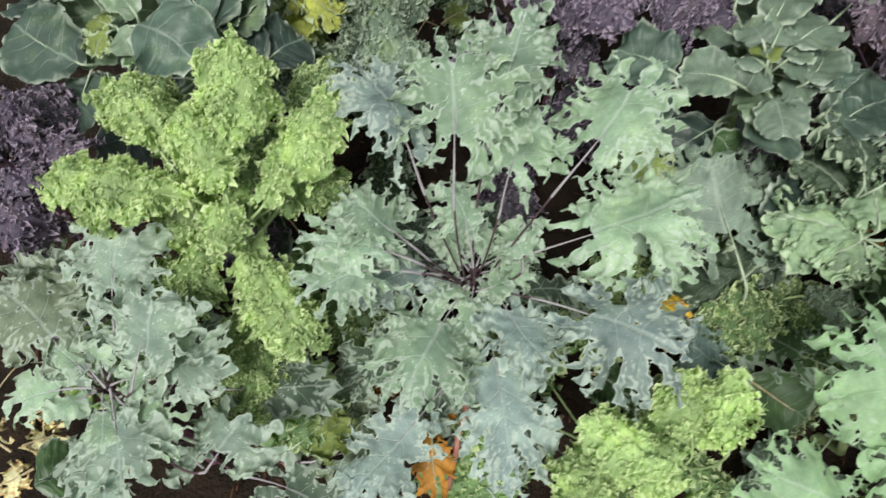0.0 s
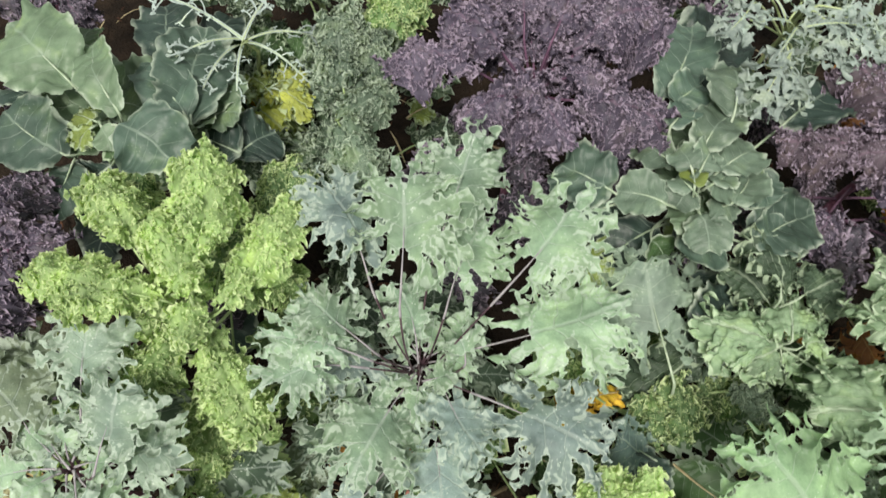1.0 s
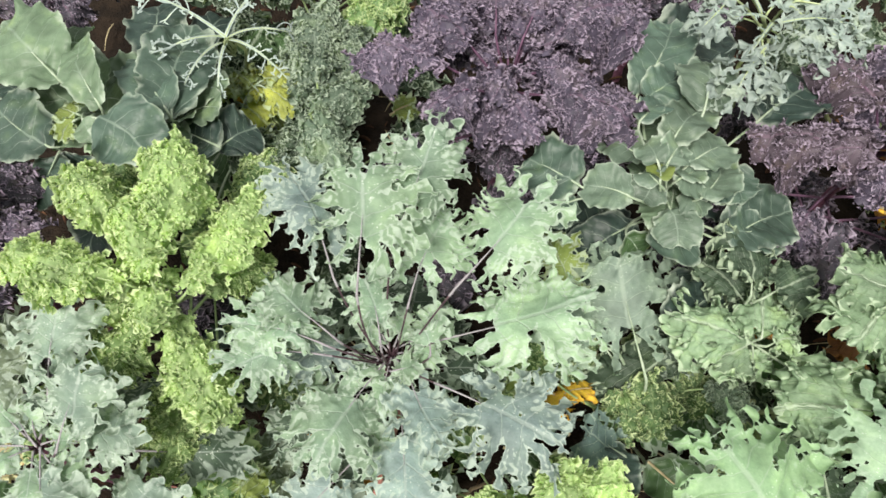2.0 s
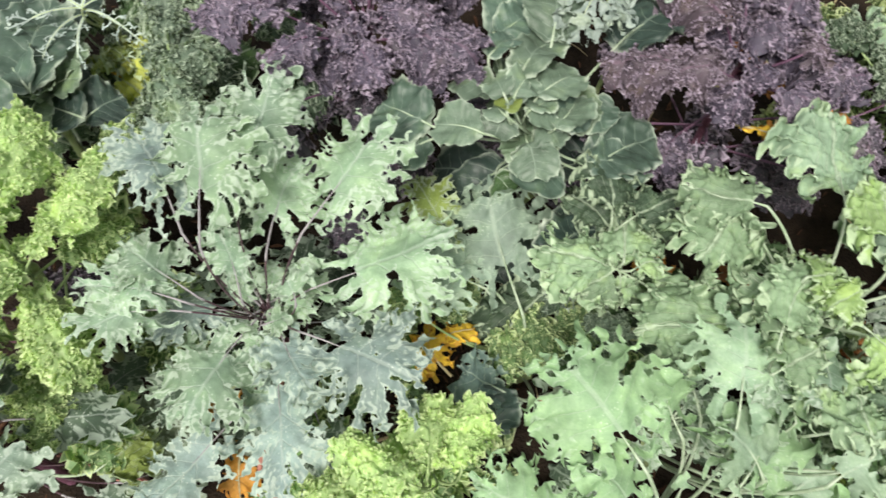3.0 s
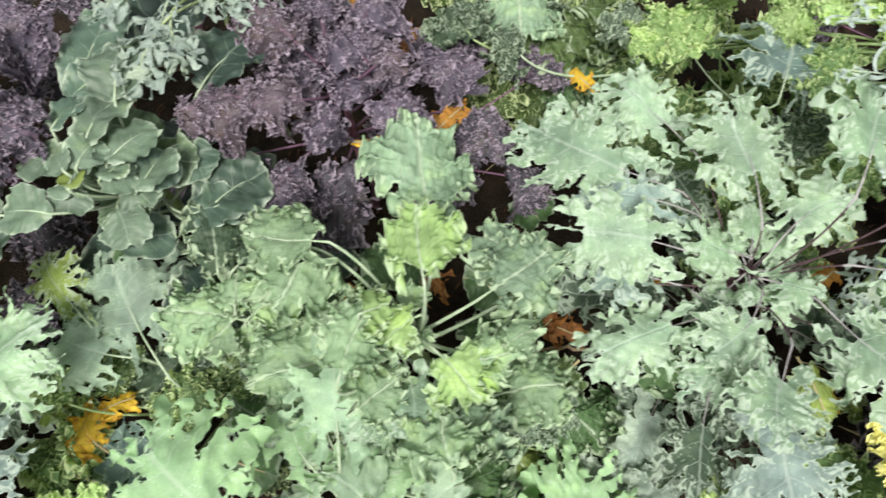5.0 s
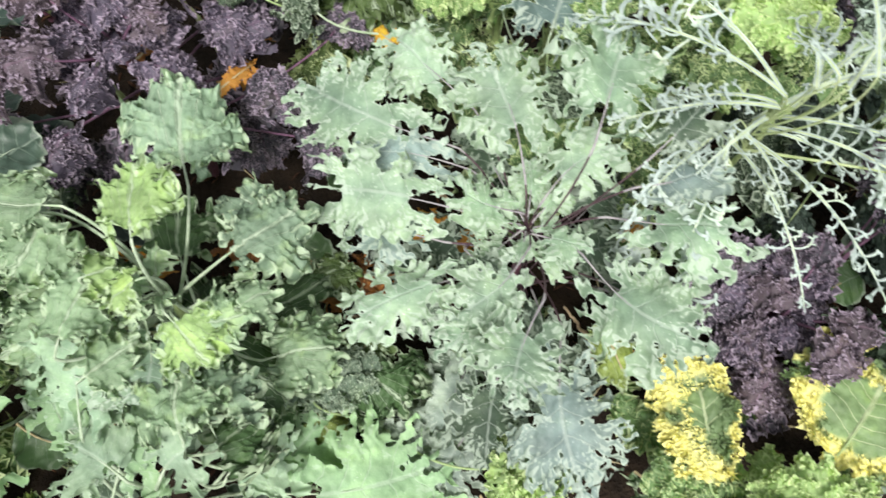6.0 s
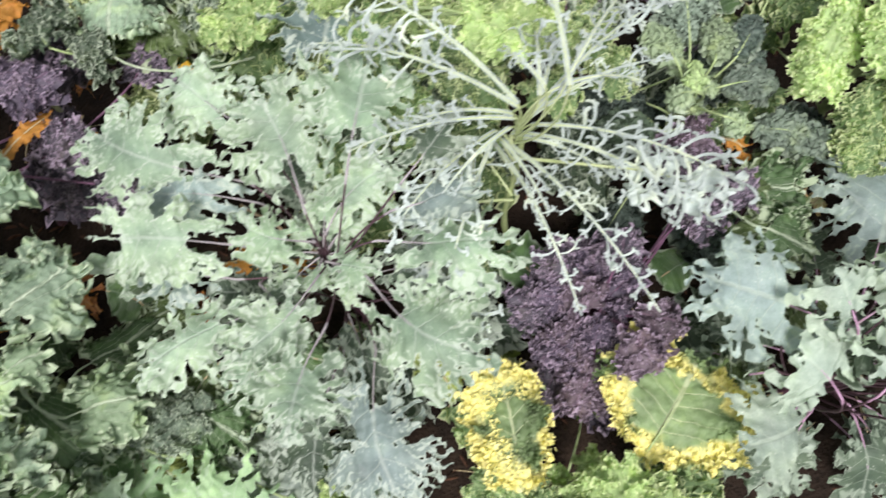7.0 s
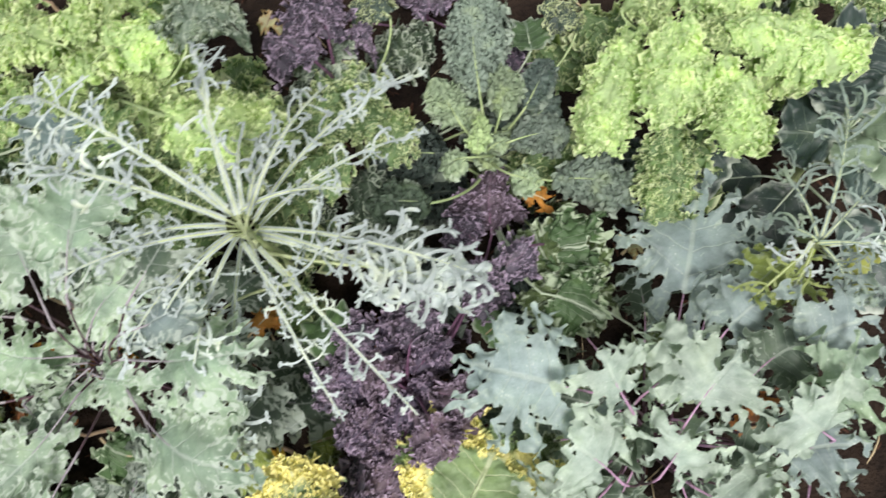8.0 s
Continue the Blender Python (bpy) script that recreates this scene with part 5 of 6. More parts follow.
leaf(k, "frond", (1.911, 0.397, 0.759), (2.176, 0.503, 0.744), 0.075, "sil")
leaf(k, "frond", (1.902, 0.431, 0.662), (2.175, 0.457, 0.647), 0.057, "sil")
leaf(k, "frond", (1.909, 0.396, 0.731), (2.144, 0.210, 0.716), 0.109, "sil")
leaf(k, "frond", (1.893, 0.422, 0.673), (2.113, 0.183, 0.658), 0.100, "sil")
leaf(k, "frond", (1.879, 0.429, 0.648), (1.989, 0.103, 0.633), 0.055, "sil")
leaf(k, "skeletal", (1.994, 0.308, 0.700), (2.131, 0.201, 0.685), 0.089, "sil")
leaf(k, "skeletal", (1.766, 0.388, 0.524), (1.675, 0.283, 0.509), 0.099, "sil")
leaf(k, "frond", (1.873, 0.446, 0.609), (1.893, 0.145, 0.594), 0.048, "sil")
leaf(k, "frond", (1.853, 0.484, 0.532), (1.720, 0.144, 0.517), 0.079, "sil")
leaf(k, "frond", (1.868, 0.426, 0.671), (1.734, 0.261, 0.656), 0.072, "sil")
leaf(k, "frond", (1.867, 0.422, 0.697), (1.670, 0.331, 0.682), 0.071, "sil")
leaf(k, "frond", (1.878, 0.386, 0.789), (1.657, 0.429, 0.774), 0.067, "sil")
leaf(k, "frond", (1.886, 0.394, 0.802), (1.659, 0.601, 0.787), 0.092, "sil")
leaf(k, "frond", (1.892, 0.404, 0.787), (1.699, 0.699, 0.772), 0.087, "sil")
leaf(k, "frond", (1.906, 0.363, 0.891), (1.880, 0.436, 0.876), 0.040, "sil")
leaf(k, "frond", (1.918, 0.368, 0.862), (2.037, 0.341, 0.847), 0.039, "sil")
leaf(k, "frond", (1.920, 0.395, 0.814), (1.974, 0.467, 0.799), 0.064, "sil")
leaf(k, "frond", (1.913, 0.385, 0.827), (1.949, 0.490, 0.812), 0.057, "sil")
leaf(k, "frond", (1.876, 0.392, 0.753), (1.758, 0.341, 0.738), 0.045, "sil")
leaf(k, "frond", (1.874, 0.411, 0.679), (1.896, 0.290, 0.664), 0.047, "sil")
leaf(k, "frond", (1.898, 0.408, 0.680), (2.003, 0.306, 0.665), 0.062, "sil")
leaf(k, "frond", (1.880, 0.395, 0.784), (1.738, 0.440, 0.769), 0.052, "sil")
k = plant("purple_kale", 1.978, 0.203, 0.30, "reddish purple curly kale low between its neighbours", "stem_red", 1, "curly", "purd")
leaf(k, "curly", (1.980, 0.175, 0.417), (1.940, 0.250, 0.380), 0.100, "purr")
leaf(k, "curly", (1.995, 0.172, 0.380), (2.075, 0.100, 0.420), 0.105, "purr")
leaf(k, "curly", (1.948, 0.168, 0.351), (1.860, 0.150, 0.336), 0.100, "purr")
leaf(k, "curly", (1.964, 0.143, 0.323), (1.865, 0.048, 0.308), 0.148, "purr")
leaf(k, "curly", (1.990, 0.150, 0.430), (2.000, 0.055, 0.430), 0.100, "purr")
leaf(k, "curly", (1.971, 0.222, 0.340), (1.834, 0.259, 0.325), 0.129, "purd")
leaf(k, "curly", (1.999, 0.214, 0.424), (2.055, 0.294, 0.409), 0.121, "purd")
leaf(k, "curly", (1.971, 0.260, 0.366), (1.908, 0.316, 0.351), 0.117, "purd")
leaf(k, "curly", (2.198, 0.308, 0.414), (2.265, 0.441, 0.399), 0.126, "purr")
leaf(k, "curly", (2.200, 0.291, 0.525), (2.123, 0.234, 0.510), 0.112, "purd")
leaf(k, "curly", (2.191, 0.314, 0.470), (2.161, 0.378, 0.455), 0.101, "purd")
k = plant("yellowing_kale", 1.816, -0.065, 0.28, "curly kale with yellowing leaf margins and green centres", "stem_green", 2, "curly", "cur_dull_shade")
leaf(k, "frilled", (1.724, -0.049, 0.425), (1.764, 0.159, 0.410), 0.140, "yel")
leaf(k, "yellowed", (1.925, -0.070, 0.395), (2.088, 0.050, 0.380), 0.265, "yel", roll=0)
leaf(k, "curly", (1.835, -0.157, 0.464), (1.882, -0.061, 0.449), 0.179, "cur")
leaf(k, "curly", (1.826, -0.126, 0.415), (1.805, -0.073, 0.400), 0.107, "cur")
leaf(k, "curly", (1.877, -0.154, 0.477), (1.939, -0.121, 0.462), 0.104, "cur")
leaf(k, "curly", (1.733, -0.102, 0.363), (1.664, -0.003, 0.348), 0.138, "cur_dull_shade")
leaf(k, "curly", (1.709, -0.113, 0.359), (1.778, -0.049, 0.344), 0.130, "cur_dull_shade")
leaf(k, "curly", (1.774, -0.153, 0.386), (1.691, -0.153, 0.371), 0.147, "cur")
leaf(k, "curly", (1.922, -0.193, 0.453), (1.988, -0.222, 0.438), 0.137, "cur")
leaf(k, "curly", (1.487, -0.022, 0.322), (1.483, 0.029, 0.307), 0.121, "cur")
leaf(k, "curly", (1.415, -0.016, 0.255), (1.448, 0.057, 0.240), 0.106, "cur")
k = plant("lobed_kale", 2.342, -0.044, 0.34, "pale silvery lobed kale with bright pink midribs", "stem_red", 6, "oak", "rus_shade")
leaf(k, "oak", (2.222, 0.030, 0.601), (2.072, 0.149, 0.586), 0.218, "rusb")
leaf(k, "oak", (2.234, -0.008, 0.657), (2.240, 0.073, 0.642), 0.133, "rusl")
leaf(k, "oak", (2.267, 0.006, 0.612), (2.374, 0.059, 0.597), 0.142, "rusl")
leaf(k, "oak", (2.283, -0.070, 0.652), (2.413, -0.008, 0.637), 0.160, "rusl")
leaf(k, "oak", (2.173, -0.100, 0.613), (2.150, -0.009, 0.598), 0.165, "rusl")
leaf(k, "oak", (2.226, -0.117, 0.624), (2.300, -0.067, 0.609), 0.157, "rusl")
leaf(k, "oak", (2.408, 0.064, 0.415), (2.583, 0.288, 0.400), 0.237, "rusb")
leaf(k, "oak", (2.501, -0.185, 0.613), (2.434, -0.098, 0.598), 0.186, "rusl")
leaf(k, "oak", (2.385, -0.202, 0.563), (2.513, -0.190, 0.548), 0.153, "rusb")
leaf(k, "oak", (2.510, -0.063, 0.564), (2.642, -0.054, 0.549), 0.169, "rusb")
# the darkest leaves here are coloured as shaded by the upper ones
leaf(k, "oak", (2.453, -0.050, 0.549), (2.541, -0.037, 0.534), 0.124, "rus_shade")
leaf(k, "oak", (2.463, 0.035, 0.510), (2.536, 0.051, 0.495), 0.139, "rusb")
leaf(k, "oak", (2.249, -0.022, 0.573), (2.282, -0.062, 0.558), 0.106, "rus_shade")
leaf(k, "oak", (2.347, -0.117, 0.523), (2.431, -0.165, 0.508), 0.124, "rus_shade")
leaf(k, "oak", (2.177, 0.027, 0.600), (2.212, -0.022, 0.585), 0.112, "rusb")
leaf(k, "oak", (2.488, -0.125, 0.600), (2.572, -0.115, 0.585), 0.152, "rus")
leaf(k, "oak", (2.149, -0.105, 0.525), (2.044, -0.105, 0.510), 0.178, "rusl")
leaf(k, "oak", (2.275, -0.157, 0.595), (2.316, -0.207, 0.580), 0.163, "rusl")
leaf(k, "oak", (2.443, -0.230, 0.583), (2.366, -0.254, 0.568), 0.170, "rusl")
k = plant("crinkled_kale", 2.296, 0.515, 0.39, "dark grey-green crinkled kale with blistered narrow leaves", "stem_green", 3, "lacinato", "lacd")
leaf(k, "lacinato", (2.308, 0.570, 0.453), (2.396, 0.781, 0.438), 0.146, "lac")
leaf(k, "lacinato", (2.313, 0.504, 0.491), (2.364, 0.595, 0.476), 0.073, "lacl")
leaf(k, "lacinato", (2.246, 0.515, 0.502), (2.243, 0.621, 0.487), 0.082, "lacl")
leaf(k, "lacinato", (2.312, 0.460, 0.476), (2.411, 0.435, 0.461), 0.082, "lac")
leaf(k, "lacinato", (2.247, 0.453, 0.512), (2.269, 0.500, 0.497), 0.047, "curb")
leaf(k, "lacinato", (2.223, 0.432, 0.558), (2.173, 0.443, 0.543), 0.057, "lacl")
leaf(k, "lacinato", (2.278, 0.466, 0.476), (2.316, 0.467, 0.461), 0.043, "lacl")
leaf(k, "lacinato", (2.283, 0.404, 0.483), (2.322, 0.368, 0.468), 0.056, "lacl")
leaf(k, "lacinato", (2.354, 0.391, 0.406), (2.479, 0.305, 0.391), 0.094, "lac")
leaf(k, "lacinato", (2.362, 0.506, 0.473), (2.450, 0.579, 0.458), 0.065, "lacd")
leaf(k, "lacinato", (2.352, 0.485, 0.457), (2.432, 0.512, 0.442), 0.069, "lacd")
leaf(k, "lacinato", (2.137, 0.395, 0.550), (2.051, 0.445, 0.535), 0.097, "cug_dark_shade")
leaf(k, "lacinato", (2.271, 0.482, 0.498), (2.281, 0.525, 0.483), 0.038, "curb")
leaf(k, "savoy", (2.247, 0.264, 0.472), (2.355, 0.236, 0.457), 0.137, "sav_dull_shade")
leaf(k, "savoy", (2.234, 0.204, 0.489), (2.297, 0.136, 0.474), 0.115, "sav_dull_shade")
k = plant("curly_kale", 2.685, 0.476, 0.50, "bright green curly kale with deeply frilled hanging leaves", "stem_green", 3, "curly", "cur_dull_shade")
leaf(k, "curly", (2.554, 0.508, 0.552), (2.400, 0.355, 0.537), 0.112, "curb")
leaf(k, "curly", (2.596, 0.474, 0.599), (2.508, 0.328, 0.584), 0.133, "curb")
leaf(k, "curly", (2.632, 0.391, 0.578), (2.601, 0.239, 0.563), 0.116, "curb")
leaf(k, "curly", (2.673, 0.441, 0.573), (2.842, 0.315, 0.558), 0.149, "curb")
leaf(k, "curly", (2.700, 0.416, 0.539), (2.764, 0.312, 0.524), 0.110, "cur")
leaf(k, "curly", (2.585, 0.384, 0.421), (2.494, 0.233, 0.406), 0.141, "cur_dull_shade")
leaf(k, "curly", (2.561, 0.555, 0.548), (2.654, 0.565, 0.533), 0.131, "curb")
leaf(k, "curly", (2.648, 0.496, 0.564), (2.770, 0.502, 0.549), 0.141, "curb")
leaf(k, "curly", (2.623, 0.380, 0.475), (2.644, 0.319, 0.460), 0.090, "cur_dull_shade")
leaf(k, "curly", (2.642, 0.394, 0.582), (2.690, 0.448, 0.567), 0.106, "cur")
k = plant("curly_kale", 1.740, 0.851, 0.60, "yellow-green curly kale with tight mossy leaves", "stem_green", 3, "curly", "cur_dull_shade")
leaf(k, "curly", (1.737, 0.839, 0.668), (1.636, 0.937, 0.653), 0.132, "curb")
leaf(k, "curly", (1.773, 0.789, 0.697), (1.778, 0.873, 0.682), 0.067, "curb")
leaf(k, "curly", (1.817, 0.725, 0.755), (1.904, 0.700, 0.740), 0.104, "curb")
leaf(k, "curly", (1.772, 0.773, 0.705), (1.765, 0.734, 0.690), 0.064, "curb")
leaf(k, "curly", (1.746, 0.797, 0.658), (1.691, 0.737, 0.643), 0.106, "cur")
leaf(k, "curly", (1.794, 0.698, 0.655), (1.693, 0.634, 0.640), 0.128, "cur_dull_shade")
leaf(k, "curly", (1.871, 0.551, 0.808), (1.932, 0.483, 0.793), 0.113, "cur")
leaf(k, "curly", (1.896, 0.539, 0.806), (1.992, 0.479, 0.791), 0.104, "cur")
leaf(k, "curly", (1.918, 0.663, 0.767), (1.987, 0.750, 0.752), 0.144, "cug")
leaf(k, "curly", (1.873, 0.803, 0.708), (1.851, 0.893, 0.693), 0.133, "cur")
# this leaf and the next are dulled to stand for shade
leaf(k, "curly", (1.814, 0.531, 0.730), (1.871, 0.593, 0.715), 0.098, "cur_dull_shade")
leaf(k, "curly", (2.048, 0.633, 0.557), (2.139, 0.594, 0.542), 0.140, "cur_dull_shade")
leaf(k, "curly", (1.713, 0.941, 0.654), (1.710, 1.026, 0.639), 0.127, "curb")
leaf(k, "curly", (1.900, 0.479, 0.704), (1.837, 0.528, 0.689), 0.097, "cur_dull_shade")
k = plant("mixed_kale", 1.667, 0.965, 0.48, "green curly kale behind the pale lobed plants", "stem_green", 2, "curly", "cur_dull_shade")
leaf(k, "curly", (1.620, 0.840, 0.541), (1.500, 0.900, 0.526), 0.165, "curm")
leaf(k, "curly", (1.511, 0.864, 0.506), (1.510, 0.981, 0.491), 0.124, "cug")
leaf(k, "russian", (1.640, 0.585, 0.660), (1.722, 0.775, 0.645), 0.215, "rust", roll=0)
leaf(k, "savoy", (1.300, 0.954, 0.455), (1.336, 1.124, 0.440), 0.201, "savb")
leaf(k, "curly", (1.855, 0.656, 0.690), (1.870, 0.609, 0.675), 0.160, "cur")
leaf(k, "curly", (1.813, 0.721, 0.693), (1.871, 0.683, 0.678), 0.122, "cur")
leaf(k, "curly", (1.779, 0.742, 0.706), (1.930, 0.748, 0.691), 0.154, "curb")
leaf(k, "curly", (1.923, 0.619, 0.672), (1.952, 0.536, 0.657), 0.133, "cur_dull_shade")
k = plant("feathery_kale", 2.680, 0.098, 0.44, "grey feathery kale with dark thread-like leaves", "stem_green", 0, "frond", "sild")
leaf(k, "frond", (2.640, 0.083, 0.509), (2.825, 0.274, 0.494), 0.119, "sild")
leaf(k, "frond", (2.642, 0.084, 0.505), (2.661, 0.228, 0.490), 0.087, "sild")
leaf(k, "frond", (2.639, 0.083, 0.511), (2.766, 0.127, 0.496), 0.087, "sild")
leaf(k, "frond", (2.634, 0.082, 0.521), (2.612, 0.129, 0.506), 0.075, "sild")
leaf(k, "frond", (2.630, 0.081, 0.529), (2.713, 0.035, 0.514), 0.085, "sild")
leaf(k, "oak", (2.623, 0.074, 0.500), (2.520, 0.068, 0.480), 0.085, "savy")
leaf(k, "frond", (2.629, 0.070, 0.536), (2.631, 0.005, 0.521), 0.074, "sild")
leaf(k, "frond", (2.613, 0.077, 0.538), (2.553, 0.034, 0.523), 0.073, "savy")
leaf(k, "oak", (2.650, 0.060, 0.520), (2.700, 0.000, 0.505), 0.070, "savz")
leaf(k, "oak", (2.622, 0.066, 0.500), (2.575, 0.012, 0.480), 0.080, "savy")
leaf(k, "frond", (2.612, 0.080, 0.522), (2.498, 0.052, 0.507), 0.085, "savy")
leaf(k, "frond", (2.634, 0.060, 0.520), (2.662, -0.038, 0.505), 0.090, "sild")
leaf(k, "frond", (2.645, 0.072, 0.522), (2.735, 0.030, 0.507), 0.085, "sil")
leaf(k, "frond", (2.616, 0.086, 0.540), (2.572, 0.064, 0.525), 0.080, "sil")
# the leaf colour itself is darkened here to stand for shade
k = plant("broad_leaved_kale", 2.877, 0.253, 0.36, "dark smooth broad kale leaves with shade in their colour", "stem_green", 2, "broad", "bro_dark_shade")
leaf(k, "broad", (2.796, 0.226, 0.444), (2.734, 0.289, 0.429), 0.126, "bro_dark_shade")
leaf(k, "broad", (2.820, 0.247, 0.466), (2.873, 0.347, 0.451), 0.118, "bro_dark_shade")
leaf(k, "broad", (2.876, 0.312, 0.466), (2.970, 0.358, 0.451), 0.133, "bro_dark_shade")
leaf(k, "broad", (2.855, 0.211, 0.391), (2.864, 0.131, 0.376), 0.133, "bro_dark_shade")
leaf(k, "broad", (2.662, 0.368, 0.353), (2.549, 0.310, 0.338), 0.118, "bro_dark_shade")
k = plant("dark_curly_kale", 2.095, 0.689, 0.52, "dark grey-purple curly kale deep in the bed", "stem_green", 2, "curly", "cug_dark_shade")
leaf(k, "curly", (2.085, 0.627, 0.643), (2.039, 0.706, 0.628), 0.108, "purd")
leaf(k, "curly", (2.110, 0.685, 0.552), (2.166, 0.726, 0.537), 0.107, "purd")
leaf(k, "curly", (2.106, 0.668, 0.615), (2.111, 0.757, 0.600), 0.103, "purd")
leaf(k, "curly", (2.235, 0.788, 0.455), (2.201, 0.844, 0.440), 0.108, "lacd")
leaf(k, "curly", (2.093, 0.638, 0.567), (2.110, 0.548, 0.552), 0.129, "cur_dull_shade")
leaf(k, "curly", (2.090, 0.588, 0.615), (2.021, 0.590, 0.600), 0.098, "cur_dull_shade")
leaf(k, "curly", (2.108, 0.605, 0.512), (2.142, 0.503, 0.497), 0.104, "cur_dull_shade")
leaf(k, "curly", (2.563, 0.669, 0.320), (2.560, 0.755, 0.305), 0.094, "lacd")
leaf(k, "broad", (2.475, 0.688, 0.298), (2.500, 0.759, 0.283), 0.094, "sav_dull_shade")
k = plant("old_kale", 2.341, 0.281, 0.20, "dull olive green kale with old flat leaves", "stem_red", 1, "savoy", "olv")
leaf(k, "savoy", (2.267, 0.209, 0.485), (2.274, 0.315, 0.470), 0.081, "olv")
leaf(k, "savoy", (2.298, 0.216, 0.406), (2.377, 0.259, 0.391), 0.087, "olv")
leaf(k, "savoy", (2.268, 0.190, 0.477), (2.198, 0.189, 0.462), 0.071, "olv")
leaf(k, "savoy", (2.299, 0.197, 0.398), (2.320, 0.136, 0.383), 0.086, "olv")
leaf(k, "curly", (2.266, 0.270, 0.544), (2.203, 0.258, 0.529), 0.077, "purd")
leaf(k, "curly", (2.223, 0.198, 0.453), (2.265, 0.161, 0.438), 0.082, "purd")
leaf(k, "savoy", (2.140, 0.031, 0.376), (2.124, -0.019, 0.361), 0.085, "olv")
leaf(k, "savoy", (2.330, 0.329, 0.359), (2.379, 0.334, 0.344), 0.101, "olv")
k = plant("low_kale", 1.206, 0.232, 0.16, "low green kale leaves crowded between taller plants", "stem_green", 1, "savoy", "sav_dull_shade")
leaf(k, "savoy", (1.091, 0.115, 0.094), (1.147, 0.167, 0.079), 0.181, "sav_dull_shade")
leaf(k, "curly", (1.401, 0.067, 0.287), (1.470, 0.088, 0.272), 0.135, "cur")
leaf(k, "savoy", (1.249, 0.050, 0.161), (1.322, -0.005, 0.146), 0.170, "sav_dull_shade")
leaf(k, "curly", (1.114, 0.343, 0.230), (1.179, 0.256, 0.215), 0.170, "cug")
leaf(k, "curly", (1.118, 0.268, 0.262), (1.227, 0.325, 0.247), 0.144, "cug")
leaf(k, "savoy", (1.219, 0.308, 0.232), (1.284, 0.221, 0.217), 0.166, "sav_dull_shade")
leaf(k, "savoy", (1.139, 0.406, 0.400), (1.156, 0.318, 0.385), 0.124, "sav")
k = plant("lobed_kale", 0.787, 0.303, 0.32, "mid-green lobed kale with broad leaves near the path", "stem_green", 1, "russian", "sav_dull_shade")
leaf(k, "russian", (0.949, 0.233, 0.614), (0.908, 0.353, 0.599), 0.139, "rus")
leaf(k, "savoy", (0.990, 0.185, 0.630), (0.989, 0.271, 0.615), 0.151, "sav")
leaf(k, "savoy", (1.008, 0.236, 0.580), (1.069, 0.271, 0.565), 0.128, "savb")
leaf(k, "oak", (0.879, 0.144, 0.584), (0.807, 0.233, 0.569), 0.163, "rusp")
leaf(k, "oak", (0.955, 0.125, 0.640), (1.003, 0.174, 0.625), 0.131, "rusp")
leaf(k, "oak", (0.992, 0.114, 0.380), (1.033, 0.199, 0.365), 0.197, "rusp")
leaf(k, "oak", (0.990, 0.149, 0.276), (1.087, 0.181, 0.261), 0.143, "rusp")
leaf(k, "savoy", (0.988, 0.182, 0.496), (1.052, 0.217, 0.481), 0.125, "sav_dull_shade")
leaf(k, "savoy", (1.011, 0.337, 0.316), (1.073, 0.255, 0.301), 0.153, "savb")
# the deep tone stands for the shade below the feathery plant
k = plant("curly_kale", 1.755, 0.735, 0.30, "deep green curly kale under the feathery plant, toned as shaded", "stem_green", 3, "curly", "cur_dull_shade")
leaf(k, "curly", (1.811, 0.548, 0.607), (1.728, 0.566, 0.592), 0.117, "cur_dull_shade")
leaf(k, "curly", (1.839, 0.523, 0.655), (1.849, 0.615, 0.640), 0.113, "cur_dull_shade")
leaf(k, "curly", (1.840, 0.504, 0.652), (1.916, 0.531, 0.637), 0.102, "cur_dull_shade")
leaf(k, "curly", (1.802, 0.553, 0.557), (1.741, 0.507, 0.542), 0.111, "cur_dull_shade")
leaf(k, "curly", (1.736, 0.609, 0.556), (1.648, 0.628, 0.541), 0.116, "cug_dark_shade")
leaf(k, "curly", (1.959, 0.517, 0.552), (2.042, 0.536, 0.537), 0.109, "cur_dull_shade")
k = plant("purple_kale", -0.753, 1.281, 0.45, "dark purple curly kale at the back of the bed", "stem_red", 1, "curly", "purd")
leaf(k, "curly", (-0.700, 1.191, 0.537), (-0.736, 1.129, 0.522), 0.156, "purd")
leaf(k, "curly", (-0.690, 1.193, 0.536), (-0.637, 1.124, 0.521), 0.141, "purd")
leaf(k, "curly", (-0.706, 1.219, 0.538), (-0.814, 1.270, 0.523), 0.161, "purd")
leaf(k, "curly", (-0.689, 1.238, 0.535), (-0.658, 1.332, 0.520), 0.161, "purd")
leaf(k, "curly", (-0.714, 1.203, 0.538), (-0.810, 1.166, 0.523), 0.145, "purd")
k = plant("low_kale", -0.360, 1.197, 0.22, "low yellow-green kale under the feathery plant", "stem_green", 3, "savoy", "sav_dull_shade")
leaf(k, "savoy", (-0.315, 1.059, 0.396), (-0.360, 1.111, 0.381), 0.101, "savy")
leaf(k, "savoy", (-0.295, 1.035, 0.432), (-0.246, 1.092, 0.417), 0.098, "savz")
leaf(k, "savoy", (-0.313, 1.042, 0.399), (-0.251, 1.000, 0.384), 0.110, "savz")
leaf(k, "savoy", (-0.338, 1.078, 0.346), (-0.384, 1.042, 0.331), 0.102, "sav_dull_shade")
leaf(k, "savoy", (-0.326, 1.146, 0.395), (-0.304, 1.253, 0.380), 0.143, "sav_dull_shade")
leaf(k, "savoy", (-0.392, 1.157, 0.375), (-0.471, 1.257, 0.360), 0.147, "sav_dull_shade")
leaf(k, "savoy", (-0.234, 1.118, 0.440), (-0.198, 1.223, 0.425), 0.138, "sav_dull_shade")
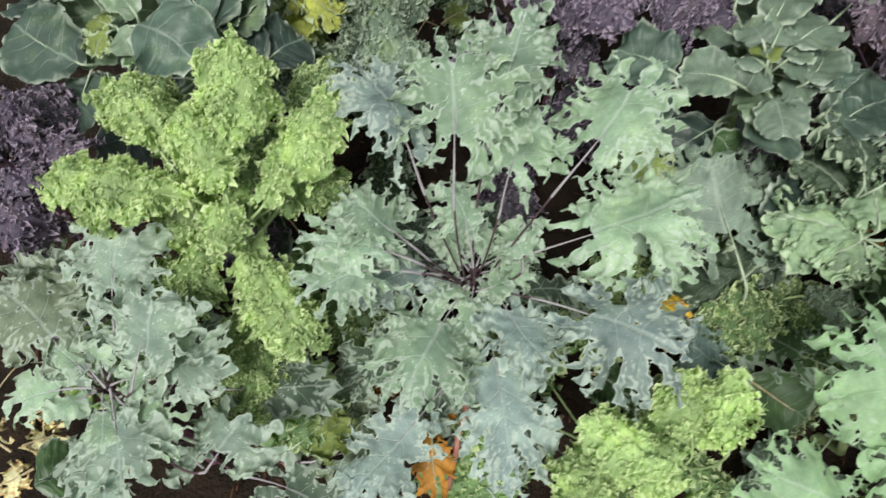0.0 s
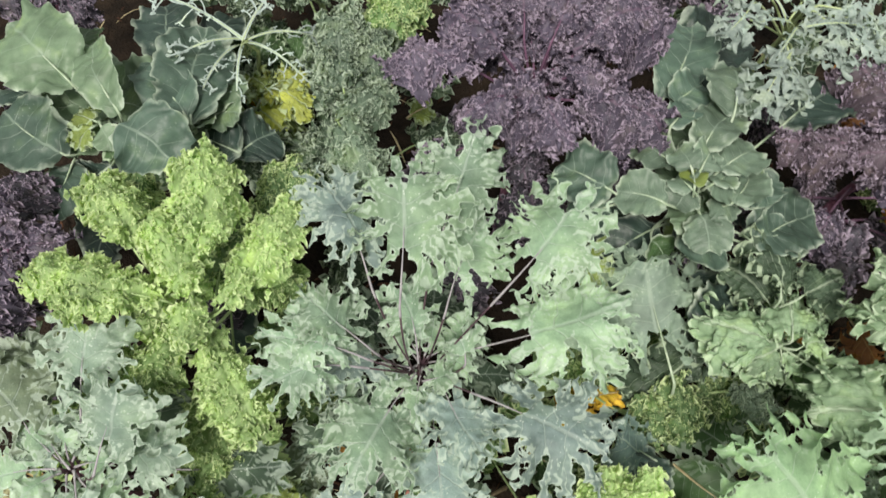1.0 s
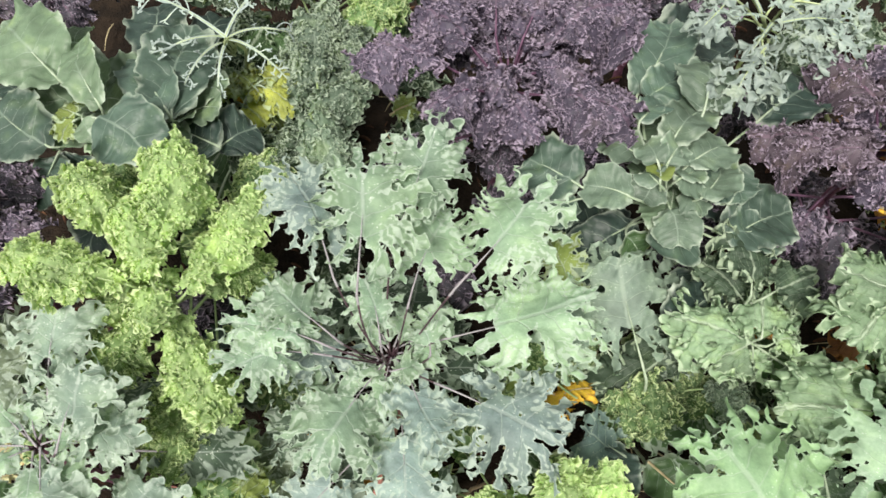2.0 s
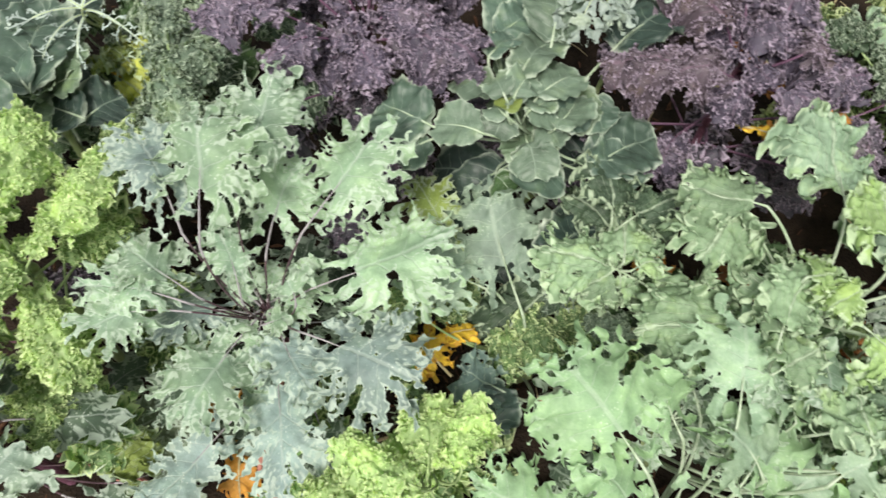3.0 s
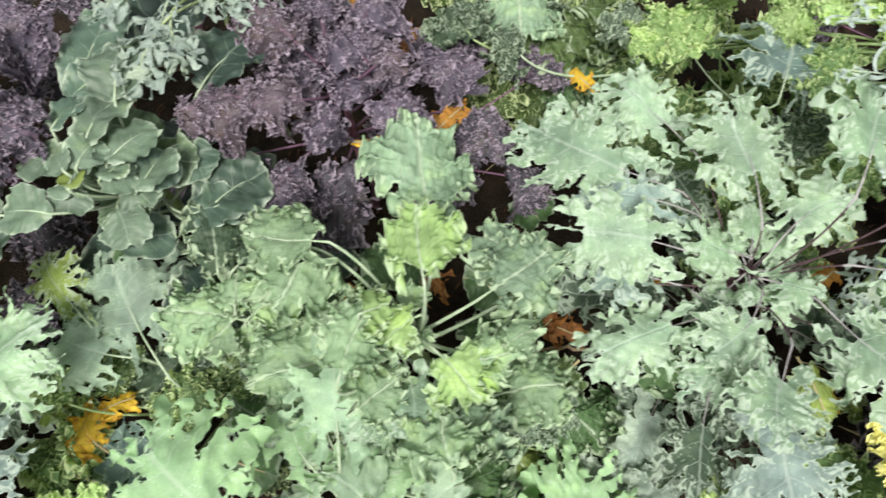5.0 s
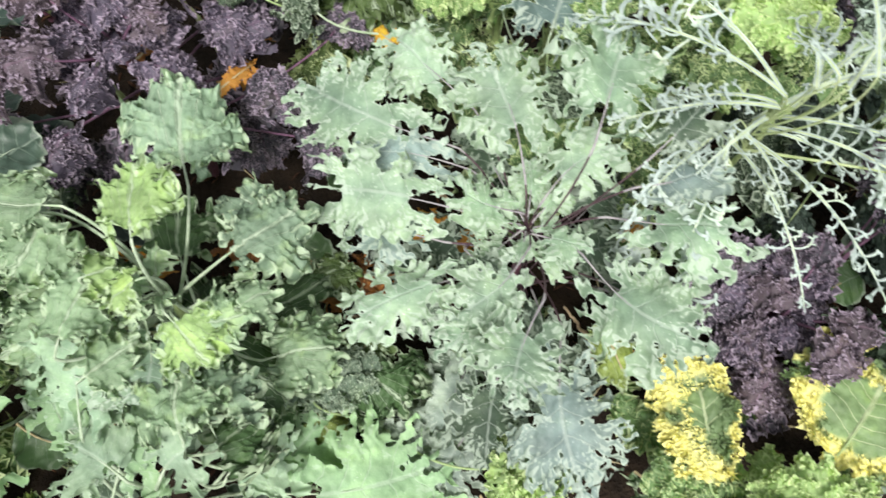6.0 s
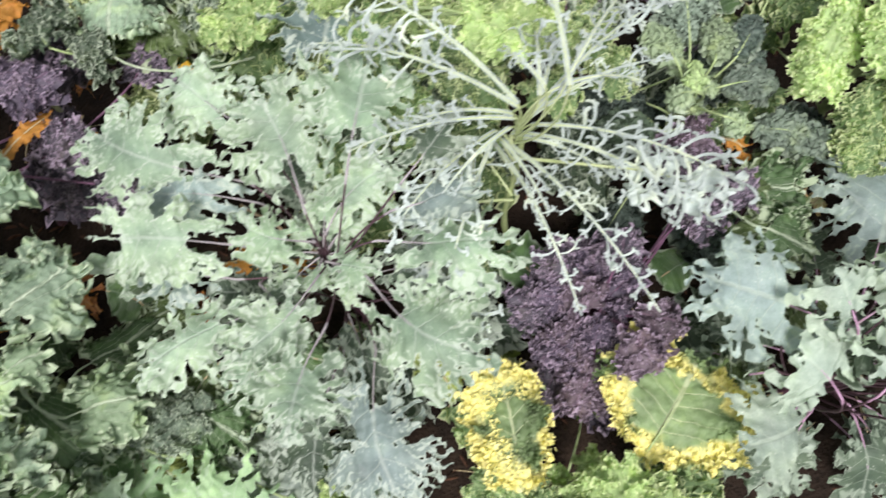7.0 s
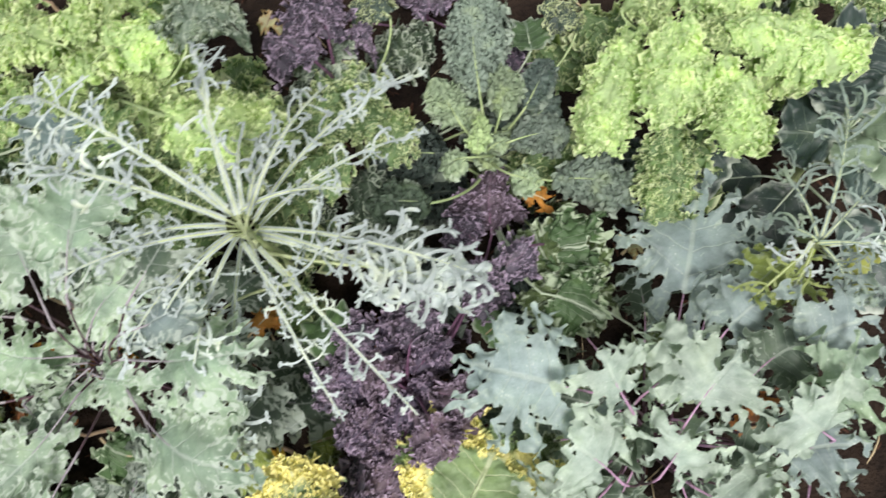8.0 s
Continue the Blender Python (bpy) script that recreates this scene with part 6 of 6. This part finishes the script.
leaf(k, "savoy", (-0.262, 1.052, 0.455), (-0.180, 1.010, 0.440), 0.085, "savz")
leaf(k, "savoy", (-0.268, 1.064, 0.450), (-0.215, 1.110, 0.435), 0.080, "savz")
leaf(k, "savoy", (-0.276, 1.056, 0.440), (-0.320, 1.092, 0.425), 0.075, "savy")
k = plant("curly_kale", -0.204, 1.349, 0.49, "grey-green curly kale at the back of the bed", "stem_green", 3, "curly", "cug_dark_shade")
leaf(k, "curly", (-0.188, 1.257, 0.574), (-0.205, 1.181, 0.559), 0.144, "cug")
leaf(k, "curly", (-0.176, 1.256, 0.590), (-0.095, 1.218, 0.575), 0.144, "cug")
leaf(k, "curly", (-0.190, 1.274, 0.571), (-0.284, 1.281, 0.556), 0.161, "cug")
leaf(k, "curly", (-0.028, 1.217, 0.612), (0.040, 1.194, 0.597), 0.152, "cur_dull_shade")
leaf(k, "curly", (-0.096, 1.248, 0.606), (-0.032, 1.313, 0.591), 0.157, "cur_dull_shade")
leaf(k, "curly", (-0.332, 1.301, 0.483), (-0.387, 1.248, 0.468), 0.143, "cug_dark_shade")
k = plant("mixed_kale", 1.438, 1.104, 0.35, "dull green curly kale between purple and pale plants", "stem_green", 4, "curly", "olv")
leaf(k, "curly", (1.369, 1.034, 0.438), (1.352, 1.125, 0.423), 0.164, "cug_dark_shade")
leaf(k, "savoy", (1.393, 1.038, 0.412), (1.412, 0.959, 0.397), 0.177, "olv")
leaf(k, "savoy", (1.384, 1.044, 0.406), (1.323, 0.974, 0.391), 0.162, "olv")
leaf(k, "savoy", (1.446, 1.065, 0.391), (1.531, 1.037, 0.376), 0.184, "olv")
leaf(k, "curly", (1.208, 0.972, 0.515), (1.189, 1.059, 0.500), 0.163, "cug_dark_shade")
leaf(k, "curly", (1.229, 0.977, 0.490), (1.293, 0.982, 0.475), 0.152, "cug_dark_shade")
leaf(k, "savoy", (1.416, 0.983, 0.347), (1.448, 0.901, 0.332), 0.152, "sav_dull_shade")
k = plant("purple_kale", 0.592, 1.489, 0.44, "dark purple curly kale at the back of the bed", "stem_red", 1, "curly", "purd")
leaf(k, "curly", (0.546, 1.393, 0.512), (0.479, 1.289, 0.497), 0.160, "purd")
leaf(k, "curly", (0.567, 1.385, 0.522), (0.626, 1.308, 0.507), 0.148, "purd")
leaf(k, "curly", (0.555, 1.409, 0.530), (0.461, 1.433, 0.515), 0.163, "purd")
leaf(k, "curly", (0.581, 1.402, 0.523), (0.714, 1.411, 0.508), 0.166, "purd")
leaf(k, "curly", (0.559, 1.434, 0.522), (0.589, 1.556, 0.507), 0.170, "purd")
k = plant("mixed_kale", 1.040, 1.564, 0.43, "dark green curly kale at the back of the bed", "stem_green", 2, "curly", "cug_dark_shade")
leaf(k, "curly", (0.960, 1.453, 0.520), (0.889, 1.379, 0.505), 0.176, "cug_dark_shade")
leaf(k, "curly", (0.973, 1.455, 0.519), (1.043, 1.376, 0.504), 0.179, "cug_dark_shade")
leaf(k, "curly", (0.950, 1.470, 0.520), (0.860, 1.512, 0.505), 0.179, "cug_dark_shade")
leaf(k, "curly", (0.990, 1.473, 0.519), (1.123, 1.500, 0.504), 0.185, "cug_dark_shade")
k = plant("purple_kale", 2.359, 0.996, 0.29, "dark purple curly kale at the back of the bed", "stem_red", 1, "curly", "purd")
leaf(k, "curly", (2.314, 0.892, 0.426), (2.242, 0.844, 0.411), 0.135, "purd")
leaf(k, "curly", (2.345, 0.921, 0.371), (2.324, 0.828, 0.356), 0.128, "purd")
leaf(k, "curly", (2.321, 0.903, 0.442), (2.244, 0.973, 0.427), 0.137, "purd")
leaf(k, "curly", (2.361, 0.931, 0.367), (2.476, 0.912, 0.352), 0.143, "purd")
k = plant("mixed_kale", 3.122, 0.524, 0.31, "dull green curly kale at the back of the bed", "stem_green", 2, "curly", "cug_dark_shade")
leaf(k, "curly", (3.038, 0.483, 0.395), (2.978, 0.472, 0.380), 0.145, "cur_dull_shade")
leaf(k, "curly", (3.040, 0.466, 0.414), (3.037, 0.399, 0.399), 0.144, "cur_dull_shade")
leaf(k, "curly", (3.033, 0.512, 0.396), (2.987, 0.578, 0.381), 0.147, "cur_dull_shade")

# ---- withered leaves ----


def fallen(base, tip, width, tone, label, kind="dead"):
    """A withered leaf, lying loose or hanging low."""
    LEAVES[0] += 1
    seed = LEAVES[0] * 37
    verts, quads, uv, mid, rims = skin_of(kind, base, tip, width, 0.12, radians(random.Random(seed).uniform(-20, 20)), seed)
    at = (np.array(base) + np.array(tip)) / 2
    ob = new("withered_leaf", smooth_mesh("withered_leaf", verts - at, quads, uv, SKIN[kind], rims))
    ob.location = at
    ob.color = (*TONE[tone], 1)
    tagged(ob, label, "leaf", "withered leaves in the bed")
    rib = new("midrib", smooth_mesh("midrib", *tube(mid[::8] - at, np.linspace(0.003, 0.001, len(mid[::8])), 6), material=STRAW))
    rib.parent = ob
    return ob


fallen((-0.012, 0.295, 0.250), (-0.002, 0.155, 0.230), 0.081, "dead", "orange withered kale leaf hanging under the canopy")
fallen((0.032, 0.436, 0.220), (-0.014, 0.260, 0.200), 0.070, "dead", "orange withered kale leaf hanging under the canopy")
fallen((0.392, 0.390, 0.335), (0.352, 0.500, 0.315), 0.100, "deady", "yellow dying kale leaf under the canopy")
fallen((0.365, 0.460, 0.335), (0.450, 0.488, 0.315), 0.065, "deady", "yellow dying kale leaf under the canopy")
fallen((-0.044, 0.440, 0.150), (-0.129, 0.369, 0.130), 0.101, "dead", "orange withered kale leaf hanging under the canopy")
fallen((0.610, 0.569, 0.300), (0.611, 0.626, 0.280), 0.040, "deady", "yellow dying kale leaf under the canopy")
fallen((1.056, 0.772, 0.500), (1.180, 0.872, 0.470), 0.036, "dead", "orange withered kale leaf hanging under the canopy")
fallen((0.930, 0.815, 0.515), (1.060, 0.776, 0.500), 0.036, "deady", "orange withered kale leaf hanging under the canopy")
fallen((0.935, 0.943, 0.450), (0.986, 1.010, 0.430), 0.048, "deadb", "brown dry leaf lying on the soil")
fallen((1.440, 0.850, 0.400), (1.390, 0.950, 0.380), 0.045, "deady", "yellow dying kale leaf under the canopy")
fallen((1.143, 1.003, 0.250), (1.124, 0.917, 0.230), 0.064, "dead", "orange withered kale leaf hanging under the canopy")
fallen((1.106, 1.282, 0.200), (1.141, 1.189, 0.180), 0.114, "deadb", "brown dry leaf lying on the soil")
fallen((1.133, 0.524, 0.120), (1.199, 0.488, 0.100), 0.073, "deadb", "brown dry leaf lying on the soil")
fallen((1.351, 0.543, 0.300), (1.452, 0.542, 0.280), 0.067, "dead", "orange withered kale leaf hanging under the canopy")
fallen((1.755, 0.406, 0.300), (1.817, 0.443, 0.280), 0.049, "dead", "orange withered kale leaf hanging under the canopy")
fallen((1.666, 0.282, 0.300), (1.684, 0.146, 0.280), 0.085, "savy", "yellow-green ageing kale leaf low in the bed", "savoy")
fallen((1.694, 0.232, 0.280), (1.704, 0.166, 0.260), 0.053, "deady", "yellow dying kale leaf under the canopy")
fallen((1.221, 0.523, 0.120), (1.325, 0.455, 0.100), 0.087, "deadb", "brown dry leaf lying on the soil")
fallen((0.766, 0.659, 0.250), (0.889, 0.612, 0.230), 0.064, "dead", "orange withered kale leaf hanging under the canopy")
fallen((1.146, 1.165, 0.250), (1.170, 1.061, 0.230), 0.070, "deadb", "brown dry leaf lying on the soil")
fallen((0.842, 0.412, 0.150), (0.880, 0.343, 0.130), 0.088, "deadb", "brown dry leaf lying on the soil")
fallen((1.103, 0.263, 0.180), (1.147, 0.183, 0.160), 0.104, "savy", "yellow-green ageing kale leaf low in the bed", "savoy")
fallen((1.376, 0.034, 0.120), (1.384, -0.012, 0.100), 0.069, "deady", "yellow dying kale leaf under the canopy")
fallen((-0.347, 1.060, 0.350), (-0.309, 1.121, 0.330), 0.076, "deady", "yellow dying kale leaf under the canopy")
fallen((-0.293, 1.092, 0.330), (-0.240, 1.035, 0.310), 0.090, "savy", "yellow-green ageing kale leaf low in the bed", "savoy")
fallen((0.006, 1.034, 0.400), (0.053, 1.080, 0.380), 0.060, "savy", "yellow-green ageing kale leaf low in the bed", "savoy")
fallen((0.969, 1.177, 0.350), (1.084, 1.297, 0.330), 0.116, "dead", "orange withered kale leaf hanging under the canopy")
fallen((0.998, 0.712, 0.200), (1.060, 0.592, 0.180), 0.112, "deadb", "brown dry leaf lying on the soil")
# an old leaf's dull green, darkened further to stand for shade
fallen((0.683, 0.540, 0.220), (0.761, 0.501, 0.200), 0.107, "sav_dull_shade", "dull green old kale leaf low in the bed, shade in its colour", "broad")
fallen((0.262, 0.523, 0.350), (0.324, 0.499, 0.330), 0.071, "savy", "yellow-green ageing kale leaf low in the bed", "savoy")
# four pale leaves for a sunlit patch, the sunlight put into their colour
fallen((-0.764, 0.318, 0.150), (-0.704, 0.343, 0.130), 0.085, "straw", "pale dry leaf on the soil")
fallen((-0.779, 0.271, 0.120), (-0.718, 0.296, 0.100), 0.086, "straw", "pale dry leaf on the soil")
fallen((-0.750, 0.230, 0.120), (-0.816, 0.202, 0.100), 0.073, "straw", "pale dry leaf on the soil")
fallen((-0.798, 0.261, 0.120), (-0.881, 0.307, 0.100), 0.074, "straw", "pale dry leaf on the soil")
# old leaves in the gaps; the dull and dark greens include painted shade
fallen((0.560, 0.370, 0.240), (0.660, 0.300, 0.225), 0.110, "sav_dull_shade", "dull green old kale leaf low in the bed, shade in its colour", "broad")
fallen((0.600, 0.300, 0.200), (0.700, 0.350, 0.190), 0.090, "cug_dark_shade", "dark green old curly kale leaf low in the bed, shade in its colour", "curly")
fallen((1.098, 0.609, 0.220), (1.178, 0.512, 0.200), 0.110, "sav_dull_shade", "dull green old kale leaf low in the bed, shade in its colour", "broad")
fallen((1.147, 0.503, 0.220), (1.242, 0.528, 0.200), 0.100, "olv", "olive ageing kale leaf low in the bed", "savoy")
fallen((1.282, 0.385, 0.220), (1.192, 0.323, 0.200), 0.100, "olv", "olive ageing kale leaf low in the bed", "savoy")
fallen((1.658, 0.001, 0.220), (1.715, -0.058, 0.200), 0.100, "sav_dull_shade", "dull green old kale leaf low in the bed, shade in its colour", "savoy")
fallen((1.535, 0.373, 0.220), (1.575, 0.280, 0.200), 0.090, "sav_dull_shade", "dull green old kale leaf low in the bed, shade in its colour", "savoy")
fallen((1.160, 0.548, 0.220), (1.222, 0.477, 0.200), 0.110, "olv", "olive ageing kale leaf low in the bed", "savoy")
fallen((1.419, 0.378, 0.220), (1.481, 0.308, 0.200), 0.100, "sav_dull_shade", "dull green old kale leaf low in the bed, shade in its colour", "savoy")
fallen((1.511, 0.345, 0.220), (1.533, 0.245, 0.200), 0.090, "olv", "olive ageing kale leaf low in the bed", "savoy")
fallen((1.252, 0.768, 0.220), (1.293, 0.695, 0.200), 0.100, "sav_dull_shade", "dull green old kale leaf low in the bed, shade in its colour", "broad")
fallen((0.279, 0.385, 0.220), (0.346, 0.343, 0.200), 0.100, "sav_dull_shade", "dull green old kale leaf low in the bed, shade in its colour", "savoy")
fallen((-0.650, 0.177, 0.300), (-0.592, 0.215, 0.280), 0.117, "sav_dull_shade", "dull green old kale leaf low in the bed, shade in its colour", "broad")
fallen((1.400, 0.526, 0.200), (1.519, 0.520, 0.180), 0.061, "dead", "orange withered kale leaf hanging under the canopy")
fallen((1.952, 0.339, 0.300), (1.975, 0.275, 0.280), 0.061, "dead", "orange withered kale leaf hanging under the canopy")
fallen((2.298, 0.399, 0.400), (2.341, 0.362, 0.380), 0.049, "dead", "orange withered kale leaf hanging under the canopy")
fallen((1.289, 0.526, 0.150), (1.227, 0.522, 0.130), 0.102, "deadb", "brown dry leaf lying on the soil")
fallen((2.588, -0.144, 0.150), (2.486, -0.127, 0.130), 0.105, "deadb", "brown dry leaf lying on the soil")
fallen((2.047, 0.943, 0.400), (2.019, 0.917, 0.380), 0.046, "straw", "pale dry leaf on the soil")
fallen((2.426, 0.242, 0.300), (2.475, 0.261, 0.280), 0.052, "straw", "pale dry leaf on the soil")
# two old leaves whose green is lowered for the shade around them
fallen((1.919, 0.285, 0.250), (1.874, 0.407, 0.230), 0.116, "sav_dull_shade", "dull green old kale leaf low in the bed, shade in its colour", "broad")
fallen((2.201, 0.246, 0.220), (2.135, 0.235, 0.200), 0.096, "sav_dull_shade", "dull green old kale leaf low in the bed, shade in its colour", "broad")
fallen((1.756, 0.199, 0.200), (1.818, 0.193, 0.180), 0.098, "savy", "yellow-green ageing kale leaf low in the bed", "savoy")


# ---- dry stalks ----
TWIG = plain_material("dry_stalk", (0.22, 0.15, 0.09), (0.46, 0.36, 0.24), 45, 0.7, 0.4)
TWIG_RED = plain_material("red_stalk", (0.20, 0.065, 0.055), (0.44, 0.20, 0.16), 45, 0.7, 0.4)
TWIG_GREEN = plain_material("green_stalk", (0.26, 0.31, 0.13), (0.46, 0.48, 0.27), 45, 0.6, 0.3)


def dry_stalk(a, b, radius, material, label):
    """A bare stalk with knots, one end on the soil."""
    rng = np.random.default_rng(int(abs(a[0]) * 1000 + abs(b[1]) * 700))
    a, b = np.array(a), np.array(b)
    way = b - a
    foot = b + way / np.linalg.norm(way) * 0.02 + np.array((0, 0, -b[2] * 0.5))
    foot2 = foot + np.array((way[0] * 0.15, way[1] * 0.15, -foot[2] - 0.01))
    s = np.linspace(0, 1, 14)[:, None]
    line = np.concatenate([a + way * s, [foot, foot2]])
    line[1:-2, :2] += rng.normal(0, 0.0018, (len(line) - 3, 2))
    fat = radius * np.linspace(0.6, 1.1, len(line)) * (1 + 0.25 * (np.arange(len(line)) % 5 == 0))
    ob = new("dry_stalk", smooth_mesh("dry_stalk", *tube(line - foot2, fat, 8), material=material))
    ob.location = foot2
    return tagged(ob, label, "stalk", "dry stalks in the bed")


dry_stalk((-0.457, 0.348, 0.060), (-0.265, 0.254, 0.010), 0.003, TWIG_RED, "reddish dry stalk lying on the soil")
dry_stalk((-0.464, 0.316, 0.040), (-0.314, 0.252, 0.010), 0.002, TWIG_RED, "reddish dry stalk lying on the soil")
dry_stalk((-0.449, 0.303, 0.080), (-0.292, 0.260, 0.030), 0.003, TWIG_RED, "reddish dry stalk lying on the soil")
dry_stalk((0.150, 0.273, 0.100), (0.234, 0.332, 0.050), 0.004, TWIG, "pale brown dry stalk low in the bed")
dry_stalk((1.153, 0.470, 0.080), (1.311, 0.453, 0.030), 0.004, TWIG, "pale brown dry stalk low in the bed")
dry_stalk((0.713, 0.507, 0.200), (0.860, 0.504, 0.150), 0.005, TWIG_GREEN, "pale green bare stalk low in the bed")
dry_stalk((1.404, 0.690, 0.220), (1.521, 0.555, 0.170), 0.005, TWIG, "pale brown dry stalk low in the bed")
dry_stalk((1.512, 0.345, 0.150), (1.565, 0.295, 0.100), 0.004, TWIG, "pale brown dry stalk low in the bed")
dry_stalk((0.659, 0.525, 0.220), (0.812, 0.524, 0.170), 0.005, TWIG_GREEN, "pale green bare stalk low in the bed")
dry_stalk((0.184, 1.117, 0.200), (0.310, 1.096, 0.150), 0.004, TWIG, "pale brown dry stalk low in the bed")
dry_stalk((1.000, 0.397, 0.150), (1.055, 0.260, 0.100), 0.004, TWIG, "pale brown dry stalk low in the bed")
dry_stalk((1.629, 0.336, 0.200), (1.671, 0.262, 0.150), 0.004, TWIG, "pale brown dry stalk low in the bed")
dry_stalk((1.527, 0.279, 0.150), (1.612, 0.362, 0.100), 0.004, TWIG_GREEN, "pale green bare stalk low in the bed")
dry_stalk((1.599, 1.307, 0.300), (1.626, 1.299, 0.250), 0.004, TWIG, "pale brown dry stalk low in the bed")
dry_stalk((0.997, 1.219, 0.300), (1.039, 1.148, 0.250), 0.006, TWIG_GREEN, "pale green bare stalk low in the bed")
dry_stalk((0.088, 0.480, 0.330), (0.030, 0.240, 0.270), 0.005, TWIG_RED, "red bare leaf stalk leaning under the large kale")
